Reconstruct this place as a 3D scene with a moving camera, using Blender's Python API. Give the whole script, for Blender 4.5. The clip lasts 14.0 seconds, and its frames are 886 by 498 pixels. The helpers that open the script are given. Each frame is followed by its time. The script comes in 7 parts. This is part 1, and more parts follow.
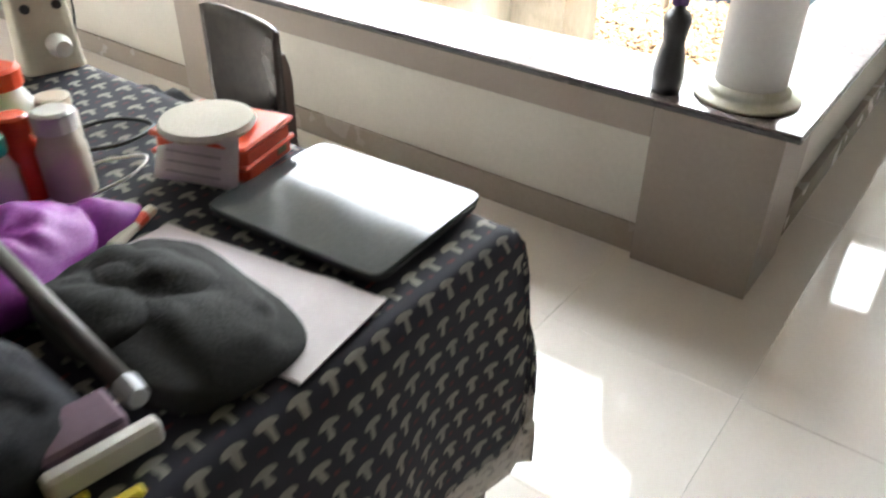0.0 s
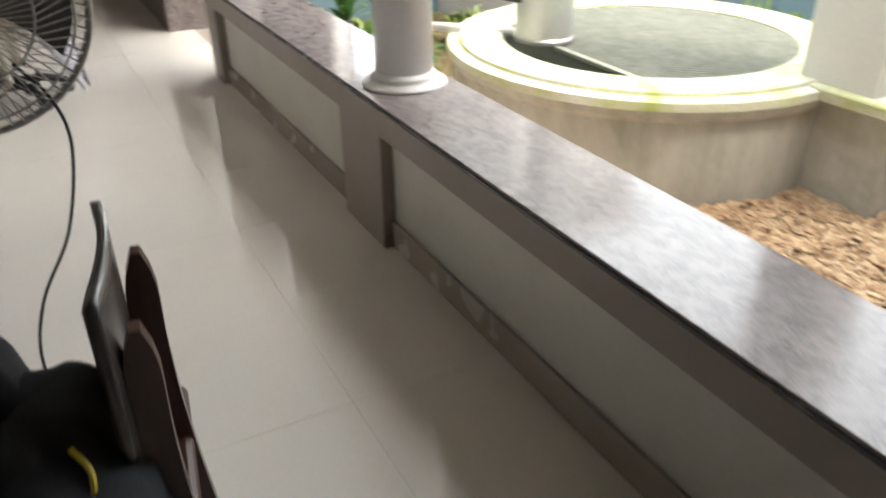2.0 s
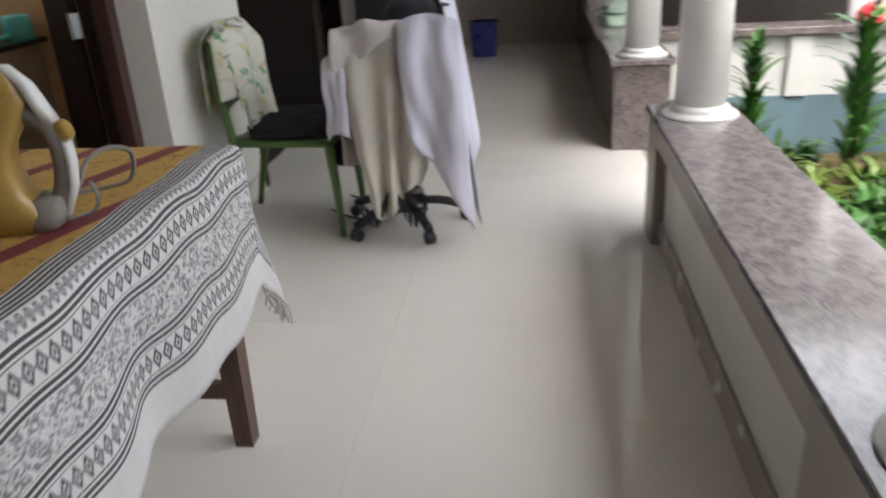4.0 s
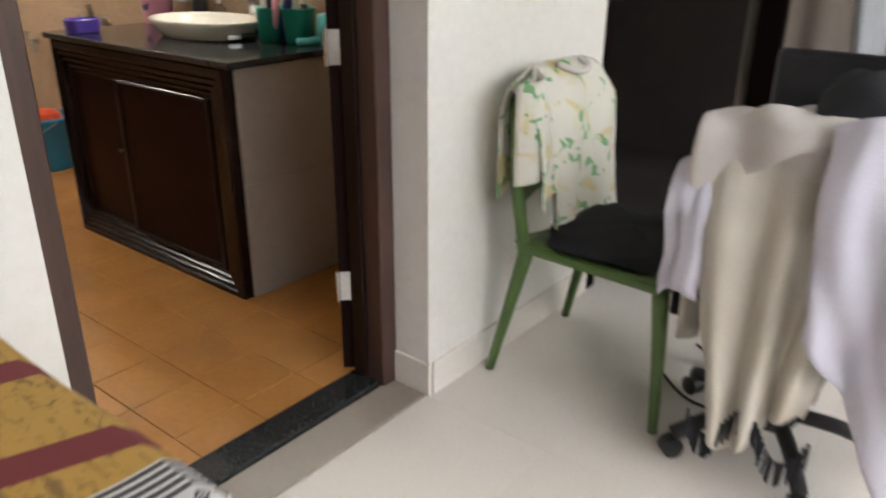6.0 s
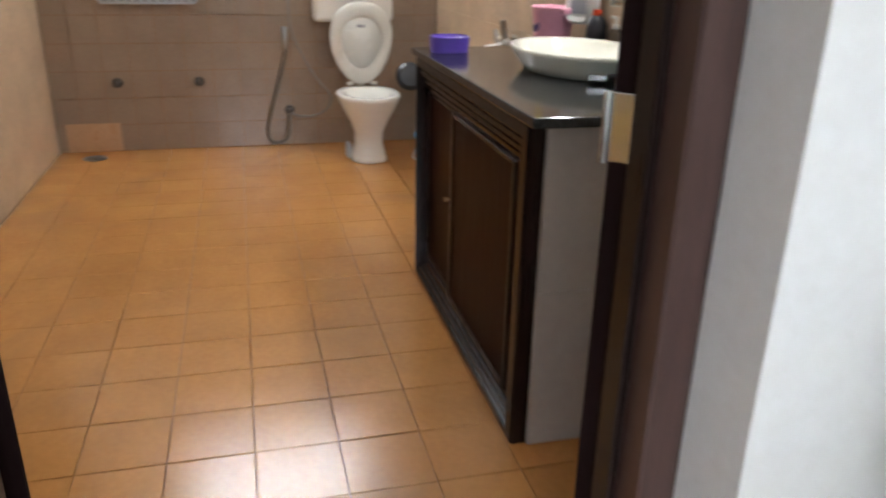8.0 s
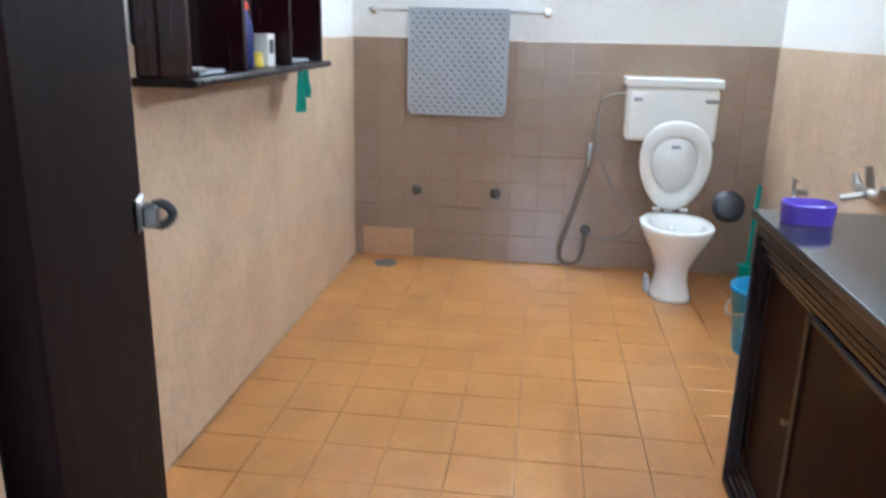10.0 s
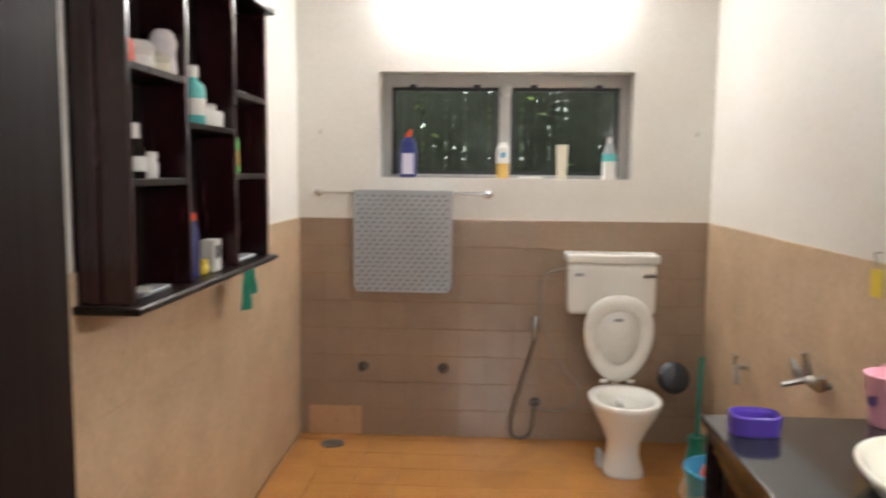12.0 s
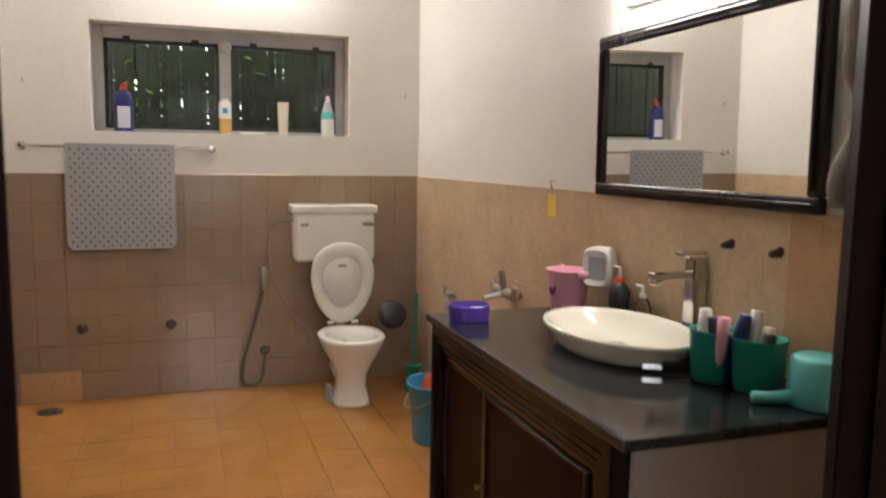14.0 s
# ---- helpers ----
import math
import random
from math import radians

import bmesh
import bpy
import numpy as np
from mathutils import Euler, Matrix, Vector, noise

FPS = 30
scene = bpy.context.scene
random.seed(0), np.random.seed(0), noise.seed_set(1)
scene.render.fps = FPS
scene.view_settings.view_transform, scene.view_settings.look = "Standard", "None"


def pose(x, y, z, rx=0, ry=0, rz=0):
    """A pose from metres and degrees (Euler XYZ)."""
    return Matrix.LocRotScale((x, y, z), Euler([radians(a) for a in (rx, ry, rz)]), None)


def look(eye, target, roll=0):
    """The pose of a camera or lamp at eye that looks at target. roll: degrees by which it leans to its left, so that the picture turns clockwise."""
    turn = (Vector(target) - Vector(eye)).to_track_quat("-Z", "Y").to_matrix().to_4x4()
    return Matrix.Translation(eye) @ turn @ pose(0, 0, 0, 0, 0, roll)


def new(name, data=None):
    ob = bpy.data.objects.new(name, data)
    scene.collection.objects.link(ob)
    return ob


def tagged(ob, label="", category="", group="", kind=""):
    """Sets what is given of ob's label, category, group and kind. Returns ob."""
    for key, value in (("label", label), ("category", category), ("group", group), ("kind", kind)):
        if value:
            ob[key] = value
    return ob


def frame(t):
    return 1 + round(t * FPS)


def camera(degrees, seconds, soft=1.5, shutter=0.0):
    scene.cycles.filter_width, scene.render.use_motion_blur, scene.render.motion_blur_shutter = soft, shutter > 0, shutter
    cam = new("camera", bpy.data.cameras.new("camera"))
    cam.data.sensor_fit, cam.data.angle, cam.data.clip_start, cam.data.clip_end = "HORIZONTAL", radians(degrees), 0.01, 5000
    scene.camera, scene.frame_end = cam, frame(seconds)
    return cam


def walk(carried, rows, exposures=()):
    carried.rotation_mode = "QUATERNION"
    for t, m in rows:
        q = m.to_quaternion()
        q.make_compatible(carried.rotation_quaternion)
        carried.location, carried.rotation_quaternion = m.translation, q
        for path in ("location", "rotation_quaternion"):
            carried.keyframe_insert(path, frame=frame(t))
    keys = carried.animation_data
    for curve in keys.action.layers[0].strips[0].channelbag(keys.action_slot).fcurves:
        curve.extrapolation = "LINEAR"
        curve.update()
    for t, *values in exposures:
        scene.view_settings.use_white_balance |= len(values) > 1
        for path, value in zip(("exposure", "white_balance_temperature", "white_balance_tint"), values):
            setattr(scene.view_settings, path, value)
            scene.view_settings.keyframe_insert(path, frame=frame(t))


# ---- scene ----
SKY, SUN, TUBE, SOFT = 0.95, 2.2, 80.0, 2.0
EXPOSURES = [(0.0, 2.65, 6500, 7), (1.0, 1.6, 6600, 7), (2.0, 0.75, 6700, 7), (2.5, 0.42, 6700, 7), (3.0, -0.05, 6700, 7), (3.5, 0.0, 6600, 8), (4.2, 0.55, 6300, 9), (6.3, 1.0, 6700, 10), (7.5, 1.15, 6400, 10),
             (8.3, 1.2, 5500, 6), (9.2, 1.7, 4500, 0), (11.3, 1.7, 5900, 10), (12.0, 1.1, 6300, 10), (13.0, 0.48, 6500, 9), (13.5, 0.5, 6500, 9), (14.0, 0.78, 6700, 12)]
cam = camera(60.0, 14.0, SOFT, 0.5)
PATH = [
    (0, (-1.902, -2.485, 1.323), (-0.567, -1.491, 0.214), 0.6),
    (0.2, (-1.809, -2.475, 1.315), (-0.483, -1.452, 0.222), 0.4),
    (0.5, (-1.622, -2.468, 1.28), (-0.335, -1.372, 0.211), -0.0),
    (0.7, (-1.528, -2.38, 1.303), (-0.241, -1.298, 0.222), 0.5),
    (1, (-1.397, -2.313, 1.291), (-0.135, -1.176, 0.235), 0.6),
    (1.5, (-1.098, -2.225, 1.268), (0.022, -0.923, 0.244), -0.2),
    (2, (-0.893, -2.094, 1.285), (-0.075, -0.559, 0.298), -0.7),
    (2.5, (-0.712, -1.791, 1.301), (-0.07, -0.154, 0.347), -0.9),
    (3, (-0.597, -1.474, 1.256), (-0.09, 0.238, 0.354), -1.0),
    (3.5, (-0.517, -1.142, 1.253), (-0.37, 0.67, 0.418), -1.6),
    (4, (-0.453, -0.795, 1.24), (-0.695, 1.028, 0.454), -3.3),
    (4.2, (-0.405, -0.649, 1.266), (-0.787, 1.146, 0.472), -4.2),
    (6.3, (-0.71, 0.722, 1.217), (-2.02, 2.03, 0.461), 0.6),
    (6.5, (-0.746, 0.83, 1.207), (-2.165, 2.024, 0.458), 0.4),
    (7, (-0.927, 1.059, 1.196), (-2.497, 2.046, 0.449), 0.9),
    (7.5, (-1.08, 1.281, 1.169), (-2.761, 2.079, 0.436), 1.0),
    (8, (-1.221, 1.451, 1.17), (-3.023, 1.921, 0.44), 1.2),
    (8.5, (-1.439, 1.497, 1.168), (-3.283, 1.731, 0.431), 1.8),
    (9, (-1.627, 1.468, 1.205), (-3.49, 1.519, 0.479), 1.5),
    (9.2, (-1.665, 1.462, 1.223), (-3.532, 1.442, 0.505), 1.3),
    (11.3, (-1.78, 1.393, 1.475), (-3.693, 0.917, 1.137), 1.1),
    (11.5, (-1.788, 1.406, 1.497), (-3.719, 0.977, 1.2), 0.8),
    (12, (-1.781, 1.413, 1.52), (-3.767, 1.305, 1.317), 0.6),
    (12.5, (-1.773, 1.431, 1.513), (-3.756, 1.629, 1.343), 0.5),
    (13, (-1.706, 1.4, 1.475), (-3.655, 1.82, 1.312), 0.6),
    (13.5, (-1.607, 1.346, 1.408), (-3.526, 1.88, 1.236), 0.7),
    (14, (-1.517, 1.261, 1.36), (-3.396, 1.904, 1.126), 0.9),
]
walk(cam, [(t, look(eye, target, roll)) for t, eye, target, roll in PATH], EXPOSURES)

# ---- world and light ----
world = bpy.data.worlds.new("world")
scene.world = world
world.use_nodes = True
wn = world.node_tree.nodes
sky = wn.new("ShaderNodeTexSky")
sky.sky_type, sky.sun_disc = "NISHITA", False
sky.sun_elevation, sky.sun_rotation = radians(58), radians(150)
sky.air_density, sky.dust_density, sky.ozone_density = 1.0, 4.0, 1.0
wn["Background"].inputs["Strength"].default_value = SKY
cloud = wn.new("ShaderNodeMix")
cloud.data_type = "RGBA"
cloud.inputs[0].default_value = 0.7
cloud.inputs[7].default_value = (5.2, 5.2, 5.1, 1)
world.node_tree.links.new(sky.outputs[0], cloud.inputs[6])
world.node_tree.links.new(cloud.outputs[2], wn["Background"].inputs["Color"])
sun = new("sun", bpy.data.lights.new("sun", "SUN"))
sun.data.energy, sun.data.angle, sun.data.color = SUN, radians(14), (1.0, 0.96, 0.9)
sun.matrix_world = look((6, -10, 18), (0, 0, 0))


# ---- node helpers ----
class Nodes:
    """Small builder for procedural materials."""

    def __init__(self, name, rough=0.5, metal=0.0, spec=0.5):
        self.mat = bpy.data.materials.new(name)
        self.mat.use_nodes = True
        self.tree = self.mat.node_tree
        self.bsdf = self.tree.nodes["Principled BSDF"]
        self.bsdf.inputs["Roughness"].default_value = rough
        self.bsdf.inputs["Metallic"].default_value = metal
        self.bsdf.inputs["Specular IOR Level"].default_value = spec
        self.coord = self.tree.nodes.new("ShaderNodeTexCoord")
        self.place = self.tree.nodes.new("ShaderNodeNewGeometry")
        self.info = self.tree.nodes.new("ShaderNodeObjectInfo")

    def put(self, sock, v):
        if hasattr(v, "is_output"):
            self.tree.links.new(v, sock)
        elif isinstance(v, (tuple, list)) and len(v) == 3 and sock.type == "RGBA":
            sock.default_value = (*v, 1)
        else:
            sock.default_value = v

    def math(self, op, a, b=0.0, c=0.0):
        n = self.tree.nodes.new("ShaderNodeMath")
        n.operation = op
        for s, v in zip(n.inputs, (a, b, c)):
            self.put(s, v)
        return n.outputs[0]

    def mix(self, f, a, b):
        n = self.tree.nodes.new("ShaderNodeMix")
        n.data_type = "RGBA"
        self.put(n.inputs[0], f), self.put(n.inputs[6], a), self.put(n.inputs[7], b)
        return n.outputs[2]

    def noise(self, scale, detail=3.0, stretch=None, distort=0.0, coord="Object"):
        src = self.place.outputs["Position"] if coord == "Position" else self.coord.outputs[coord]
        if stretch:
            m = self.tree.nodes.new("ShaderNodeMapping")
            m.inputs["Scale"].default_value = stretch
            self.tree.links.new(src, m.inputs["Vector"])
            src = m.outputs[0]
        n = self.tree.nodes.new("ShaderNodeTexNoise")
        n.inputs["Scale"].default_value, n.inputs["Detail"].default_value = scale, detail
        n.inputs["Distortion"].default_value = distort
        self.tree.links.new(src, n.inputs["Vector"])
        return n.outputs[0]

    def ramp(self, v, lo, hi):
        n = self.tree.nodes.new("ShaderNodeMapRange")
        self.put(n.inputs[0], v)
        n.inputs[1].default_value, n.inputs[2].default_value = lo, hi
        return n.outputs[0]

    def uv(self):
        n = self.tree.nodes.new("ShaderNodeSeparateXYZ")
        self.tree.links.new(self.coord.outputs["UV"], n.inputs[0])
        return n.outputs[0], n.outputs[1]

    def xyz(self):
        n = self.tree.nodes.new("ShaderNodeSeparateXYZ")
        self.tree.links.new(self.coord.outputs["Object"], n.inputs[0])
        return n.outputs

    def colour(self, v):
        self.put(self.bsdf.inputs["Base Color"], v)

    def rough(self, v):
        self.put(self.bsdf.inputs["Roughness"], v)

    def bump(self, v, strength=0.2, dist=0.01):
        n = self.tree.nodes.new("ShaderNodeBump")
        n.inputs["Strength"].default_value, n.inputs["Distance"].default_value = strength, dist
        self.put(n.inputs["Height"], v)
        self.tree.links.new(n.outputs[0], self.bsdf.inputs["Normal"])


def surface(name, a, b=None, rough=0.5, scale=8.0, fine=60.0, bump=0.1, metal=0.0, spec=0.5, stretch=None, vary=0.0, worn=None, laid=False):
    """Two-scale noise between two colours, with fine relief; vary: tone per piece; worn: stain colour; laid: pattern runs on over neighbouring pieces."""
    n = Nodes(name, rough, metal, spec)
    b = b or tuple(c * 0.8 for c in a)
    at = "Position" if laid else "Object"
    big, small = n.noise(scale, 4, stretch, 0.0, at), n.noise(fine, 2, stretch, 0.0, at)
    c = n.mix(n.ramp(n.math("MULTIPLY_ADD", small, 0.4, n.math("MULTIPLY", big, 0.6)), 0.35, 0.65), a, b)
    if worn:
        c = n.mix(n.ramp(n.noise(scale * 0.37, 5, None, 1.0, at), 0.55, 0.75), c, worn)
    if vary:
        c = n.mix(n.math("MULTIPLY", n.info.outputs["Random"], vary), c, tuple(x * 0.6 for x in a))
    n.colour(c)
    k = 0.05 if laid else 0.2
    n.rough(n.math("MULTIPLY_ADD", big, k, rough - k / 2))
    if bump:
        n.bump(small, bump, 0.004)
    return n.mat


def soft_tile(name, a, b, rough, scale):
    """Glazed tile with soft cloudy mottling that runs on over the joints."""
    n = Nodes(name, rough)
    cloud_a, cloud_b = n.noise(scale, 3, None, 0.0, "Position"), n.noise(scale * 9, 2, None, 0.0, "Position")
    c = n.mix(n.ramp(n.math("MULTIPLY_ADD", cloud_b, 0.45, n.math("MULTIPLY", cloud_a, 0.55)), 0.30, 0.70), a, b)
    n.colour(n.mix(n.math("MULTIPLY", n.info.outputs["Random"], 0.08), c, tuple(x * 0.7 for x in a)))
    return n.mat


def plain_glow(name, colour, strength):
    n = Nodes(name)
    n.bsdf.inputs["Emission Color"].default_value = (*colour, 1)
    n.bsdf.inputs["Emission Strength"].default_value = strength
    return n.mat


def granite_mat(name, a, b, c, rough=0.12, streak=(1, 1, 1)):
    n = Nodes(name, rough)
    n1, n2, n3 = n.noise(14, 6, streak, 0.8), n.noise(90, 3, streak), n.noise(3, 4, streak, 1.5)
    col = n.mix(n.ramp(n1, 0.38, 0.62), a, b)
    col = n.mix(n.ramp(n2, 0.5, 0.7), col, c)
    col = n.mix(n.math("MULTIPLY", n.ramp(n3, 0.5, 0.75), 0.5), col, b)
    n.colour(col)
    n.rough(n.math("MULTIPLY_ADD", n3, 0.12, rough - 0.04))
    n.bump(n2, 0.03, 0.002)
    return n.mat


def wood_mat(name, a, b, rough=0.3, axis=(14, 14, 1.2), spec=0.5):
    n = Nodes(name, rough, 0.0, spec)
    g = n.noise(3.0, 6, axis, 0.6)
    h = n.noise(25.0, 3, axis)
    n.colour(n.mix(n.ramp(n.math("MULTIPLY_ADD", h, 0.3, n.math("MULTIPLY", g, 0.7)), 0.35, 0.65), a, b))
    n.rough(n.math("MULTIPLY_ADD", g, 0.2, rough - 0.1))
    n.bump(h, 0.035, 0.002)
    return n.mat


M_WALL = surface("white_wall_paint", (0.80, 0.78, 0.74), (0.74, 0.71, 0.66), 0.62, 1.3, 40, 0.06, worn=(0.70, 0.67, 0.60))
M_PARAPET = surface("parapet_paint", (0.31, 0.265, 0.225), (0.275, 0.235, 0.20), 0.45, 3, 60, 0.05)
M_PANEL = surface("parapet_panel_paint", (0.60, 0.575, 0.52), (0.55, 0.53, 0.475), 0.5, 3, 60, 0.05)
M_SKIRT = surface("skirting_tile", (0.34, 0.295, 0.25), (0.30, 0.26, 0.22), 0.25, 6, 80, 0.02)
# Kept dark to cut bounce light; surfaces with it are never in view.
M_DIMCEIL = surface("ceiling_paint", (0.26, 0.24, 0.21), (0.22, 0.20, 0.18), 0.7, 2, 50, 0.05)
# Brown chosen dark to cut bounce light, for walls out of view.
M_LIGHTCUT = surface("light_cut_wall_paint", (0.19, 0.155, 0.125), (0.15, 0.125, 0.10), 0.6, 2, 50, 0.05)
M_BATHCEIL = surface("white_ceiling_paint", (0.78, 0.77, 0.74), (0.74, 0.73, 0.70), 0.7, 2, 50, 0.05)
M_FLOOR = surface("cream_vitrified_tile", (0.80, 0.755, 0.70), (0.75, 0.705, 0.65), 0.05, 2.5, 90, 0.004, vary=0.06, laid=True)
M_GROUT = surface("grout", (0.36, 0.19, 0.075), None, 0.8, 10, 90, 0.1)
M_GROUT_PALE = surface("pale_grout", (0.70, 0.65, 0.59), None, 0.7, 10, 90, 0.1)
M_LEDGE = granite_mat("grey_granite", (0.27, 0.235, 0.23), (0.14, 0.12, 0.12), (0.36, 0.32, 0.315), 0.11, (2.4, 1.5, 2))
M_CLAD = granite_mat("brown_granite_cladding", (0.19, 0.155, 0.15), (0.10, 0.085, 0.085), (0.26, 0.22, 0.21), 0.2)
M_EDGE = surface("dark_granite_edge", (0.05, 0.05, 0.06), (0.08, 0.075, 0.08), 0.25, 20, 120, 0.05)
M_COLUMN = surface("white_column_paint", (0.78, 0.77, 0.75), (0.72, 0.71, 0.70), 0.35, 4, 60, 0.03)
M_BASE = surface("column_base_paint", (0.76, 0.75, 0.68), (0.62, 0.60, 0.46), 0.5, 9, 60, 0.06, worn=(0.42, 0.40, 0.24))
M_BLACKSTONE = granite_mat("black_granite", (0.012, 0.013, 0.014), (0.022, 0.024, 0.025), (0.035, 0.038, 0.04), 0.09)
M_DARKWOOD = wood_mat("dark_stained_wood", (0.008, 0.0045, 0.004), (0.012, 0.006, 0.005), 0.3, spec=0.2)
M_LEAFWOOD = wood_mat("dull_door_wood", (0.009, 0.0045, 0.004), (0.014, 0.0065, 0.006), 0.6, spec=0.03)
# Wood taken near-black so that the doorway's shade sits in its colour.
M_SHADEDOOR = wood_mat("shaded_door_wood", (0.005, 0.003, 0.0025), (0.008, 0.004, 0.0035), 0.6, spec=0.04)
M_MOULD = wood_mat("polished_dark_moulding", (0.010, 0.005, 0.004), (0.016, 0.007, 0.006), 0.2, spec=0.28)
M_FRAMEWOOD = wood_mat("brown_frame_wood", (0.052, 0.026, 0.021), (0.08, 0.041, 0.031), 0.42)
M_REDWOOD = wood_mat("mahogany_wood", (0.018, 0.004, 0.005), (0.025, 0.0056, 0.0067), 0.24)
M_DOORPANEL = wood_mat("cabinet_door_wood", (0.014, 0.004, 0.0025), (0.019, 0.0055, 0.0035), 0.4, spec=0.04)
M_BEAMWOOD = wood_mat("table_wood", (0.07, 0.036, 0.022), (0.13, 0.07, 0.045), 0.45)
M_ORANGE = surface("terracotta_tile", (0.50, 0.235, 0.066), (0.42, 0.188, 0.05), 0.2, 5, 45, 0.02, vary=0.18, worn=(0.37, 0.18, 0.06), laid=True)
M_WALLTILE = surface("brown_wall_tile", (0.36, 0.265, 0.19), (0.31, 0.225, 0.16), 0.15, 7, 60, 0.01, vary=0.2, laid=True)
M_SIDETILE = soft_tile("tan_wall_tile", (0.66, 0.49, 0.325), (0.46, 0.325, 0.205), 0.28, 5)
M_ODDTILE = surface("orange_wall_tile", (0.55, 0.34, 0.19), (0.47, 0.28, 0.15), 0.3, 7, 50, 0.03)
M_GREYTILE = soft_tile("grey_end_tile", (0.36, 0.31, 0.26), (0.31, 0.265, 0.225), 0.32, 5)
M_CERAMIC = surface("white_ceramic", (0.82, 0.80, 0.74), (0.79, 0.77, 0.71), 0.08, 3, 40, 0.0)
M_BASIN = surface("cream_ceramic", (0.74, 0.71, 0.60), (0.71, 0.68, 0.57), 0.08, 3, 40, 0.0)
M_SEAT = surface("white_seat_plastic", (0.80, 0.78, 0.72), (0.77, 0.75, 0.69), 0.25, 3, 60, 0.01)
M_CHROME = surface("chrome", (0.70, 0.70, 0.70), (0.58, 0.58, 0.58), 0.16, 12, 90, 0.01, metal=1.0)
M_STEEL = surface("worn_steel", (0.45, 0.44, 0.42), (0.34, 0.32, 0.30), 0.35, 15, 90, 0.05, metal=1.0)
M_BLACKMETAL = surface("black_iron", (0.015, 0.015, 0.016), (0.03, 0.03, 0.03), 0.45, 20, 90, 0.08)
M_BLACKCLOTH = surface("black_cloth", (0.010, 0.011, 0.014), (0.022, 0.024, 0.03), 0.9, 10, 220, 0.3)
M_GREYCLOTH = surface("charcoal_cloth", (0.014, 0.015, 0.014), (0.024, 0.025, 0.023), 0.9, 8, 200, 0.3)
M_WHITECLOTH = surface("white_cotton", (0.62, 0.58, 0.56), (0.56, 0.52, 0.49), 0.9, 7, 240, 0.3)
M_LILACCLOTH = surface("lilac_white_cotton", (0.66, 0.64, 0.74), (0.60, 0.58, 0.67), 0.9, 7, 240, 0.3)
M_CREAMCLOTH = surface("cream_cotton", (0.64, 0.60, 0.52), (0.57, 0.53, 0.46), 0.9, 7, 240, 0.3)
M_PURPLECLOTH = surface("purple_silk", (0.30, 0.035, 0.34), (0.22, 0.02, 0.26), 0.55, 9, 180, 0.2)
M_GREYCLOTH2 = surface("grey_edging", (0.28, 0.25, 0.22), (0.22, 0.20, 0.17), 0.85, 9, 200, 0.25)
M_AQUACLOTH = surface("pale_green_net", (0.42, 0.52, 0.42), (0.34, 0.44, 0.35), 0.9, 9, 120, 0.3)
M_GREENPLASTIC = surface("olive_green_plastic", (0.095, 0.17, 0.045), (0.08, 0.145, 0.04), 0.4, 5, 120, 0.04)
M_TEAL = surface("teal_plastic", (0.01, 0.27, 0.20), (0.012, 0.23, 0.17), 0.3, 6, 90, 0.02)
M_AQUA = surface("aqua_plastic", (0.12, 0.52, 0.50), (0.10, 0.47, 0.46), 0.35, 6, 90, 0.02)
M_BLUEPL = surface("blue_plastic", (0.03, 0.27, 0.50), (0.025, 0.23, 0.44), 0.3, 6, 90, 0.02)
M_PURPLEPL = surface("purple_plastic", (0.11, 0.055, 0.40), (0.09, 0.045, 0.34), 0.35, 6, 90, 0.02)
M_PINK = surface("pink_plastic", (0.85, 0.40, 0.50), (0.80, 0.36, 0.46), 0.3, 6, 90, 0.02)
M_REDPL = surface("orange_red_plastic", (0.75, 0.08, 0.02), (0.66, 0.065, 0.018), 0.35, 6, 90, 0.02)
M_WHITEPL = surface("white_plastic", (0.76, 0.75, 0.71), (0.72, 0.71, 0.67), 0.35, 6, 90, 0.02)
M_CREAMPL = surface("cream_plastic", (0.66, 0.60, 0.48), (0.60, 0.55, 0.44), 0.4, 6, 90, 0.03)
M_GREYPL = surface("grey_plastic", (0.40, 0.42, 0.45), (0.36, 0.38, 0.41), 0.45, 6, 90, 0.03)
M_FRAMEGREY = surface("grey_window_paint", (0.47, 0.46, 0.45), (0.41, 0.40, 0.39), 0.5, 6, 90, 0.03)
M_HOLESHADE = surface("hole_shade_rubber", (0.15, 0.155, 0.17), (0.11, 0.115, 0.125), 0.7, 9, 90, 0.02)
M_NAVYPL = surface("navy_plastic", (0.015, 0.022, 0.13), (0.02, 0.03, 0.16), 0.3, 6, 90, 0.02)
M_BLACKPL = surface("black_plastic", (0.012, 0.012, 0.015), (0.02, 0.02, 0.024), 0.35, 8, 120, 0.03)
M_VIOLETPL = surface("violet_plastic", (0.10, 0.045, 0.17), (0.08, 0.035, 0.14), 0.35, 6, 90, 0.02)
M_MAUVE = surface("mauve_card", (0.17, 0.10, 0.14), (0.13, 0.08, 0.11), 0.5, 8, 90, 0.02)
M_GREENPL = surface("leaf_green_plastic", (0.10, 0.48, 0.06), (0.09, 0.42, 0.05), 0.3, 6, 90, 0.02)
M_YELLOWPL = surface("yellow_plastic", (0.78, 0.60, 0.06), (0.72, 0.54, 0.05), 0.4, 6, 90, 0.02)
M_AMBER = surface("amber_liquid", (0.55, 0.36, 0.10), (0.50, 0.32, 0.09), 0.2, 6, 90, 0.0)
M_PAPER = surface("printed_paper", (0.72, 0.67, 0.68), (0.66, 0.60, 0.62), 0.8, 10, 120, 0.05)
M_INK = surface("grey_print", (0.42, 0.39, 0.40), None, 0.8, 10, 90, 0.0)
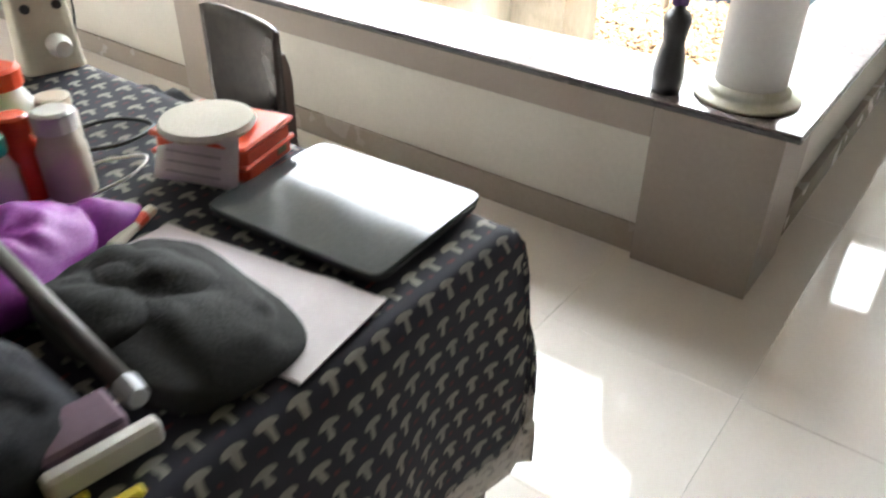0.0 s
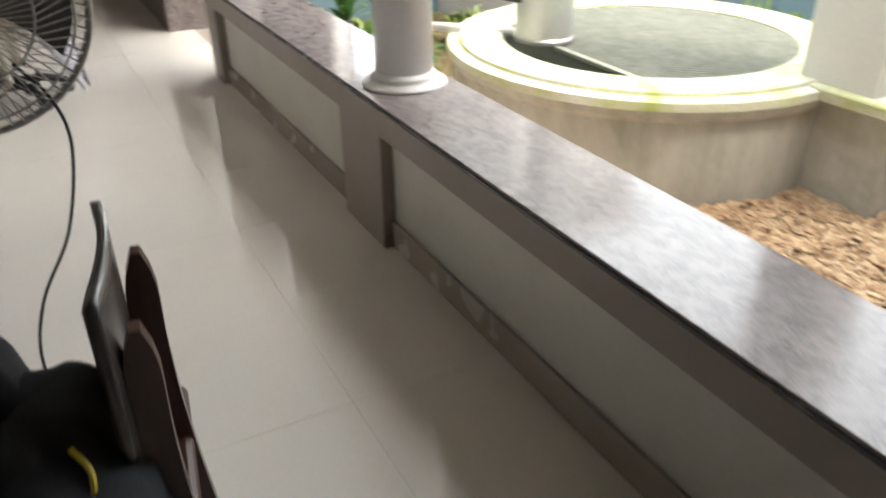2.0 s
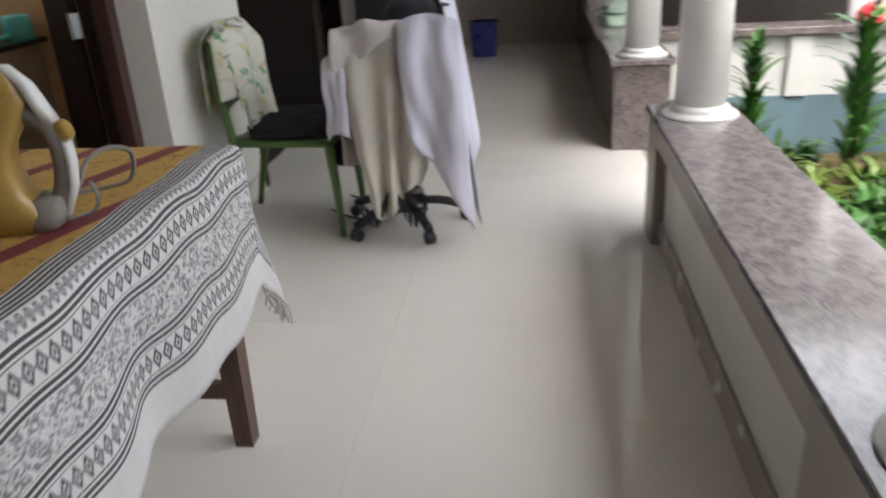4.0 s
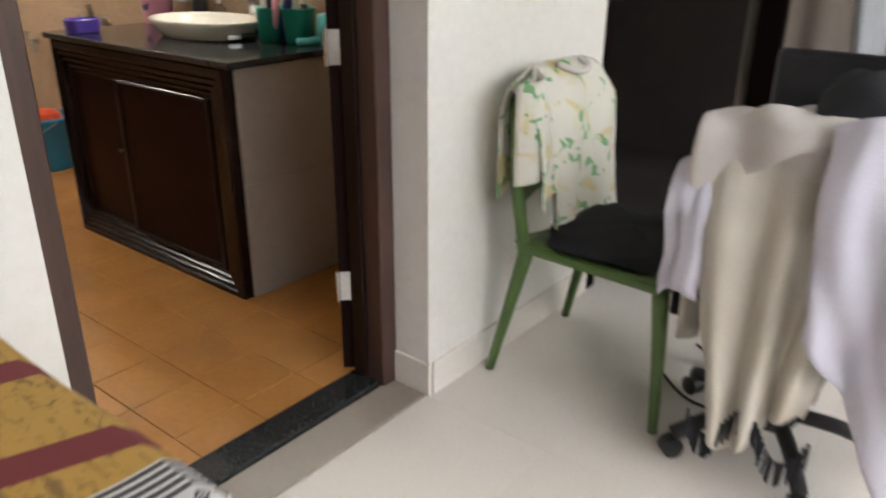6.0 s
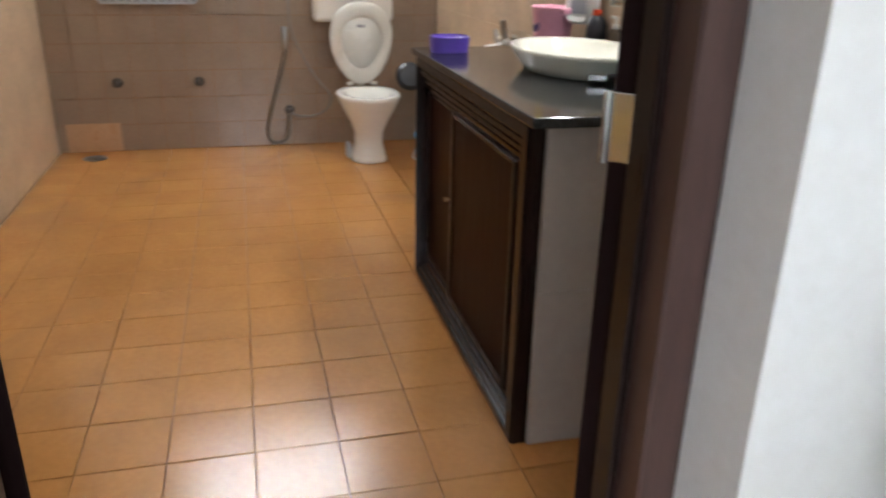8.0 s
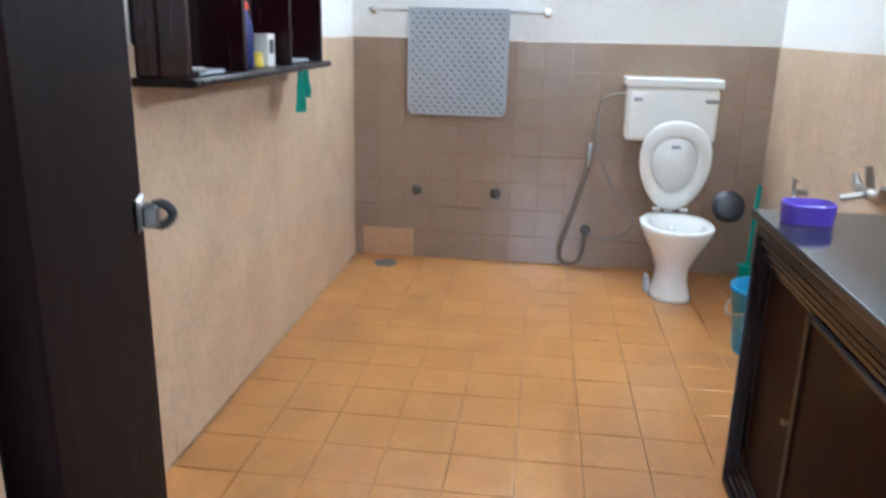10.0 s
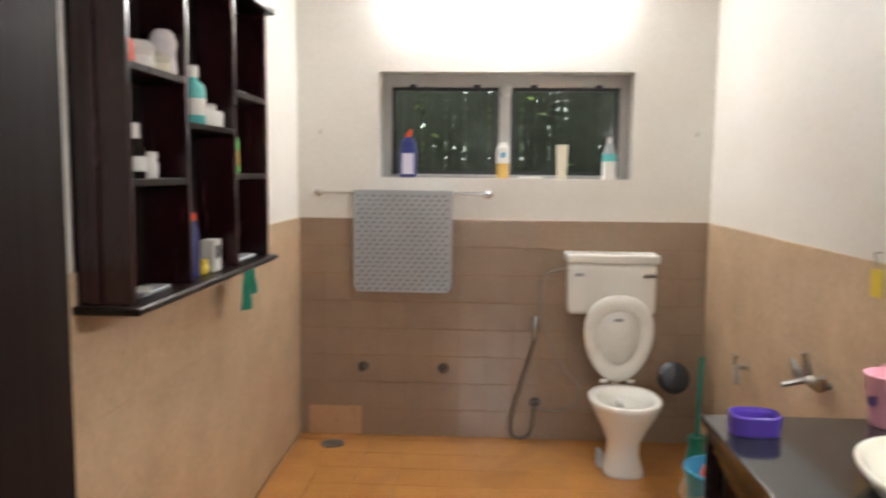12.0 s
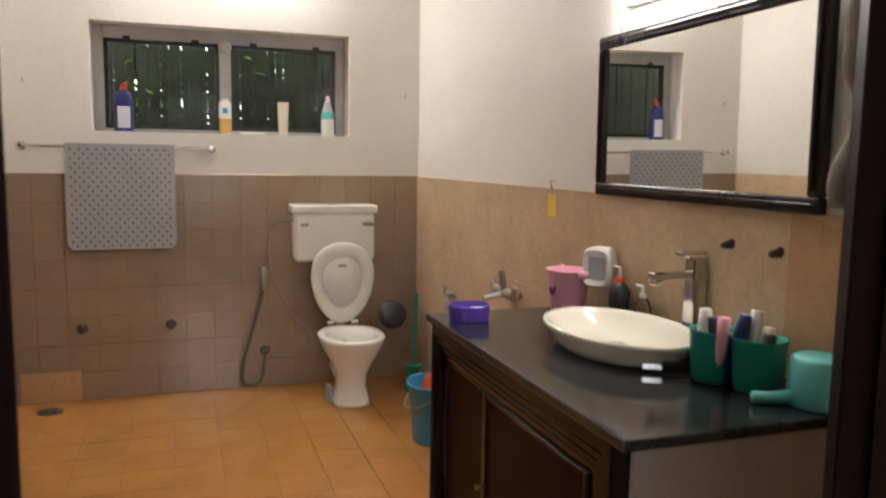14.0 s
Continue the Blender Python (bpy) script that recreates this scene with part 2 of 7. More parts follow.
M_LAPTOP = surface("slate_laptop_lid", (0.085, 0.098, 0.098), (0.065, 0.074, 0.076), 0.08, 5, 140, 0.02, worn=(0.15, 0.16, 0.155))
M_BROWNCHAIR = wood_mat("dark_veneer", (0.05, 0.042, 0.038), (0.075, 0.062, 0.056), 0.22, (1.2, 10, 10))
M_CHAIRWOOD = wood_mat("chair_wood", (0.045, 0.02, 0.014), (0.075, 0.034, 0.022), 0.35)
M_FANWIRE = surface("fan_wire", (0.42, 0.40, 0.37), (0.32, 0.30, 0.28), 0.4, 9, 90, 0.02, metal=0.6)
M_FANBLADE = surface("fan_blade", (0.09, 0.08, 0.075), (0.07, 0.065, 0.06), 0.5, 4, 90, 0.02)
M_VALVE = surface("tarnished_valve", (0.12, 0.10, 0.08), (0.07, 0.055, 0.045), 0.4, 30, 120, 0.1, metal=0.5)
M_IRONGOLD = surface("gold_iron_plastic", (0.42, 0.27, 0.07), (0.36, 0.23, 0.06), 0.3, 6, 90, 0.02)
M_CABLE = surface("black_cable", (0.015, 0.014, 0.014), None, 0.5, 20, 90, 0.0)
M_BRASS = surface("dull_brass", (0.30, 0.22, 0.12), (0.22, 0.16, 0.09), 0.4, 14, 90, 0.05, metal=1.0)
M_HOSE = surface("grey_brown_hose", (0.16, 0.125, 0.09), (0.12, 0.09, 0.065), 0.4, 40, 200, 0.1)
M_WELL = surface("weathered_plaster", (0.52, 0.52, 0.48), (0.38, 0.375, 0.33), 0.85, 4, 40, 0.35, stretch=(3, 3, 0.5), worn=(0.25, 0.235, 0.17))
M_MOSS = surface("mossy_plaster", (0.60, 0.59, 0.52), (0.44, 0.46, 0.22), 0.9, 6, 60, 0.5, worn=(0.34, 0.38, 0.09))
# Near-black for the shade down inside the well.
M_WELLSHADE = surface("well_shade_plaster", (0.035, 0.042, 0.028), (0.02, 0.026, 0.016), 0.8, 5, 50, 0.3)
M_GRILL = surface("galvanised_bar", (0.26, 0.27, 0.23), (0.18, 0.19, 0.15), 0.6, 12, 90, 0.1, metal=0.2)
M_DARKWATER = surface("dark_well_water", (0.015, 0.02, 0.012), None, 0.05, 5, 40, 0.0)
M_ZINC = surface("galvanised_sheet", (0.55, 0.56, 0.55), (0.46, 0.47, 0.47), 0.4, 6, 60, 0.05, metal=0.7)
M_BLUEWALL = surface("blue_grey_paint", (0.16, 0.25, 0.30), (0.13, 0.21, 0.26), 0.7, 3, 50, 0.1, worn=(0.11, 0.17, 0.20))
M_OUTWALL = surface("outdoor_white_paint", (0.64, 0.635, 0.61), (0.57, 0.565, 0.54), 0.7, 2, 50, 0.1)
# Near-black, so the darkness of unlit interiors is in the colour.
M_ROOMSHADE = surface("room_shade_paint", (0.03, 0.022, 0.018), (0.02, 0.015, 0.013), 0.8, 3, 50, 0.05)
M_EARTH = surface("damp_earth", (0.22, 0.13, 0.07), (0.13, 0.08, 0.045), 0.95, 6, 60, 0.5, worn=(0.08, 0.10, 0.03))
M_GRASS = surface("grass_blades", (0.10, 0.19, 0.03), (0.06, 0.13, 0.02), 0.7, 9, 90, 0.0)
M_LEAF = surface("green_leaf", (0.06, 0.17, 0.03), (0.04, 0.115, 0.02), 0.45, 9, 90, 0.05, vary=0.3)
M_LEAF2 = surface("yellow_green_leaf", (0.17, 0.24, 0.04), (0.11, 0.17, 0.03), 0.45, 9, 90, 0.05, vary=0.3)
M_STEM = surface("brown_stem", (0.14, 0.075, 0.04), (0.10, 0.055, 0.03), 0.8, 12, 90, 0.3)
M_FLOWER = surface("red_flower", (0.62, 0.03, 0.05), (0.5, 0.02, 0.04), 0.5, 9, 90, 0.0)
M_STONE = surface("garden_stone", (0.34, 0.30, 0.24), (0.26, 0.23, 0.18), 0.9, 9, 60, 0.4)
M_TIN = surface("black_drain_cover", (0.05, 0.045, 0.04), (0.08, 0.07, 0.06), 0.5, 30, 120, 0.2)
M_FENCE = surface("weathered_fence_wood", (0.036, 0.042, 0.027), (0.020, 0.024, 0.015), 0.85, 8, 80, 0.3)
M_TUBE = plain_glow("tube_light_glow", (1.0, 0.97, 0.93), TUBE)


def bark_mat():
    n = Nodes("wood_chip_mulch", 0.85)
    t = n.tree.nodes.new("ShaderNodeNewGeometry")
    r = t.outputs["Random Per Island"]
    n.colour(n.mix(r, (0.36, 0.21, 0.11), (0.70, 0.52, 0.33)))
    n.bump(n.noise(80, 2), 0.2, 0.003)
    return n.mat


M_CHIP = bark_mat()


def glass_mat():
    n = Nodes("clear_glass", 0.02)
    n.bsdf.inputs["Transmission Weight"].default_value = 1.0
    n.bsdf.inputs["IOR"].default_value = 1.3
    n.colour((0.93, 0.95, 0.94))
    return n.mat


def mirror_mat():
    n = Nodes("mirror_silver", 0.015, 1.0)
    n.colour((0.86, 0.87, 0.85))
    return n.mat


def pane_mat():
    n = Nodes("dusty_window_glass", 0.10)
    n.bsdf.inputs["Transmission Weight"].default_value = 1.0
    n.bsdf.inputs["IOR"].default_value = 1.12
    n.colour((0.80, 0.86, 0.80))
    n.rough(n.math("MULTIPLY_ADD", n.noise(9, 3), 0.12, 0.04))
    return n.mat


M_GLASS, M_MIRROR, M_PANE = glass_mat(), mirror_mat(), pane_mat()


def motif_cloth():
    """Navy cotton with rows of small pale mushroom-like motifs and a white hem."""
    n = Nodes("navy_motif_cotton", 0.85)
    u, v = n.uv()
    row = n.math("FLOOR", n.math("MULTIPLY", v, 20.0))
    uu = n.math("ADD", n.math("MULTIPLY", u, 23.0), n.math("MULTIPLY", n.math("MODULO", row, 2.0), 0.5))
    wob = n.math("MULTIPLY", n.math("SUBTRACT", n.noise(26, 2), 0.5), 0.5)
    cu = n.math("ADD", n.math("SUBTRACT", n.math("FRACT", n.math("ADD", uu, 50.0)), 0.5), wob)
    cv = n.math("SUBTRACT", n.math("FRACT", n.math("MULTIPLY", v, 20.0)), 0.5)
    cap = n.math("ADD", n.math("POWER", n.math("DIVIDE", cu, 0.34), 2.0), n.math("POWER", n.math("DIVIDE", n.math("SUBTRACT", cv, 0.12), 0.17), 2.0))
    capm = n.math("MULTIPLY", n.math("LESS_THAN", cap, 1.0), n.math("GREATER_THAN", cv, 0.06))
    stem = n.math("MULTIPLY", n.math("LESS_THAN", n.math("ABSOLUTE", cu), 0.11), n.math("LESS_THAN", n.math("ABSOLUTE", n.math("ADD", cv, 0.06)), 0.24))
    m = n.math("MAXIMUM", capm, stem)
    base = n.mix(n.noise(9, 3), (0.010, 0.011, 0.020), (0.016, 0.017, 0.030))
    red = n.math("LESS_THAN", n.math("ADD", n.math("POWER", n.math("SUBTRACT", n.math("ABSOLUTE", cu), 0.45), 2.0), n.math("POWER", n.math("ADD", cv, 0.3), 2.0)), 0.004)
    base = n.mix(n.math("MULTIPLY", red, 0.5), base, (0.20, 0.03, 0.03))
    pale = n.mix(n.noise(60, 2), (0.42, 0.40, 0.33), (0.22, 0.22, 0.20))
    n.colour(n.mix(n.math("MULTIPLY", m, 0.85), base, pale))
    n.bump(n.noise(400, 1), 0.2, 0.001)
    return n.mat


def hem_cloth():
    n = Nodes("printed_white_hem", 0.9)
    s = n.ramp(n.noise(70, 3), 0.55, 0.6)
    n.colour(n.mix(n.math("MULTIPLY", s, 0.6), (0.56, 0.53, 0.48), (0.24, 0.22, 0.2)))
    return n.mat


def border_cloth():
    """Ochre block-print top, black and white border bands, white hem. u: along the edge, v: metres in from the free edge."""
    n = Nodes("block_print_cotton", 0.85)
    u, v = n.uv()
    def band(lo, hi):
        return n.math("MULTIPLY", n.math("GREATER_THAN", v, lo), n.math("LESS_THAN", v, hi))
    def zig(period, lo, hi):
        f = n.math("ABSOLUTE", n.math("SUBTRACT", n.math("FRACT", n.math("MULTIPLY", n.math("ADD", u, 9.0), 1.0 / period)), 0.5))
        h = n.math("DIVIDE", n.math("SUBTRACT", v, (lo + hi) / 2), hi - lo)
        d = n.math("ADD", f, n.math("ABSOLUTE", h))
        ring = n.math("LESS_THAN", n.math("ABSOLUTE", n.math("SUBTRACT", d, 0.36)), 0.105)
        core = n.math("LESS_THAN", d, 0.14)
        return n.math("MULTIPLY", band(lo, hi), n.math("MAXIMUM", ring, core))
    white = n.mix(n.noise(30, 3), (0.66, 0.64, 0.63), (0.56, 0.54, 0.54))
    dark = (0.018, 0.017, 0.02)
    lines = n.math("LESS_THAN", n.math("FRACT", n.math("MULTIPLY", v, 95.0)), 0.6)
    zones = band(0.085, 0.108)
    for lo, hi in ((0.152, 0.180), (0.252, 0.275), (0.320, 0.345), (0.375, 0.43)):
        zones = n.math("MAXIMUM", zones, band(lo, hi))
    paisley = n.math("MULTIPLY", band(0.182, 0.250), n.math("MULTIPLY", n.ramp(n.noise(70, 2, None, 2.0), 0.48, 0.54), 0.75))
    pat = n.math("MAXIMUM", n.math("MULTIPLY", lines, zones), paisley)
    for per, lo, hi in ((0.030, 0.108, 0.152), (0.034, 0.276, 0.320), (0.022, 0.345, 0.374)):
        pat = n.math("MAXIMUM", pat, zig(per, lo, hi))
    col = n.mix(n.math("MULTIPLY", pat, 0.92), white, dark)
    x, y, z = n.xyz()
    k = n.math("SUBTRACT", n.math("MULTIPLY", x, 1.0), n.math("MULTIPLY", y, 0.34))
    st = n.math("LESS_THAN", n.math("FRACT", n.math("MULTIPLY_ADD", k, 5.2, 10.1)), 0.24)
    och = n.mix(n.noise(20, 3), (0.50, 0.30, 0.07), (0.42, 0.24, 0.05))
    pr = n.math("MULTIPLY", n.ramp(n.noise(34, 3, (1, 3, 1), 1.5), 0.56, 0.62), 0.7)
    och = n.mix(pr, och, (0.12, 0.065, 0.03))
    och = n.mix(st, och, (0.17, 0.025, 0.03))
    n.colour(n.mix(n.math("GREATER_THAN", v, 0.43), col, och))
    n.bump(n.noise(400, 1), 0.2, 0.001)
    return n.mat


def leafy_shirt():
    n = Nodes("leaf_print_cotton", 0.9)
    v1 = n.noise(24, 2, (1, 1, 0.8), 0.8)
    v2 = n.noise(12, 1, None, 0.5)
    c = n.mix(n.math("MULTIPLY", n.ramp(v2, 0.56, 0.66), 0.7), (0.68, 0.66, 0.58), (0.62, 0.52, 0.22))
    n.colour(n.mix(n.math("MULTIPLY", n.ramp(v1, 0.61, 0.64), 0.85), c, (0.10, 0.34, 0.10)))
    n.bump(n.noise(300, 1), 0.2, 0.001)
    return n.mat


M_MOTIF, M_HEM, M_BORDER, M_SHIRT = motif_cloth(), hem_cloth(), border_cloth(), leafy_shirt()


# ---- mesh helpers ----
def finish(name, bm, material, smooth=False):
    me = bpy.data.meshes.new(name)
    bmesh.ops.recalc_face_normals(bm, faces=bm.faces)
    bm.to_mesh(me)
    bm.free()
    me.materials.append(material)
    if smooth:
        for p in me.polygons:
            p.use_smooth = True
    return me


def part(name, bm, material, parent=None, label="", smooth=False):
    ob = new(name, finish(name, bm, material, smooth))
    ob.parent = parent
    if label:
        ob["label"] = label
    return ob


def thing(name, x, y, z, label, category, group="", rz=0.0, kind=""):
    ob = new(name)
    ob.empty_display_size = 0.1
    ob.matrix_world = pose(x, y, z, 0, 0, rz)
    return tagged(ob, label, category, group, kind)


def box(x0, x1, y0, y1, z0, z1, bevel=0.0, bm=None, seg=1):
    bm = bm or bmesh.new()
    r = bmesh.ops.create_cube(bm, size=1.0, matrix=Matrix.Translation(((x0 + x1) / 2, (y0 + y1) / 2, (z0 + z1) / 2)) @ Matrix.Diagonal((abs(x1 - x0), abs(y1 - y0), abs(z1 - z0), 1)))
    if bevel:
        es = list({e for v in r["verts"] for e in v.link_edges})
        bmesh.ops.bevel(bm, geom=es, offset=bevel, segments=seg, profile=0.5, affect="EDGES")
    return bm


def moved(bm, m):
    bmesh.ops.transform(bm, matrix=m, verts=bm.verts)
    return bm


def loft(rings, bm=None, cap=True):
    """Skin over closed rings of equal length."""
    bm = bm or bmesh.new()
    vs = [[bm.verts.new(p) for p in ring] for ring in rings]
    k = len(rings[0])
    for a, b in zip(vs, vs[1:]):
        for i in range(k):
            bm.faces.new((a[i], a[(i + 1) % k], b[(i + 1) % k], b[i]))
    if cap:
        bm.faces.new(list(reversed(vs[0])))
        bm.faces.new(vs[-1])
    return bm


def oval(cx, cy, z, rx, ry, n=24, power=2.0):
    out = []
    for i in range(n):
        a = 2 * math.pi * i / n
        c, s = math.cos(a), math.sin(a)
        e = 2.0 / power
        out.append((cx + rx * math.copysign(abs(c) ** e, c), cy + ry * math.copysign(abs(s) ** e, s), z))
    return out


def lathe(profile, n=24, cx=0.0, cy=0.0, cap=True, power=2.0, squash=1.0):
    return loft([oval(cx, cy, z, r, r * squash, n, power) for r, z in profile], None, cap)


def tube(points, r, n=8, bm=None, cap=True):
    """A round bar along points; r: radius or one radius a point."""
    bm = bm or bmesh.new()
    pts = [Vector(p) for p in points]
    rs = r if isinstance(r, (list, tuple)) else [r] * len(pts)
    rings, side = [], None
    for i, p in enumerate(pts):
        d = (pts[min(i + 1, len(pts) - 1)] - pts[max(i - 1, 0)]).normalized()
        if side is None:
            side = d.orthogonal().normalized()
        side = (side - d * side.dot(d)).normalized()
        up = d.cross(side)
        rings.append([p + (side * math.cos(2 * math.pi * k / n) + up * math.sin(2 * math.pi * k / n)) * rs[i] for k in range(n)])
    return loft(rings, bm, cap)


def smooth_path(points, steps=6):
    """Catmull-Rom through the points."""
    pts = [Vector(p) for p in points]
    pts = [pts[0] * 2 - pts[1]] + pts + [pts[-1] * 2 - pts[-2]]
    out = []
    for a, b, c, d in zip(pts, pts[1:], pts[2:], pts[3:]):
        for i in range(steps):
            t = i / steps
            out.append(0.5 * (2 * b + (c - a) * t + (2 * a - 5 * b + 4 * c - d) * t * t + (3 * b - a - 3 * c + d) * t ** 3))
    out.append(pts[-2])
    return out


def sheet(f, nu, nv, thick=0.004, uvf=None):
    """A cloth: f(u, v) over the unit square, with thickness."""
    bm = bmesh.new()
    lay = bm.loops.layers.uv.new("uv")
    grid = [[Vector(f(i / nu, j / nv)) for j in range(nv + 1)] for i in range(nu + 1)]

    def normal(i, j):
        a = grid[min(i + 1, nu)][j] - grid[max(i - 1, 0)][j]
        b = grid[i][min(j + 1, nv)] - grid[i][max(j - 1, 0)]
        c = a.cross(b)
        return c.normalized() if c.length > 1e-9 else Vector((0, 0, 1))

    front = [[bm.verts.new(p) for p in r] for r in grid]
    rear = [[bm.verts.new(grid[i][j] - normal(i, j) * thick) for j in range(nv + 1)] for i in range(nu + 1)]

    def quad(vs, ids):
        fc = bm.faces.new(vs)
        if uvf:
            for lp, (p, q) in zip(fc.loops, ids):
                lp[lay].uv = uvf(p / nu, q / nv)

    for i in range(nu):
        for j in range(nv):
            ids = ((i, j), (i + 1, j), (i + 1, j + 1), (i, j + 1))
            quad([front[p][q] for p, q in ids], ids)
            quad([rear[p][q] for p, q in reversed(ids)], tuple(reversed(ids)))
    for i in range(nu):
        for j in (0, nv):
            quad((front[i][j], rear[i][j], rear[i + 1][j], front[i + 1][j]), ((i, j), (i, j), (i + 1, j), (i + 1, j)))
    for j in range(nv):
        for i in (0, nu):
            quad((front[i][j], front[i][j + 1], rear[i][j + 1], rear[i][j]), ((i, j), (i, j + 1), (i, j + 1), (i, j)))
    return bm


def wob(*p, s=1.0):
    return noise.noise(Vector(p) * s)


def structure(name, bm, material, label, category, parent=None):
    ob = part(name, bm, material, parent)
    return tagged(ob, label, category, "", "structure")


# ---- verandah: plan numbers ----
H_TOP = 0.523          # top of the parapet granite
G = -0.35              # garden ground
PIL = ((-2.13, -1.78), (0.0, 0.34), (2.11, 2.30))
LEFT = -1.86           # face of the wall with the bathroom door
DOOR_Y = (1.03, 1.99)  # wall opening of the bathroom door
BX, BL, BR = -6.055, 0.36, 2.645   # bathroom: back, left and right walls
FRONT = -2.06          # bathroom face of the door wall

# floor slab with recessed bed for the tiles
floor_v = structure("floor", box(FRONT + 0.06, 0.06, -6.0, 7.6, -0.3, -0.012), M_GROUT_PALE, "cream glossy vitrified tile floor of the verandah", "floor")
floor_w = structure("floor_wide", box(-4.2, FRONT + 0.058, -6.0, -0.75, -0.3, -0.012), M_GROUT_PALE, "cream glossy tile floor of the wide end", "floor")
structure("floor_room", box(-4.0, FRONT + 0.058, 2.9, 4.9, -0.3, -0.002), M_ROOMSHADE, "floor of the unlit room, its darkness in the colour", "floor")
floor_p = structure("floor_porch", box(0.06, 4.2, -6.0, -2.07, -0.3, -0.012), M_GROUT_PALE, "cream glossy tile floor of the porch", "floor")
step = structure("floor_edge", box(0.06, 0.30, 2.33, 3.47, -0.3, -0.004), M_PARAPET, "cream stone nosing of the garden step", "floor")

# parapet along the verandah
wall_parapet = structure("wall_parapet", box(0.045, 0.26, -2.085, 2.30, -0.4, 0.499), M_PANEL, "low cream parapet wall with recessed panels", "parapet")
for a, b in PIL:
    part("pilaster", box(0.0, 0.045, a, b, 0.0, 0.499, 0.002), M_PARAPET, wall_parapet, "beige pilaster")
for (a0, a1), (b0, b1) in zip(PIL, PIL[1:]):
    part("top_band", box(0.0, 0.045, a1, b0, 0.405, 0.499, 0.002), M_PARAPET, wall_parapet, "beige band under the ledge")
    part("panel_frame", box(0.028, 0.045, a1, b0, 0.392, 0.405, 0.002), M_PANEL, wall_parapet)
    part("skirting", box(0.030, 0.045, a1, b0, 0.0, 0.10, 0.003), M_SKIRT, wall_parapet, "brown tile skirting")
# parapet that turns out to the garden
wall_return = structure("wall_parapet_return", box(0.262, 3.6, -2.085, -1.87, -0.4, 0.499), M_PANEL, "low cream parapet wall turning towards the garden", "parapet")
part("pilaster", box(0.0455, 0.30, -2.13, -2.086, 0.0, 0.499), M_PARAPET, wall_return)
part("top_band", box(0.30, 3.6, -2.13, -2.085, 0.405, 0.499, 0.002), M_PARAPET, wall_return)
part("skirting", box(0.30, 3.6, -2.115, -2.085, 0.0, 0.10, 0.003), M_SKIRT, wall_return)


def ledge(name, x0, x1, y0, y1, label, parent):
    part(name, box(x0, x1, y0, y1, H_TOP - 0.007, H_TOP, 0.003, seg=2), M_LEDGE, parent, label)
    part("ledge_edge", box(x0 - 0.001, x1 + 0.001, y0 - 0.001, y1 + 0.001, H_TOP - 0.024, H_TOP - 0.007, 0.004), M_EDGE, parent, "dark moulded edge of the ledge")


ledge("ledge", -0.012, 0.31, -2.165, 2.33, "grey polished granite ledge", wall_parapet)
ledge("ledge", 0.311, 3.65, -2.165, -1.86, "grey polished granite ledge", wall_return)

# stone-clad parapet past the garden step
wall_clad = structure("wall_parapet_far", box(-0.03, 0.27, 3.47, 7.6, -0.4, 0.47), M_CLAD, "low parapet clad in dark brown granite", "parapet")
part("ledge", box(-0.05, 0.30, 3.45, 7.6, 0.47, 0.50, 0.005), M_LEDGE, wall_clad, "granite ledge")


def column(y, x=0.155, base=H_TOP, top=2.72, mat=M_BASE, label="round white painted column on the parapet"):
    c = thing("column", x, y, base, label, "column", "verandah columns", 0, "structure")
    part("shaft", lathe([(0.093, 0.03), (0.091, 0.6), (0.086, 1.5), (0.083, top - base)], 32), M_COLUMN, c, smooth=True)
    part("base_ring", lathe([(0.137, 0.0), (0.139, 0.006), (0.133, 0.012), (0.112, 0.017), (0.106, 0.024), (0.108, 0.030), (0.102, 0.036), (0.094, 0.046)], 32), mat, c, "moulded base ring with stained paint", True)
    part("capital", lathe([(0.084, top - base - 0.12), (0.11, top - base - 0.09), (0.12, top - base)], 24), M_COLUMN, c)
    return c


column(-1.97, label="round white column with a moss-stained base on the parapet")
column(0.125, mat=M_COLUMN)
column(2.13, mat=M_COLUMN)
column(3.63, 0.13, 0.50, mat=M_COLUMN, label="round white column on the stone-clad parapet")
column(5.6, 0.13, 0.50, mat=M_COLUMN, label="round white column on the stone-clad parapet")
column(-2.0, 3.3, mat=M_COLUMN, label="round white column at the porch corner")
column(-4.8, 3.3, 0.0, mat=M_COLUMN, label="round white column at the porch corner")

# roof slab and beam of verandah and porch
# Unseen ceilings, darkened in their paint to hold back bounced light.
structure("ceiling", box(-4.2, 0.45, -6.0, 8.0, 2.85, 3.0), M_DIMCEIL, "unseen verandah ceiling, painted dark to cut bounce light", "ceiling")
# Unseen sloping slabs, added to block sun and sky light.
structure("eave", loft([[(0.452, y, 2.72), (1.0, y, 2.54), (1.0, y, 2.64), (0.452, y, 2.82)] for y in (-1.748, 8.0)]), M_DIMCEIL, "unseen roof eave along the verandah, added to block sky light", "eave")
structure("eave_porch", loft([[(x, -1.748, 2.72), (x, -1.2, 2.48), (x, -1.2, 2.58), (x, -1.748, 2.82)] for x in (1.55, 4.6)]), M_DIMCEIL, "unseen roof eave along the porch, added to block sky light", "eave")
structure("ceiling_porch", box(0.45, 4.6, -6.0, -1.75, 2.85, 3.0), M_DIMCEIL, "unseen porch ceiling, painted dark to cut bounce light", "ceiling")
structure("beam", box(0.02, 0.30, -1.85, 8.0, 2.70, 2.85), M_WALL, "white roof beam over the columns", "beam")

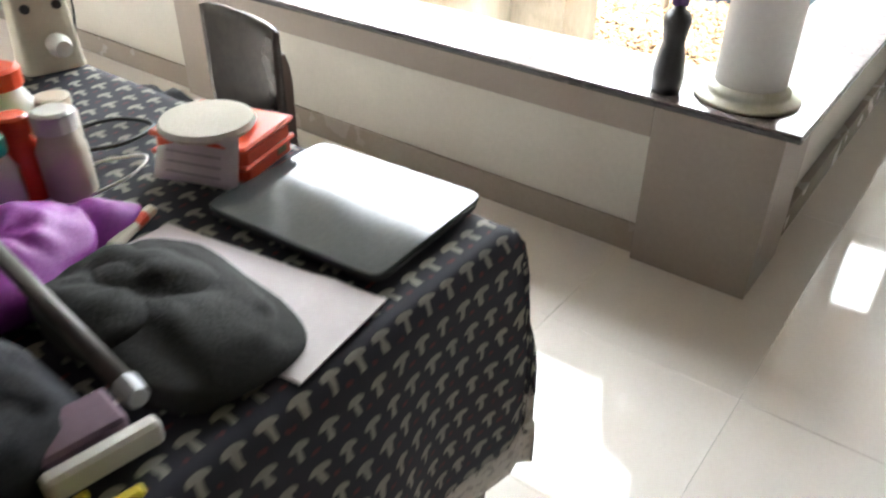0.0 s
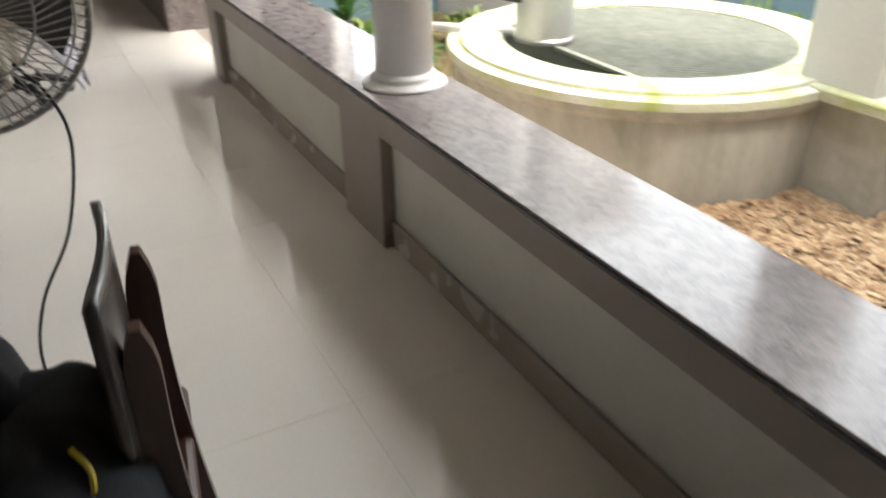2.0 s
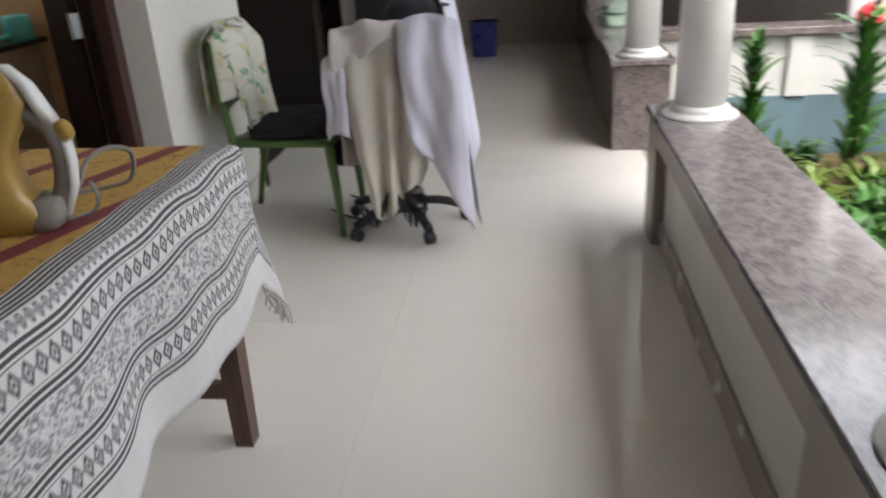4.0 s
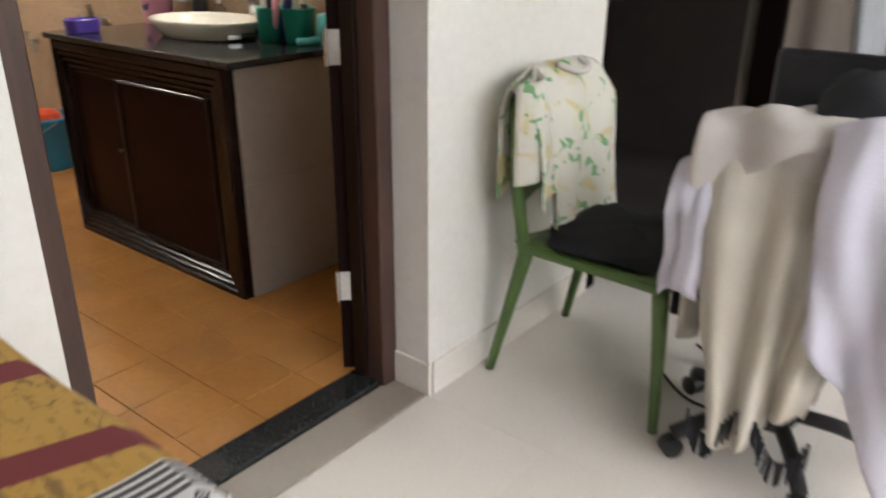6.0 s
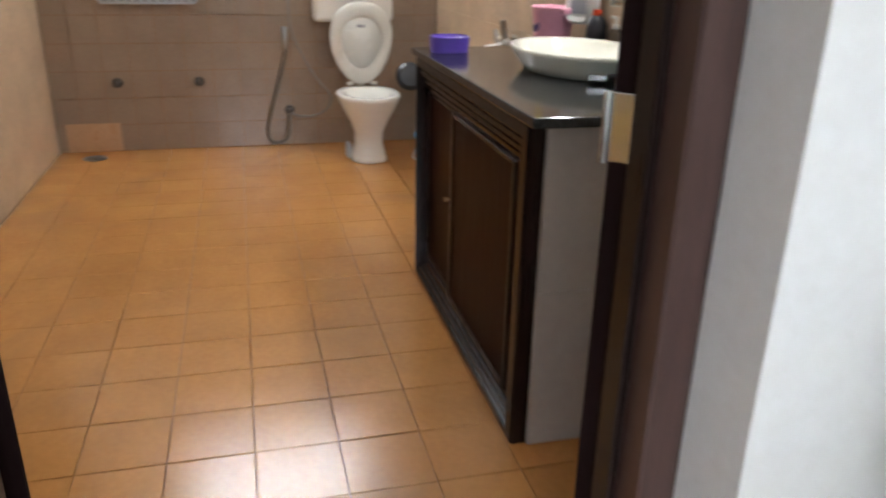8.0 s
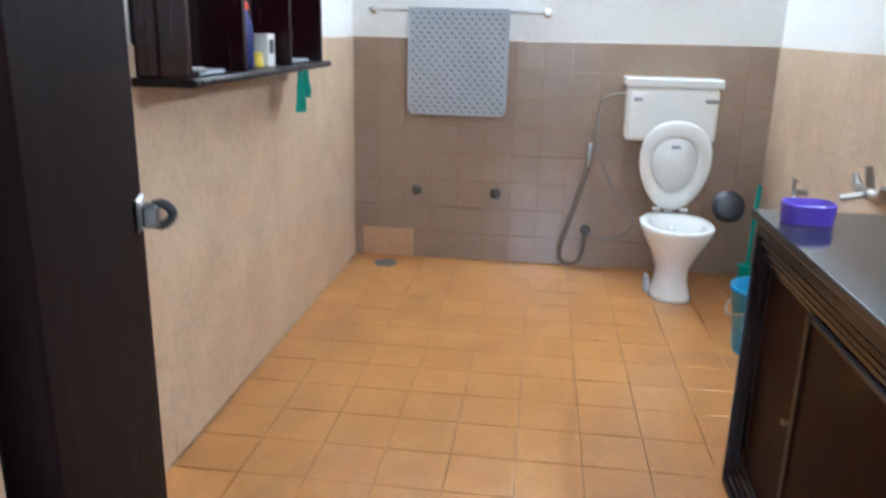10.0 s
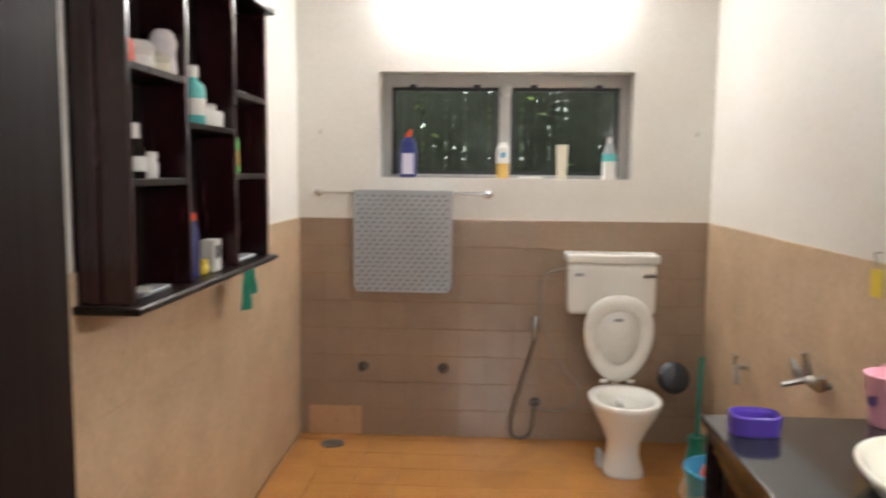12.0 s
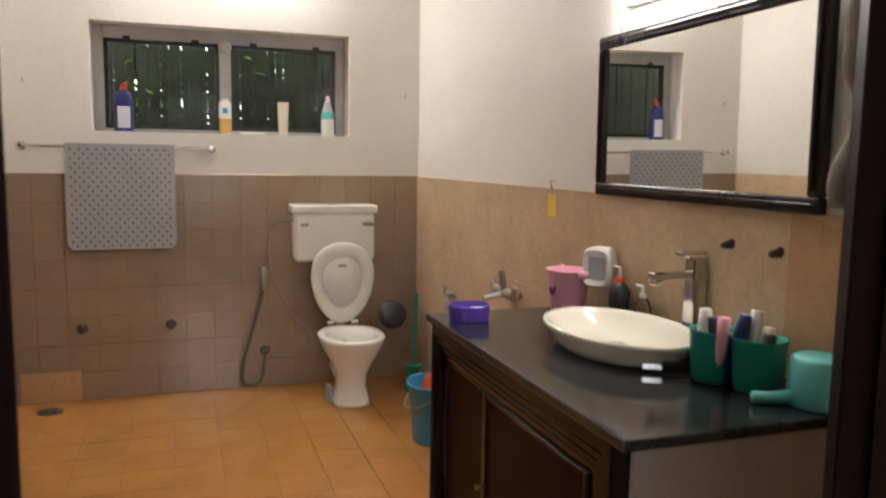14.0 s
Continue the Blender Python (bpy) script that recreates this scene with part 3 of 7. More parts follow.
# walls on the house side
wall_left = structure("wall_left", box(FRONT, LEFT, -0.75, DOOR_Y[0], 0.0, 2.85), M_WALL, "white painted house wall beside the bathroom door", "wall")
wall_mid = structure("wall_left_far", box(FRONT, LEFT, DOOR_Y[1], 2.9, 0.0, 2.85), M_WALL, "white painted house wall behind the green chair", "wall")
structure("wall_lintel", box(FRONT, LEFT, DOOR_Y[0], DOOR_Y[1], 2.09, 2.85), M_WALL, "white wall over the bathroom door", "wall")
# Darker beige than the near house wall: the passage's shade is in the paint.
structure("wall_left_end", box(FRONT, LEFT, 4.9, 7.8, 0.0, 2.85), M_PARAPET, "house wall along the passage, shade put into its beige paint", "wall")
structure("wall_lintel_far", box(FRONT, LEFT, 2.9, 4.9, 2.1, 2.85), M_WALL, "white wall over the dark doorway", "wall")
# Unseen closing walls, dark so that little light bounces into the verandah.
structure("wall_jog", box(-4.2, LEFT, -0.87, -0.75, 0.0, 2.85), M_LIGHTCUT, "unseen brown wall at the wide end, dark to cut bounce light", "wall")
structure("wall_west", box(-4.35, -4.2, -6.0, -0.75, 0.0, 2.85), M_LIGHTCUT, "unseen brown side wall of the wide end, cuts bounce light", "wall")
structure("wall_south", box(-4.35, 4.2, -6.15, -6.0, 0.0, 2.85), M_LIGHTCUT, "unseen brown wall behind the seating, shuts out light", "wall")
# Added to block light that would enter the porch from the east.
structure("wall_porch_east", box(4.2, 4.35, -6.15, -2.3, 0.0, 2.85), M_LIGHTCUT, "unseen brown wall added to keep light out of the porch", "wall")
# Side wall added to keep light out; both walls are darkened for shade.
structure("wall_passage", box(0.0, 0.24, 6.2, 7.6, 0.502, 2.70), M_PARAPET, "beige wall added to darken the passage, shade in its paint", "wall")
structure("wall_end", box(-2.06, 0.40, 7.6, 7.75, 0.0, 2.85), M_PARAPET, "pale wall closing the passage, its shade put into the paint", "wall")
part("skirting", box(-1.86, 0.2, 7.588, 7.60, 0.0, 0.12), M_SKIRT, wall_mid)
# room behind the dark doorway, its darkness put into near-black paint
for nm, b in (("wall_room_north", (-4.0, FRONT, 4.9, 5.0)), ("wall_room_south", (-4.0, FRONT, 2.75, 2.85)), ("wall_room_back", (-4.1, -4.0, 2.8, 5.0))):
    structure(nm, box(*b, -0.06, 2.5), M_ROOMSHADE, "wall of the unlit room, its darkness in the paint", "wall")
structure("ceiling_room", box(-4.1, FRONT, 2.8, 5.0, 2.5, 2.6), M_ROOMSHADE, "ceiling of the unlit room, its darkness in the paint", "ceiling")
# Leaf and frame carry the doorway's shade as near-black wood.
door_room = structure("door_2", box(-2.95, -2.07, 2.862, 2.898, 0.01, 2.04, 0.004), M_SHADEDOOR, "wooden door leaf open into the room, shade in its colour", "door")
part("panel", box(-2.85, -2.17, 2.898, 2.904, 0.2, 0.9, 0.004), M_SHADEDOOR, door_room)
part("panel", box(-2.85, -2.17, 2.898, 2.904, 1.05, 1.9, 0.004), M_SHADEDOOR, door_room)
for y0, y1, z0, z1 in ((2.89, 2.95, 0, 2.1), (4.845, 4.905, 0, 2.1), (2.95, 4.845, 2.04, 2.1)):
    part("door_frame", box(-1.99, -1.85, y0, y1, z0, z1, 0.004), M_SHADEDOOR, door_room)
# skirting on the house wall
part("skirting", box(LEFT, LEFT + 0.012, DOOR_Y[1] + 0.012, 2.885, 0.0, 0.105, 0.002), M_FLOOR, wall_mid, "cream tile skirting")
part("skirting", box(-1.985, LEFT + 0.012, DOOR_Y[1] - 0.012, DOOR_Y[1], 0.0, 0.105, 0.002), M_FLOOR, wall_mid)
part("skirting", box(LEFT, LEFT + 0.012, -0.75, DOOR_Y[0], 0.0, 0.105, 0.002), M_FLOOR, wall_left, "cream tile skirting")

# ---- bathroom shell ----
DADO = 1.25
floor_b = structure("floor_bathroom", box(BX, FRONT, BL, BR, -0.3, -0.006), M_GROUT, "worn orange terracotta tile floor", "floor")
WIN_Y, WIN_Z = (0.82, 2.213), (1.48, 2.06)
wall_back = structure("wall_back", box(BX - 0.24, BX, BL - 0.2, BR + 0.2, -0.05, WIN_Z[0]), M_WALL, "back bathroom wall with brown tiles below white paint", "wall")
structure("wall_back_top", box(BX - 0.24, BX, BL - 0.2, BR + 0.2, WIN_Z[1], 2.75), M_WALL, "white painted wall above the bathroom window", "wall")
structure("wall_back_left", box(BX - 0.24, BX, BL - 0.2, WIN_Y[0], *WIN_Z), M_WALL, "white painted wall beside the bathroom window", "wall")
structure("wall_back_right", box(BX - 0.24, BX, WIN_Y[1], BR + 0.2, *WIN_Z), M_WALL, "white painted wall beside the bathroom window", "wall")
wall_bl = structure("wall_bath_left", box(BX, FRONT, BL - 0.2, BL, -0.05, 2.75), M_WALL, "bathroom side wall with tan tiles below white paint", "wall")
wall_br = structure("wall_bath_right", box(BX, FRONT, BR, BR + 0.2, -0.05, 2.75), M_WALL, "bathroom wall behind the vanity, tan tiles below white paint", "wall")
structure("wall_bath_front", box(FRONT - 0.012, FRONT, BL, DOOR_Y[0], 0.0, DADO), M_SIDETILE, "tan tiled bathroom wall beside the door", "wall")
structure("wall_bath_front_right", box(FRONT - 0.012, FRONT, DOOR_Y[1], BR, 0.0, DADO), M_SIDETILE, "tan tiled bathroom wall beside the door", "wall")
structure("ceiling_bathroom", box(BX - 0.1, FRONT, BL - 0.1, BR + 0.1, 2.75, 2.85), M_BATHCEIL, "white painted bathroom ceiling", "ceiling")

# window: deep reveal, dark frame with two panes and a wooden slat screen outside
window = thing("window_1", BX - 0.15, 0, 0, "dark framed two-pane window in a deep white reveal", "window", "", 0, "structure")
y0, y1, z0, z1 = WIN_Y[0] + 0.055, WIN_Y[1] - 0.055, WIN_Z[0] + 0.02, WIN_Z[1] - 0.07
ym = (y0 + y1) / 2
for a, b, c, d in ((y0 - 0.055, y0, WIN_Z[0], WIN_Z[1]), (y1, y1 + 0.055, WIN_Z[0], WIN_Z[1]), (y0, y1, z1, WIN_Z[1]), (y0, y1, WIN_Z[0], z0)):
    part("window_frame", box(-0.04, 0.02, a, b, c, d, 0.004), M_FRAMEGREY, window, "grey painted window frame")
part("mullion", box(-0.04, 0.035, ym - 0.032, ym + 0.032, z0, z1, 0.004), M_FRAMEGREY, window, "grey centre post")
for a, b in ((y0, ym - 0.032), (ym + 0.032, y1)):
    p = part("pane", box(-0.012, -0.006, a, b, z0, z1), M_PANE, window)
    p.visible_shadow = False
    part("sash", box(-0.02, 0.004, a, a + 0.022, z0, z1), M_BLACKPL, window, "black sash")
    part("sash", box(-0.02, 0.004, b - 0.022, b, z0, z1), M_BLACKPL, window)
    part("sash", box(-0.02, 0.004, a, b, z0, z0 + 0.02), M_BLACKPL, window)
    part("sash", box(-0.02, 0.004, a, b, z1 - 0.02, z1), M_BLACKPL, window)
part("mullion_knob", lathe([(0.0, 0.0), (0.036, 0.0), (0.038, 0.012), (0.028, 0.02), (0.0, 0.022)], 20), M_FRAMEGREY, window, "round grey boss on the centre post")
bpy.data.objects["mullion_knob"].matrix_basis = pose(0.036, ym, z1 - 0.02, 0, 90, 0)
for yy in (y0 + 0.12, ym - 0.16, ym + 0.16, y1 - 0.12):
    part("hook", box(0.02, 0.03, yy - 0.02, yy + 0.02, z1 - 0.006, z1 + 0.014, 0.003), M_BLACKPL, window)
screen = thing("slat_screen", BX - 0.55, 0, 0, "weathered dark wooden slat fence outside the window", "fence")
random.seed(5)
yy = 0.3
while yy < 2.9:
    w = random.uniform(0.035, 0.07)
    bm = box(-0.01, 0.01, yy, yy + w, G, 2.9 + random.uniform(-0.05, 0.05), 0.002)
    part("slat", bm, M_FENCE, screen)
    yy += w + (random.choice((0.0, 0.002, 0.004, 0.006, 0.008)) if yy < 1.6 else random.choice((0.0, 0.0, 0.001, 0.003, 0.004)))
# Cross laths added to break the bright slits between slats into dots.
zz = 1.42
while zz < 2.2:
    w = random.uniform(0.022, 0.045)
    part("lath", box(-0.022, -0.0115, 0.3, 2.9, zz, zz + w), M_FENCE, screen)
    zz += w + random.choice((0.008, 0.015, 0.025, 0.06))
part("rail", box(-0.06, -0.024, 0.3, 2.9, 1.2, 1.26), M_FENCE, screen)
part("rail", box(-0.06, -0.024, 0.3, 2.9, 2.24, 2.30), M_FENCE, screen)

# door frame, sill and the two leaves
frame_d = thing("door_1", -2.0, 0, 0, "dark brown bathroom door frame with two inward leaves", "door", "", 0, "structure")
for a, b in ((DOOR_Y[0] + 0.002, DOOR_Y[0] + 0.09), (DOOR_Y[1] - 0.06, DOOR_Y[1] - 0.002)):
    part("jamb", box(-0.085, 0.022, a, b, 0.0, 2.085, 0.004), M_FRAMEWOOD, frame_d, "brown wooden jamb")
    out = 0.014 if a < 1.5 else -0.014
    part("door_stop", box(-0.085, -0.035, (b if a < 1.5 else a + out), (b + out if a < 1.5 else a), 0.0, 2.03, 0.003), M_DARKWOOD, frame_d)
part("head", box(-0.085, 0.022, DOOR_Y[0] + 0.09, DOOR_Y[1] - 0.06, 2.03, 2.085, 0.004), M_FRAMEWOOD, frame_d)
part("threshold", box(-0.10, 0.008, DOOR_Y[0] + 0.09, DOOR_Y[1] - 0.06, -0.01, 0.022, 0.005), M_BLACKSTONE, frame_d, "black granite threshold")
part("threshold_lip", box(0.010, 0.14, DOOR_Y[0] + 0.002, DOOR_Y[1] - 0.013, -0.01, 0.010, 0.003), M_PARAPET, frame_d, "cream stone lip")


def leaf(y, angle, side, gap=0.0):
    """A narrow leaf hung on its frame; angle: degrees from straight into the bathroom towards the side wall."""
    d = new("door_leaf")
    d.parent = frame_d
    d.matrix_basis = pose(-0.092, y, 0.0, 0, 0, angle * side)
    s = side
    body = box(-0.37 - gap, -gap, 0.0, 0.034 * s, 0.03, 2.02, 0.003)
    part("panel", body, M_LEAFWOOD, d)
    for za, zb in ((0.2, 0.75), (0.95, 1.85)):
        part("moulding", box(-0.31, -0.06, -0.006 * s, 0.0, za, zb, 0.003), M_LEAFWOOD, d)
    return d


leaf_r = leaf(DOOR_Y[1] - 0.062, 45, -1)
leaf_l = leaf(DOOR_Y[0] + 0.092, 19.5, 1, 0.028)
leaf_r["label"] = leaf_l["label"] = "dark stained door leaf standing open"
for d, s in ((leaf_r, -1), (leaf_l, 1)):
    for z in (0.30, 0.96, 1.75) if s < 0 else (0.98, 1.75):
        part("hinge", box(-0.004, 0.004, 0.002 * s, 0.036 * s, z - 0.045, z + 0.045, 0.001), M_CHROME, d, "steel butt hinge")
        part("hinge_knuckle", tube([(0.006, 0.038 * s, z - 0.046), (0.006, 0.038 * s, z + 0.046)], 0.006, 10), M_CHROME, d)
# latch with loop handle on the free edge
part("latch", box(-0.385, -0.345, 0.034, 0.040, 1.105, 1.14, 0.003), M_STEEL, leaf_l, "worn steel latch plate")
part("latch_arm", box(-0.374, -0.356, 0.039, 0.056, 1.108, 1.132, 0.003), M_STEEL, leaf_l)
part("latch_loop", tube(smooth_path([(-0.365, 0.050, 1.130), (-0.367, 0.060, 1.131), (-0.370, 0.068, 1.120), (-0.367, 0.060, 1.110), (-0.365, 0.050, 1.111)], 5), 0.005, 8), M_BLACKMETAL, leaf_l, smooth=True)

# ---- outdoors ----
structure("ground", box(-60, 60, -60, 60, G - 0.5, G), M_EARTH, "damp brown garden earth", "ground")
wing = thing("house_wing", 0.0, 4.5, G, "white house wing with a blue-grey plinth and a panelled parapet", "building")
part("plinth", box(0.32, 2.6, 0.0, 0.2, 0.0, 0.40), M_BLUEWALL, wing, "blue-grey painted plinth")
part("wall", box(0.32, 2.6, 0.02, 0.2, 0.40, 0.80), M_OUTWALL, wing)
for a, b in ((0.35, 0.62), (1.18, 1.32), (1.95, 2.1)):
    part("pilaster", box(a, b, -0.02, 0.02, 0.40, 0.80, 0.003), M_OUTWALL, wing)
part("ledge", box(0.32, 2.6, -0.05, 0.24, 0.80, 0.85, 0.005), M_CLAD, wing)
for x in (0.75, 1.62):
    part("column", lathe([(0.10, 0.85), (0.075, 0.90), (0.072, 3.0)], 20, x, 0.1), M_COLUMN, wing, smooth=True)
# Back wall painted near-black for the shade inside the wing's openings.
part("back_wall", box(0.32, 2.6, 2.2, 2.3, 0.2, 3.2), M_ROOMSHADE, wing)
part("roof", box(0.3, 2.7, -0.2, 2.4, 3.0, 3.15), M_OUTWALL, wing)
block = thing("garden_block", 2.6, 3.2, G, "plain white painted building block beside the well", "building")
part("wall", box(0.0, 1.5, 0.0, 1.6, 0.45, 3.6), M_OUTWALL, block)
part("plinth", box(-0.005, 1.505, -0.005, 1.605, 0.0, 0.45), M_OUTWALL, block)
part("pilaster", box(0.55, 0.62, -0.05, 0.0, 0.0, 3.6, 0.004), M_OUTWALL, block)
part("roof", box(-0.15, 1.65, -0.15, 1.75, 3.6, 3.7), M_OUTWALL, block)
bound = structure("wall_boundary", box(4.15, 4.35, -20.0, 3.2, G, 0.45), M_BLUEWALL, "blue-grey painted boundary wall", "wall")
part("wall_upper", box(4.16, 4.34, -20.0, 3.2, 0.45, 1.9), M_OUTWALL, bound, "white upper part of the wall")
part("coping", box(4.10, 4.40, -20.0, 3.2, 1.9, 1.97), M_OUTWALL, bound)
part("buttress", box(4.05, 4.15, -0.62, -0.50, G, 0.40), M_BLUEWALL, bound)

# well
WC_, WR = (2.16, 1.18), 1.12
well = thing("well", WC_[0], WC_[1], G, "round weathered plaster well with a mossy rim", "well")
wt = 0.17 - G
prof = [(WR - 0.04, 0.0), (WR - 0.04, wt - 0.10), (WR - 0.01, wt - 0.07), (WR, wt - 0.03), (WR - 0.01, wt), (WR - 0.06, wt + 0.005)]
part("wall", lathe(prof + [(WR - 0.30, wt + 0.006), (WR - 0.30, 0.0)], 72, cap=False), M_WELL, well)
part("rim", lathe([(WR + 0.002, wt - 0.035), (WR - 0.004, wt + 0.004), (WR - 0.07, wt + 0.012), (WR - 0.075, wt + 0.03), (WR - 0.28, wt + 0.032), (WR - 0.318, wt + 0.02), (WR - 0.318, wt - 0.03)], 72, cap=False), M_MOSS, well, "mossy plaster rim")
# Lining added so that the well's inner shade is painted on.
part("lining", lathe([(WR - 0.305, 0.0), (WR - 0.312, 0.1), (WR - 0.312, wt - 0.03)], 64, cap=False), M_WELLSHADE, well, "inner wall with the well's shade in its colour")
part("water", lathe([(0.0, 0.02), (WR - 0.2, 0.02), (WR - 0.2, 0.03), (0.0, 0.03)], 40, cap=False), M_DARKWATER, well, "dark well water")
bm = bmesh.new()
turn = radians(45)
for i in range(-20, 21):
    c = i * 0.0405
    L = math.sqrt(max(0.0, 0.835 ** 2 - c * c))
    along, off = Vector((-math.sin(turn), math.cos(turn), 0)), Vector((math.cos(turn), math.sin(turn), 0)) * c
    t1 = min(L, (off.x + 0.55) / math.sin(turn))
    if t1 > -L + 0.03:
        a, b = off - along * L, off + along * t1
        tube([(a.x, a.y, wt + 0.004), (b.x, b.y, wt + 0.004)], 0.0065, 6, bm)
grill = part("grill", bm, M_GRILL, well, "steel bar grill over the well")
tagged(grill, kind="stuff")
part("grill_bar", box(-0.57, -0.53, -0.63, 0.63, wt - 0.006, wt + 0.016, 0.003), M_GRILL, well, "flat steel edge bar of the grill")
part("grill_bar", moved(box(-0.016, 0.016, -0.80, 0.62, wt - 0.016, wt - 0.004), pose(0, 0, 0, 0, 0, -45)), M_GRILL, well)
pier = part("pier", box(0.10, 0.54, -1.46, -0.90, 0.0, wt - 0.04), M_WELL, well, "square plaster pier of the well")
part("pier_cap", box(0.04, 0.60, -1.52, -0.84, wt - 0.04, wt + 0.02, 0.008), M_MOSS, well)
part("post", box(0.10, 0.46, -1.34, -0.95, wt + 0.02, 3.0), M_OUTWALL, well, "tall white post on the pier")
part("pier", box(-0.02, 0.42, 0.9, 1.3, 0.0, wt - 0.04), M_WELL, well)
part("post", box(0.1, 0.36, 0.95, 1.25, wt - 0.04, 3.0), M_OUTWALL, well)

drum = thing("water_drum", 1.63, 1.42, 0.19, "galvanised drum with a conical lid on the well rim", "drum")
part("body", lathe([(0.165, 0.0), (0.168, 0.02), (0.16, 0.03), (0.158, 0.26), (0.163, 0.27), (0.163, 0.28)], 28), M_ZINC, drum, smooth=False)
part("lid", lathe([(0.17, 0.281), (0.17, 0.29), (0.06, 0.335), (0.02, 0.34)], 28), M_ZINC, drum, "conical zinc lid")
part("pipe", tube([(0, 0, 0.33), (0, 0, 0.56)], 0.016, 10), M_STEEL, drum, "upright pipe with a cross handle")
part("pipe_handle", tube([(-0.07, 0, 0.5), (0.05, 0, 0.52)], 0.008, 8), M_STEEL, drum)
part("handle", tube([(-0.16, 0.0, 0.22), (-0.27, 0.03, 0.245)], 0.012, 8), M_BLACKPL, drum)
pipe = thing("plastic_pipe", 1.42, 1.72, 0.175, "white plastic pipe lying over the well rim", "pipe")
part("tube", tube([(-0.22, 0.22, 0.03), (0.12, -0.08, 0.02), (0.3, -0.2, 0.0)], 0.026, 12), M_WHITEPL, pipe, smooth=True)

# ---- bathroom fittings ----
tube_b = thing("tube_light", BX, 1.5, 2.50, "white tube light glowing over the bathroom window", "light")
part("housing", box(0.0, 0.03, -0.62, 0.62, -0.025, 0.035, 0.004), M_WHITEPL, tube_b)
part("tube", tube([(0.045, -0.58, 0.0), (0.045, 0.58, 0.0)], 0.016, 14), M_TUBE, tube_b, "glowing white tube", True)
tube_m = thing("tube_light", -3.42, BR, 1.875, "white tube light glowing over the mirror", "light")
part("housing", box(-0.31, 0.31, -0.03, 0.0, -0.025, 0.035, 0.004), M_WHITEPL, tube_m)
part("tube", tube([(-0.29, -0.047, 0.0), (0.29, -0.047, 0.0)], 0.019, 14), M_TUBE, tube_m, "glowing white tube", True)

# vanity: carcass, two doors, mouldings, tiled end, black top
CX0, CX1, CY, TOPZ = -3.92, -2.70, 2.025, 0.846
vanity = thing("vanity_cabinet", -2.745, 2.06, 0.0, "dark stained two-door vanity cabinet with a tiled end", "cabinet")
def V(x0, x1, y0, y1, z0, z1, bevel=0.003):
    return box(x0 + 2.745, x1 + 2.745, y0 - 2.06, y1 - 2.06, z0, z1, bevel)
part("body", V(-3.88, -2.757, 2.09, BR - 0.002, 0.0, 0.821), M_DARKWOOD, vanity)
part("tiled_end", V(-2.757, -2.742, 2.078, BR - 0.002, 0.423, 0.821, 0.001), M_GREYTILE, vanity, "plain grey-brown end tile")
part("tiled_end", V(-2.757, -2.742, 2.078, BR - 0.002, 0.003, 0.421, 0.001), M_GREYTILE, vanity)


def mitred_frame(x0, x1, z0, z1, back, profile, sides):
    """Moulding run round a rectangle with mitred corners; profile: (in from the edge, out from the back); sides: widths left, right, bottom, top."""
    l, r, b, t = sides
    rings = []
    for d, p in profile:
        y = back - p
        rings.append([(x0 + d * l, y, z0 + d * b), (x1 - d * r, y, z0 + d * b), (x1 - d * r, y, z1 - d * t), (x0 + d * l, y, z1 - d * t)])
    return loft(rings, None, False)


STEPS = ((0.0, 0.0), (0.0, 0.050), (0.005, 0.056), (0.030, 0.057), (0.038, 0.051), (0.041, 0.042), (0.045, 0.047), (0.058, 0.047), (0.064, 0.041), (0.066, 0.033),
         (0.070, 0.038), (0.082, 0.038), (0.088, 0.031), (0.090, 0.024), (0.094, 0.029), (0.106, 0.028), (0.114, 0.018), (0.116, 0.0))
part("moulded_surround", moved(mitred_frame(-3.885, -2.757, 0.0, 0.820, 2.092, STEPS, (0.16, 1.12, 0.70, 1.0)), pose(2.745, -2.06, 0)), M_MOULD, vanity, "stepped dark moulding round the doors")
DX = -3.455
for x0, x1, yf in ((-3.855, DX + 0.004, 2.080), (DX - 0.024, -2.884, 2.062)):
    d = part("door", V(x0, x1, yf, yf + 0.012, 0.080, 0.705), M_DOORPANEL, vanity, "flat brown sliding door")
    part("door_rail", V(x0, x0 + 0.03, yf - 0.006, yf, 0.080, 0.705), M_DARKWOOD, d, "dark door edging")
    part("door_rail", V(x1 - 0.018, x1, yf - 0.006, yf, 0.080, 0.705), M_DARKWOOD, d)
    part("door_rail", V(x0 + 0.031, x1 - 0.019, yf - 0.006, yf, 0.690, 0.705), M_MOULD, d)
    part("door_rail", V(x0 + 0.031, x1 - 0.019, yf - 0.006, yf, 0.080, 0.098), M_DARKWOOD, d)
part("knob", moved(lathe([(0.004, 0), (0.005, 0.010), (0.009, 0.014), (0.008, 0.020), (0.0, 0.022)], 12), pose(DX - 0.009 + 2.745, -0.004, 0.43, 90, 0, 0)), M_BRASS, vanity, "small brass knob")
top = tagged(part("worktop", box(CX0, CX1, CY, BR - 0.001, 0.822, 0.846, 0.004, seg=2), M_BLACKSTONE), "polished black granite worktop on the vanity", "worktop")

basin = thing("wash_basin", -3.315, 2.385, TOPZ, "oval cream ceramic vessel basin on the black worktop", "basin")
rings = [(0.195, 0.001), (0.205, 0.004), (0.232, 0.028), (0.250, 0.052), (0.262, 0.062), (0.266, 0.071), (0.261, 0.076), (0.250, 0.075), (0.238, 0.064), (0.212, 0.036), (0.15, 0.018), (0.03, 0.012)]
part("bowl", loft([oval(0, 0, z * 0.92, r, r * 0.70, 48) for r, z in rings]), M_BASIN, basin, smooth=True)
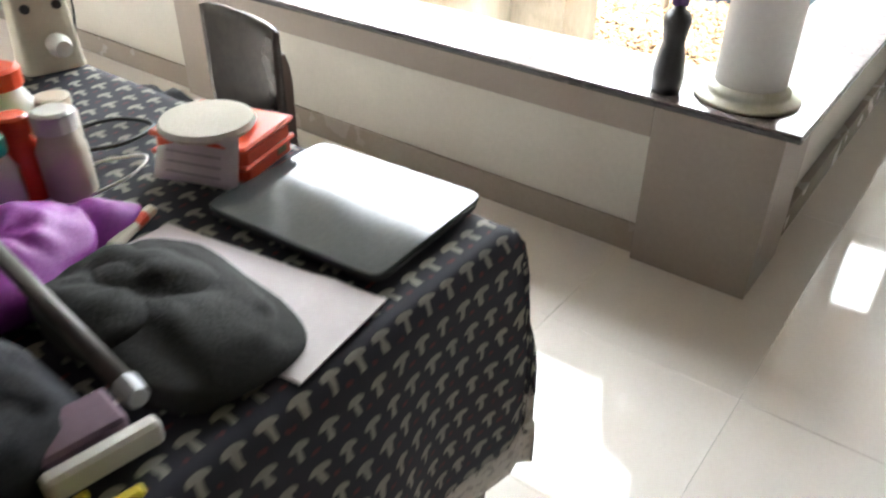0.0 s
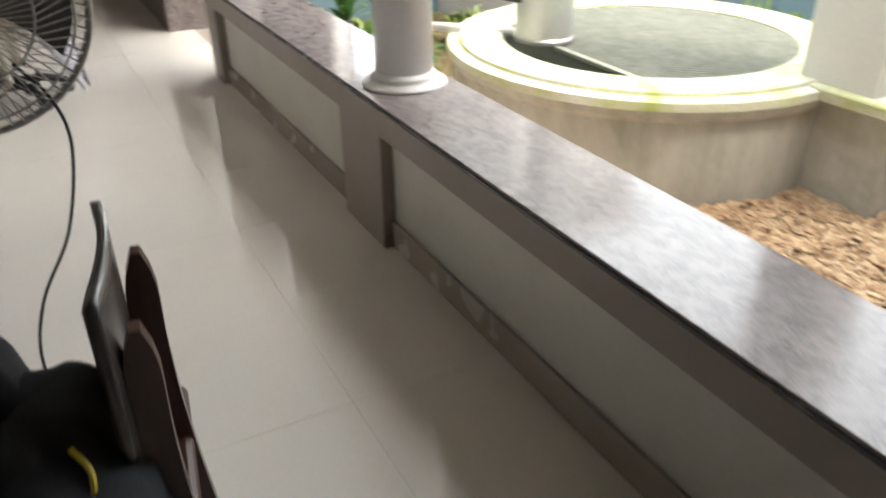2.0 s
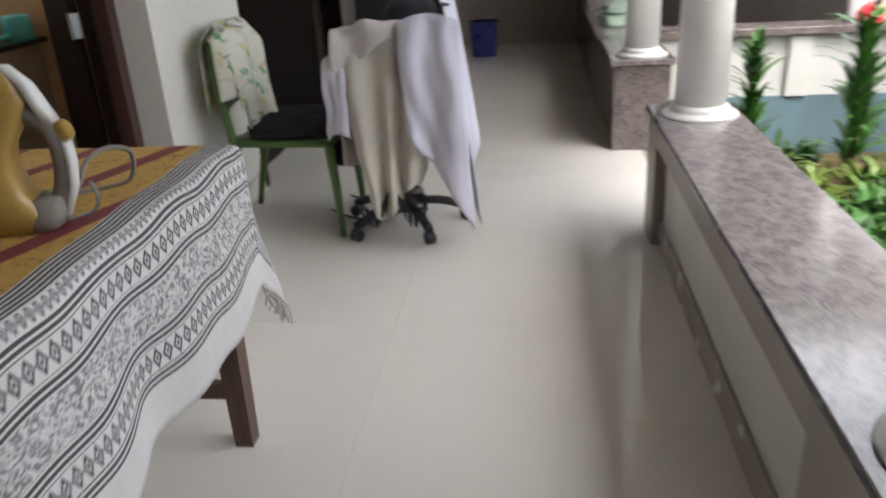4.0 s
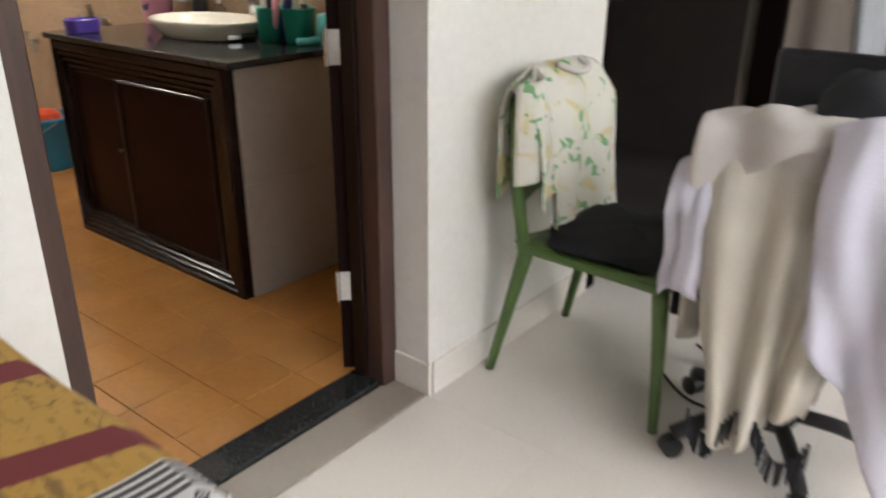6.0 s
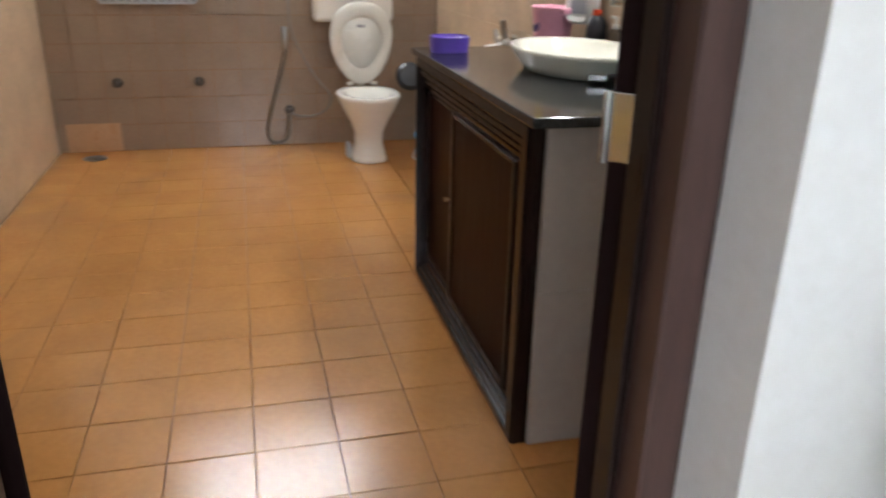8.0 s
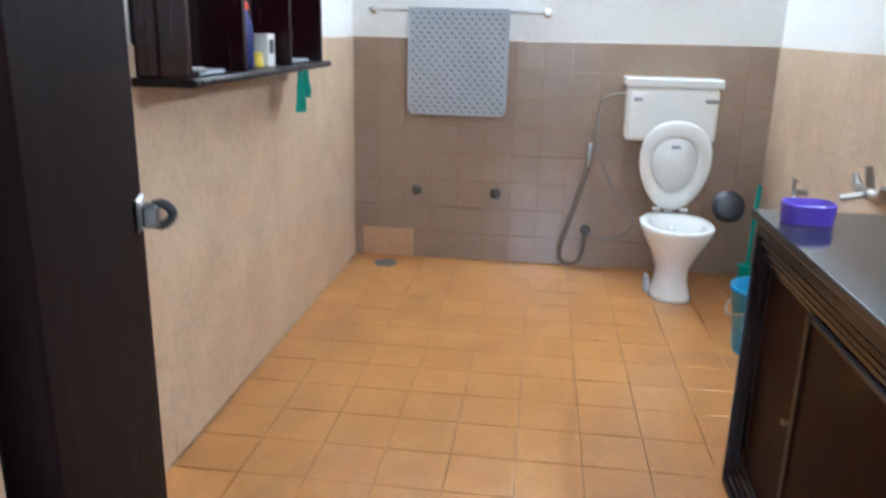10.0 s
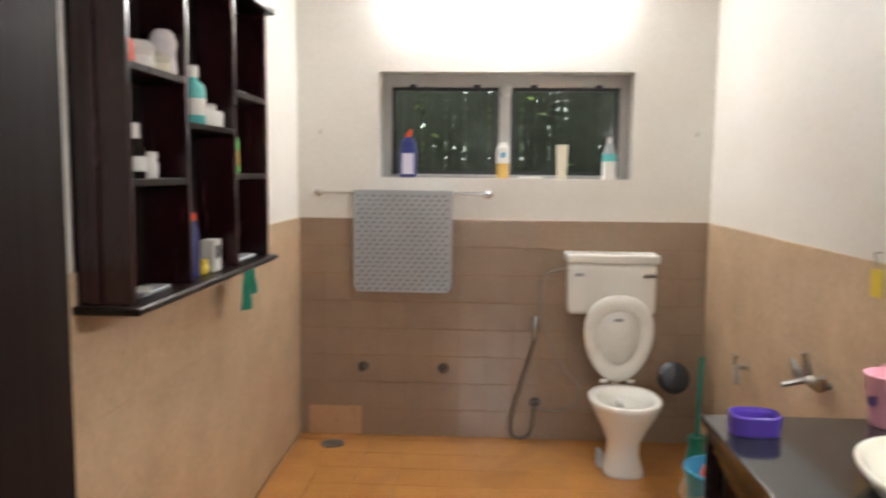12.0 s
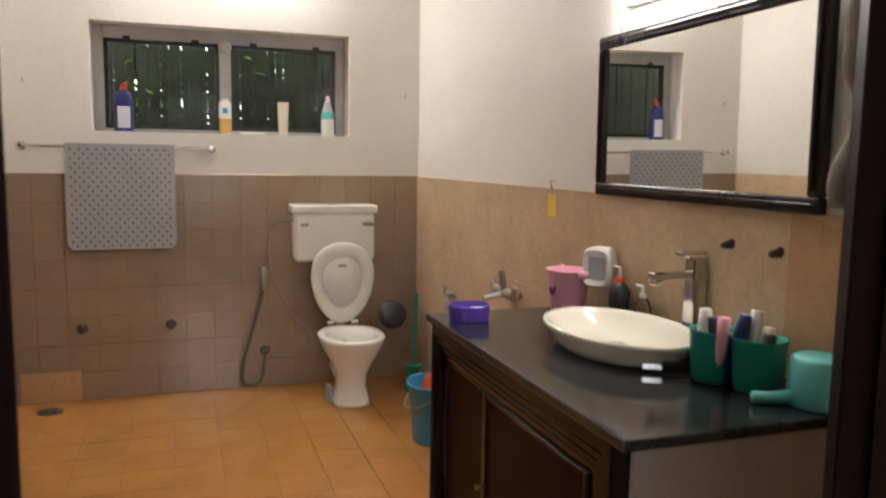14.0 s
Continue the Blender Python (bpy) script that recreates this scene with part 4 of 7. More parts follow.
part("drain", lathe([(0.024, 0.0125), (0.024, 0.018), (0.0, 0.019)], 16), M_CHROME, basin, "chrome drain")

tap = thing("basin_tap", -3.28, 2.605, TOPZ, "tall square chrome basin tap", "tap")
part("column", box(-0.022, 0.022, -0.022, 0.022, 0.0, 0.255, 0.004), M_CHROME, tap)
part("spout", box(-0.016, 0.016, -0.145, -0.02, 0.195, 0.217, 0.003), M_CHROME, tap)
part("spout_end", box(-0.014, 0.014, -0.143, -0.118, 0.182, 0.196, 0.003), M_CHROME, tap)
part("lever", box(-0.018, 0.018, -0.06, 0.024, 0.262, 0.272, 0.003), M_CHROME, tap)

mirror = thing("wall_mirror", -3.36, BR, 1.247, "wide mirror in a dark moulded wooden frame", "mirror")
mirror.matrix_world = pose(-3.36, BR - 0.010, 1.247, 0.5, 0, -0.9)
mw, mh = 0.502, 0.524
part("glass", box(-mw + 0.03, mw - 0.03, -0.018, -0.012, 0.03, mh - 0.03), M_MIRROR, mirror, "silvered mirror glass")
for a in ((-mw, mw, 0, 0.04), (-mw, mw, mh - 0.04, mh), (-mw, -mw + 0.04, 0.04, mh - 0.04), (mw - 0.04, mw, 0.04, mh - 0.04)):
    fr = part("frame", box(a[0], a[1], -0.03, -0.001, a[2], a[3], 0.006, seg=2), M_DARKWOOD, mirror, "dark moulded frame")
    cx, cz = (a[0] + a[1]) / 2, (a[2] + a[3]) / 2
    part("bead", box(a[0] + 0.016, a[1] - 0.016, -0.037, -0.030, a[2] + 0.014, a[3] - 0.014, 0.003), M_DARKWOOD, fr)
part("clip", box(-mw + 0.10, -mw + 0.12, -0.01, 0.0, mh, mh + 0.03), M_STEEL, mirror)

# water closet
wc = thing("toilet", -5.62, 2.135, 0.0, "white ceramic toilet with raised lid and low cistern", "toilet")
def E(cx, z, rx, ry, p=2.2):
    return oval(cx, 0, z, rx, ry, 36, p)
pan = [E(-0.02, 0.0, 0.135, 0.105, 2.6), E(-0.02, 0.02, 0.133, 0.103), E(-0.02, 0.10, 0.115, 0.082), E(-0.01, 0.17, 0.12, 0.085), E(0.0, 0.24, 0.155, 0.115), E(0.0, 0.31, 0.20, 0.155), E(0.0, 0.365, 0.232, 0.178), E(0.0, 0.385, 0.235, 0.182), E(0.0, 0.392, 0.228, 0.175),
       E(0.01, 0.388, 0.175, 0.125), E(0.01, 0.34, 0.165, 0.115), E(0.0, 0.25, 0.11, 0.08), E(-0.02, 0.17, 0.06, 0.05)]
part("pan", loft(pan), M_CERAMIC, wc, smooth=True)
def egg(z, rx, ry, cx=0.235):
    out = []
    for x, y, _ in oval(0, 0, 0, rx, ry, 40, 2.1):
        out.append((cx + x, y * (0.93 + 0.16 * x / rx), z))
    return out


lidm = pose(-0.245, 0, 0.402, 0, -87, 0) @ Matrix.Diagonal((1, 1, -1, 1))
lp = part("lid", moved(loft([egg(z, rx, ry) for z, rx, ry in ((-0.030, 0.226, 0.184), (-0.024, 0.234, 0.192), (-0.014, 0.234, 0.192))]), lidm), M_SEAT, wc, "white plastic lid standing up", True)
ring = part("seat", moved(loft([egg(z, rx, ry) for z, rx, ry in ((-0.010, 0.234, 0.192), (0.002, 0.238, 0.196), (0.012, 0.230, 0.186), (0.015, 0.170, 0.146), (0.006, 0.150, 0.126), (-0.010, 0.148, 0.124))], cap=False), lidm), M_SEAT, wc, "white plastic seat ring standing up", True)
part("badge", moved(box(0.325, 0.342, -0.024, 0.024, -0.0135, -0.0115, 0.001), lidm), M_INK, lp, "small grey badge")
for a in (40, 140, -40, -140):
    part("buffer", moved(box(0.235 + 0.185 * math.cos(radians(a)) - 0.010, 0.235 + 0.185 * math.cos(radians(a)) + 0.010, 0.14 * math.sin(radians(a)) - 0.006, 0.14 * math.sin(radians(a)) + 0.006, 0.010, 0.022, 0.002), lidm), M_SEAT, ring)
for s in (-1, 1):
    part("hinge", tube([(-0.235, 0.05 * s, 0.404), (-0.235, 0.09 * s, 0.404)], 0.012, 10), M_SEAT, wc)
part("cistern", box(-0.43, -0.265, -0.27, 0.20, 0.755, 1.04, 0.03, seg=4), M_CERAMIC, wc, "white ceramic cistern", True)
part("cistern_lid", box(-0.433, -0.255, -0.282, 0.212, 1.035, 1.085, 0.012, seg=3), M_CERAMIC, wc)
part("flush_lever", box(-0.262, -0.25, 0.125, 0.19, 0.965, 0.985, 0.004), M_STEEL, wc, "steel flush lever")
part("badge", box(-0.266, -0.262, -0.235, -0.19, 0.965, 0.983, 0.002), M_INK, wc)
part("flush_pipe", tube([(-0.34, 0, 0.76), (-0.34, 0, 0.42), (-0.25, 0, 0.33), (-0.12, 0, 0.31)], 0.024, 12), M_WHITEPL, wc, smooth=True)
part("outlet", tube([(-0.10, 0, 0.10), (-0.30, 0, 0.10), (-0.43, 0, 0.10)], 0.05, 14), M_CERAMIC, wc, smooth=True)
part("fixing", box(-0.10, -0.02, -0.125, -0.10, 0.0, 0.09, 0.008), M_GREYPL, wc)
inlet = thing("inlet_hose", BX + 0.02, 1.84, 0.42, "grey flexible inlet hose from the wall to the cistern", "hose")
part("tube", tube(smooth_path([(0.0, -0.13, -0.20), (0.045, -0.09, -0.225), (0.05, 0.02, -0.225), (0.05, 0.10, -0.18), (0.05, 0.115, -0.10), (0.045, 0.015, 0.03), (0.045, -0.09, 0.25), (0.045, -0.11, 0.41), (0.05, -0.09, 0.53), (0.09, -0.01, 0.575), (0.13, 0.04, 0.575)]), 0.006, 8), M_GREYCLOTH2, inlet, smooth=True)
part("valve", moved(lathe([(0.03, 0), (0.03, 0.01), (0.014, 0.012), (0.014, 0.05), (0.0, 0.05)], 14), pose(-0.015, -0.13, -0.20, 0, 90, 0)), M_VALVE, inlet)
health = thing("hand_shower", BX + 0.03, 1.70, 0.69, "hand shower hanging on the wall with a looped hose", "shower")
part("holder", box(-0.03, 0.02, -0.015, 0.015, -0.02, 0.02, 0.004), M_CHROME, health)
part("head", tube([(0.03, 0.0, 0.03), (0.028, 0.0, -0.06), (0.03, 0.0, -0.10)], [0.018, 0.014, 0.010], 10), M_STEEL, health, smooth=True)
part("hose", tube(smooth_path([(0.03, 0.0, -0.10), (0.03, -0.025, -0.20), (0.03, -0.07, -0.36), (0.03, -0.125, -0.56), (0.03, -0.115, -0.645), (0.035, -0.06, -0.66), (0.035, -0.01, -0.62), (0.01, 0.01, -0.48)]), 0.011, 8), M_HOSE, health, smooth=True)
brush = thing("toilet_brush", -5.72, 2.53, 0.0, "teal toilet brush with a dark round holder", "brush")
part("holder", lathe([(0.05, 0.0), (0.055, 0.02), (0.04, 0.12), (0.05, 0.16)], 18), M_TEAL, brush)
part("handle", tube([(0, 0, 0.16), (0.0, 0.01, 0.58)], [0.010, 0.012], 10), M_TEAL, brush)
part("head", moved(lathe([(0.02, -0.016), (0.075, -0.012), (0.085, 0.014), (0.06, 0.032), (0.0, 0.036)], 20), pose(-0.06, -0.12, 0.45, 0, 72, 0)), M_BLACKPL, brush, "dark round scrubbing head")
bucket = thing("bucket", -4.95, 2.42, 0.0, "blue plastic bucket with an orange lid inside", "bucket")
part("body", loft([oval(0, 0, z, r, r, 32) for r, z in ((0.115, 0.0), (0.118, 0.01), (0.145, 0.27), (0.155, 0.275), (0.155, 0.29), (0.143, 0.288), (0.115, 0.03))]), M_BLUEPL, bucket, smooth=True)
part("handle", tube(smooth_path([(-0.15, 0, 0.27), (-0.10, -0.12, 0.20), (0.0, -0.16, 0.17), (0.10, -0.12, 0.20), (0.15, 0, 0.27)]), 0.004, 6), M_STEEL, bucket)
part("orange_cloth", loft([oval(0.02, 0, z, r, r * 0.8, 16, 1.7) for r, z in ((0.09, 0.2), (0.11, 0.27), (0.09, 0.31), (0.04, 0.325))]), M_REDPL, bucket, "orange plastic mug in the bucket")
drain = thing("floor_drain", -5.885, 0.585, 0.0, "dark round floor drain", "drain")
part("cover", lathe([(0.065, 0.0), (0.065, 0.004), (0.055, 0.006), (0.0, 0.006)], 24), M_TIN, drain)
for k in range(-2, 3):
    part("slot", box(-0.045 + abs(k) * 0.008, 0.045 - abs(k) * 0.008, k * 0.018 - 0.003, k * 0.018 + 0.003, 0.006, 0.0075), M_BLACKPL, drain)
for y in (0.735, 1.19):
    v = thing("wall_valve", BX, y, 0.405, "small chrome stop valve on the tiles", "valve", "stop valves")
    part("flange", moved(lathe([(0.030, 0), (0.028, 0.008), (0.013, 0.012), (0.013, 0.05), (0.018, 0.052), (0.016, 0.075), (0.0, 0.078)], 16), pose(0.005, 0, 0, 0, 90, 0)), M_VALVE, v, smooth=True)
    part("spindle", tube([(0.04, 0, 0), (0.04, 0, 0.03)], 0.009, 8), M_VALVE, v)

# towel rail with rubber mat
rail = thing("towel_rail", BX, 0.95, 1.395, "chrome towel rail under the window", "towel rail")
part("bar", tube([(0.06, -0.475, 0), (0.06, 0.478, 0)], 0.008, 10), M_CHROME, rail)
for y in (-0.475, 0.478):
    part("bracket", moved(lathe([(0.024, 0), (0.026, 0.008), (0.012, 0.014), (0.012, 0.055), (0.016, 0.06), (0.014, 0.075), (0.0, 0.076)], 16), pose(0, y, 0, 0, 90, 0)), M_CHROME, rail)
mat = thing("bath_mat", BX + 0.06, 0.96, 1.395, "grey perforated rubber bath mat hung over the rail", "mat")
def mat_f(u, v):
    y = (u - 0.5) * 0.545
    e = max(0.0, (v - 0.92) / 0.08)
    y *= 1 - 0.085 * e ** 2.5
    return (0.012, y, 0.011 - v * 0.56)
part("front", sheet(mat_f, 12, 20, 0.006), M_GREYPL, mat)
part("back", sheet(lambda u, v: (-0.012, (u - 0.5) * 0.545, 0.011 - v * 0.3), 6, 6, 0.006), M_GREYPL, mat)
part("fold", moved(box(-0.012, 0.012, -0.2725, 0.2725, 0.011, 0.016), Matrix()), M_GREYPL, mat)
# Solid studs on the mat; the holes' darkness is in their colour.
bm = bmesh.new()
for i in range(12):
    for j in range(22):
        y, z = -0.235 + i * 0.0425 + (0.010 if j % 2 else -0.010), -0.015 - j * 0.0245
        r = bmesh.ops.create_cone(bm, cap_ends=True, segments=6, radius1=0.0085, radius2=0.007, depth=0.006, matrix=pose(0.0155, y, z, 0, 90, 0))
knobs = part("perforation", bm, M_HOLESHADE, mat, "rows of small dark studs standing in for holes")
tagged(knobs, kind="stuff")

# wall shelf on the left wall
SX0, SX1, SY1, SZ = -4.92, -3.68, 0.515, 1.165
shelf = thing("wall_cabinet", SX1, BL, SZ, "dark mahogany open wall cabinet with toiletries", "cabinet")
def S(x0, x1, y0, y1, z0, z1, bevel=0.002):
    return box(x0 - SX1, x1 - SX1, y0 - BL, y1 - BL, z0 - SZ, z1 - SZ, bevel)
part("back", S(SX0, SX1, BL + 0.001, BL + 0.014, SZ, 2.14), M_DARKWOOD, shelf)
part("bottom", S(SX0 - 0.03, SX1 + 0.03, BL + 0.002, SY1 + 0.03, SZ - 0.022, SZ, 0.006), M_DARKWOOD, shelf, "moulded bottom board")
part("top", S(SX0 - 0.03, SX1 + 0.03, BL + 0.002, SY1 + 0.03, 2.14, 2.17, 0.006), M_DARKWOOD, shelf)
for x in (SX0, -4.53, -4.09, SX1 - 0.022):
    part("upright", S(x, x + 0.022, BL + 0.014, SY1, SZ, 2.14), M_REDWOOD, shelf, "reddish upright board")
part("side_bead", S(SX1 + 0.001, SX1 + 0.012, BL + 0.045, BL + 0.075, SZ, 2.14, 0.005), M_REDWOOD, shelf)
for a, b, z in ((-4.068, SX1 - 0.022, 1.49), (-4.068, SX1 - 0.022, 1.79), (-4.508, -4.09, 1.66), (-4.898, -4.53, 1.50), (-4.898, -4.53, 1.80)):
    part("shelf_board", S(a, b, BL + 0.014, SY1 - 0.003, z - 0.02, z), M_DARKWOOD, shelf)


def bottle(x, y, z, r, h, body, cap, label, neck=0.35, cap_h=0.18, band=None, squash=1.0):
    b = thing("bottle", x, y, z, label, "bottle")
    bh = h * (1 - cap_h)
    part("body", lathe([(r * 0.92, 0.0), (r, h * 0.03), (r, bh * 0.72), (r * 0.85, bh * 0.84), (r * neck, bh * 0.94), (r * neck, bh)], 18, squash=squash), body, b, smooth=True)
    part("cap", lathe([(r * neck * 1.15, bh), (r * neck * 1.15, h * 0.97), (r * neck * 0.9, h)], 14), cap, b)
    if band:
        part("label", lathe([(r * 1.015, bh * 0.2), (r * 1.015, bh * 0.55)], 18, cap=False, squash=squash), band, b, "printed label")
    return b


bottle(-3.82, 0.46, 1.49, 0.034, 0.15, M_GLASS, M_WHITEPL, "clear toiletry bottle with a white cap on the shelf", 0.5, 0.28, M_WHITEPL)
bottle(-3.93, 0.455, 1.49, 0.026, 0.075, M_WHITEPL, M_WHITEPL, "small white jar on the shelf", 0.8, 0.25)
bottle(-4.26, 0.46, 1.66, 0.04, 0.19, M_AQUA, M_WHITEPL, "pale blue lotion bottle on the shelf", 0.4, 0.2, M_WHITEPL)
for k in range(3):
    b = thing("paper_box", -4.36 - k * 0.055, 0.46, 1.66, "small crumpled white packet on the shelf", "packet", "white packets")
    part("box", moved(box(-0.03, 0.03, -0.02, 0.02, 0, 0.06 + 0.02 * (k == 1), 0.008), pose(0, 0, 0, 0, 0, 20 * k)), M_WHITEPL, b)
bottle(-4.64, 0.455, 1.50, 0.03, 0.20, M_GREENPL, M_GREENPL, "green bottle with amber liquid on the shelf", 0.5, 0.2, M_AMBER)
bottle(-4.22, 0.455, SZ, 0.03, 0.21, M_NAVYPL, M_REDPL, "navy spray can with an orange nozzle on the shelf", 0.6, 0.12)
bottle(-4.30, 0.465, SZ, 0.022, 0.05, M_YELLOWPL, M_YELLOWPL, "small yellow pot on the shelf", 0.8, 0.3)
bx = thing("carton", -4.38, 0.465, SZ, "white carton with a dark print on the shelf", "carton")
part("box", box(-0.035, 0.035, -0.025, 0.025, 0, 0.11, 0.002), M_WHITEPL, bx)
part("print", box(-0.02, 0.02, 0.0252, 0.0262, 0.045, 0.09), M_BLACKPL, bx)
bottle(-4.62, 0.46, SZ, 0.018, 0.15, M_WHITEPL, M_WHITEPL, "slim white bottle on the shelf", 0.6, 0.2)
tissue = thing("tissue_pack", -3.9, 0.455, SZ, "thin grey sachets lying on the cabinet floor", "sachet")
part("sachet", box(-0.09, 0.09, -0.03, 0.03, 0, 0.012, 0.003), M_GREYPL, tissue)
part("sachet", moved(box(-0.05, 0.05, -0.02, 0.02, 0.012, 0.02, 0.003), pose(0.05, 0.01, 0, 0, 0, 25)), M_WHITEPL, tissue)
sach = thing("tissue_pack", -4.72, 0.455, SZ, "grey soap dish lying on the cabinet floor", "dish")
part("dish", box(-0.11, 0.11, -0.03, 0.03, 0, 0.014, 0.004), M_GREYPL, sach)
up = thing("razor_pack", -4.7, 0.455, 1.80, "white razor lying on the top shelf", "razor")
part("body", box(-0.10, 0.10, -0.015, 0.015, 0, 0.016, 0.004), M_WHITEPL, up)
bottle(-3.77, 0.455, 1.79, 0.036, 0.10, M_REDPL, M_WHITEPL, "squat red bottle on the upper shelf", 0.6, 0.22)
for x, w, h, mt, lab in ((-3.86, 0.045, 0.075, M_WHITEPL, "crumpled white sachet pile on the upper shelf"), (-3.95, 0.05, 0.055, M_CREAMPL, "cream soap packet on the upper shelf"), (-4.02, 0.04, 0.13, M_PAPER, "pale pink crumpled packet on the upper shelf")):
    pk = thing("packet", x, 0.465, 1.79, lab, "packet", "upper shelf packets", rz=x * 60)
    part("wrap", loft([oval(0.01 * wob(z * 40, x, 1), 0.006 * wob(z * 50, x, 2), z * h, w * k, 0.026 * k, 14, 3.0) for z, k in ((0, 0.95), (0.1, 1.0), (0.45, 0.9), (0.7, 1.02), (0.9, 0.8), (1.0, 0.5))]), mt, pk)
towel = thing("face_cloth", -4.66, SY1 - 0.005, SZ - 0.022, "small teal cloth hanging under the wall cabinet", "cloth")
part("cloth", sheet(lambda u, v: ((u - 0.5) * 0.10 + 0.01 * math.sin(v * 6), 0.015 * math.sin(u * 9 + v * 2), -v * (0.11 + 0.05 * (u > 0.5))), 10, 8, 0.004), M_TEAL, towel)
hook = thing("robe_hook", -5.15, BL, 1.46, "chrome robe hook on the white wall", "hook")
part("arm", tube([(0, 0.0, 0), (0, 0.09, 0.004)], 0.007, 8), M_CHROME, hook)
part("plate", moved(lathe([(0.02, 0), (0.02, 0.008), (0.0, 0.010)], 14), pose(0, 0, 0, -90, 0, 0)), M_CHROME, hook)
for x, y, z in ((BX, 0.50, 1.72), (BX, 2.55, 1.72)):
    nail = thing("wall_hook", x, y, z, "tiny steel wall hook", "hook", "wall hooks")
    part("pin", tube([(0, 0, 0), (0.03, 0, 0.0), (0.03, 0, 0.02)], 0.004, 6), M_STEEL, nail)

# things in the window
def sill_bottle(y, label, rings, cap, extras=()):
    """Flat-sided bottle: rings of (z, half width, half depth, material) grouped into bands."""
    b = thing("bottle", BX - 0.055, y, WIN_Z[0], label, "bottle", "bottles on the sill")
    for k, (mt, rows) in enumerate(rings):
        part("body" if not k else "band", loft([oval(0, 0, z, d, w, 24, 3.2) for z, w, d in rows]), mt, b, smooth=False)
    part("cap", loft([oval(0, oy, z, d, w, 16) for z, w, d, oy in cap[1]]), cap[0], b)
    for nm, mt, bx in extras:
        part(nm, box(*bx), mt, b, "printed label")
    return b


sill_bottle(0.975, "dark blue cleaner bottle with a red cap on the sill", ((M_NAVYPL, ((0, 0.046, 0.026), (0.006, 0.050, 0.028), (0.15, 0.050, 0.028), (0.20, 0.040, 0.024), (0.225, 0.020, 0.016))),), (M_REDPL, ((0.224, 0.016, 0.015, 0), (0.25, 0.015, 0.014, 0.006), (0.27, 0.006, 0.008, 0.016))), (("label", M_LILACCLOTH, (0.0275, 0.0295, -0.030, 0.034, 0.02, 0.135)),))
sill_bottle(1.508, "white lotion bottle with amber lower half on the window sill", ((M_AMBER, ((0, 0.032, 0.022), (0.004, 0.034, 0.024), (0.085, 0.034, 0.024))), (M_WHITEPL, ((0.085, 0.0345, 0.0242), (0.17, 0.034, 0.024), (0.18, 0.028, 0.02)))), (M_WHITEPL, ((0.18, 0.024, 0.018, 0), (0.20, 0.022, 0.016, 0))), (("label", M_BLUEPL, (0.0243, 0.026, -0.014, 0.014, 0.115, 0.145)),))
sill_bottle(2.095, "clear bottle with blue band and white lower half", ((M_WHITEPL, ((0, 0.034, 0.026), (0.004, 0.037, 0.028), (0.10, 0.037, 0.028))), (M_AQUA, ((0.10, 0.0372, 0.0282), (0.142, 0.036, 0.027))), (M_GREYPL, ((0.142, 0.033, 0.025), (0.19, 0.020, 0.016), (0.20, 0.014, 0.012)))), (M_WHITEPL, ((0.20, 0.014, 0.012, 0), (0.235, 0.012, 0.010, 0))))
tub = thing("lotion_tube", BX - 0.055, 1.835, WIN_Z[0], "cream squeeze tube standing on its cap", "tube")
part("tube", loft([oval(0, 0, z, rx, ry, 20) for z, rx, ry in ((0.0, 0.022, 0.026), (0.03, 0.022, 0.027), (0.19, 0.004, 0.032))]), M_CREAMPL, tub)
pen = thing("toothpaste", BX - 0.05, 1.66, WIN_Z[0], "flat white tube lying on the window sill", "tube")
part("tube", box(-0.014, 0.014, -0.07, 0.07, 0, 0.012, 0.004), M_WHITEPL, pen)

# on and above the worktop
sponge = thing("soap_box", -3.775, 2.125, TOPZ, "purple plastic tub on the black worktop", "tub")
part("tub", loft([oval(0, 0, z, rx, ry, 32, 2.7) for z, rx, ry in ((0, 0.045, 0.062), (0.005, 0.048, 0.062), (0.05, 0.052, 0.066), (0.055, 0.048, 0.062), (0.042, 0.044, 0.057), (0.01, 0.041, 0.054))]), M_PURPLEPL, sponge, smooth=False)
mug = thing("mug", -3.865, 2.525, TOPZ, "pink plastic bath mug with a red flower print", "mug")
part("body", loft([oval(0, 0, z, r, r, 28) for r, z in ((0.058, 0.0), (0.06, 0.006), (0.075, 0.135), (0.080, 0.14), (0.074, 0.143), (0.056, 0.012))]), M_PINK, mug, smooth=True)
part("spout", moved(box(0.06, 0.095, -0.018, 0.018, 0.12, 0.142, 0.006), pose(0, 0, 0, 0, 0, 10)), M_PINK, mug)
part("handle", tube(smooth_path([(-0.072, 0.02, 0.13), (-0.115, 0.03, 0.128), (-0.118, 0.03, 0.06), (-0.108, 0.03, 0.03)]), [0.012] * 19, 8), M_PINK, mug, smooth=True)
part("print", moved(lathe([(0.0, 0), (0.02, 0.0), (0.02, 0.002), (0.0, 0.002)], 10, cap=False), pose(0.015, -0.0655, 0.075, 83, 0, 8)), M_VIOLETPL, mug, "dark flower print")
soap = thing("soap_dispenser", -3.78, BR - 0.034, 0.955, "white plastic soap dish fixed to the tiles", "soap dish", rz=32)
part("shell", loft([[(x, -y, z) for x, z, y in ring] for ring in ([(p[0], p[1], 0.0) for p in oval(0, 0.05, 0, 0.052, 0.070, 24, 4)], [(p[0], p[1], 0.05) for p in oval(0, 0.05, 0, 0.050, 0.068, 24, 4)], [(p[0], p[1], 0.06) for p in oval(0, 0.05, 0, 0.044, 0.060, 24, 4)], [(p[0], p[1], 0.045) for p in oval(0, 0.05, 0, 0.035, 0.045, 24, 4)])]), M_WHITEPL, soap)
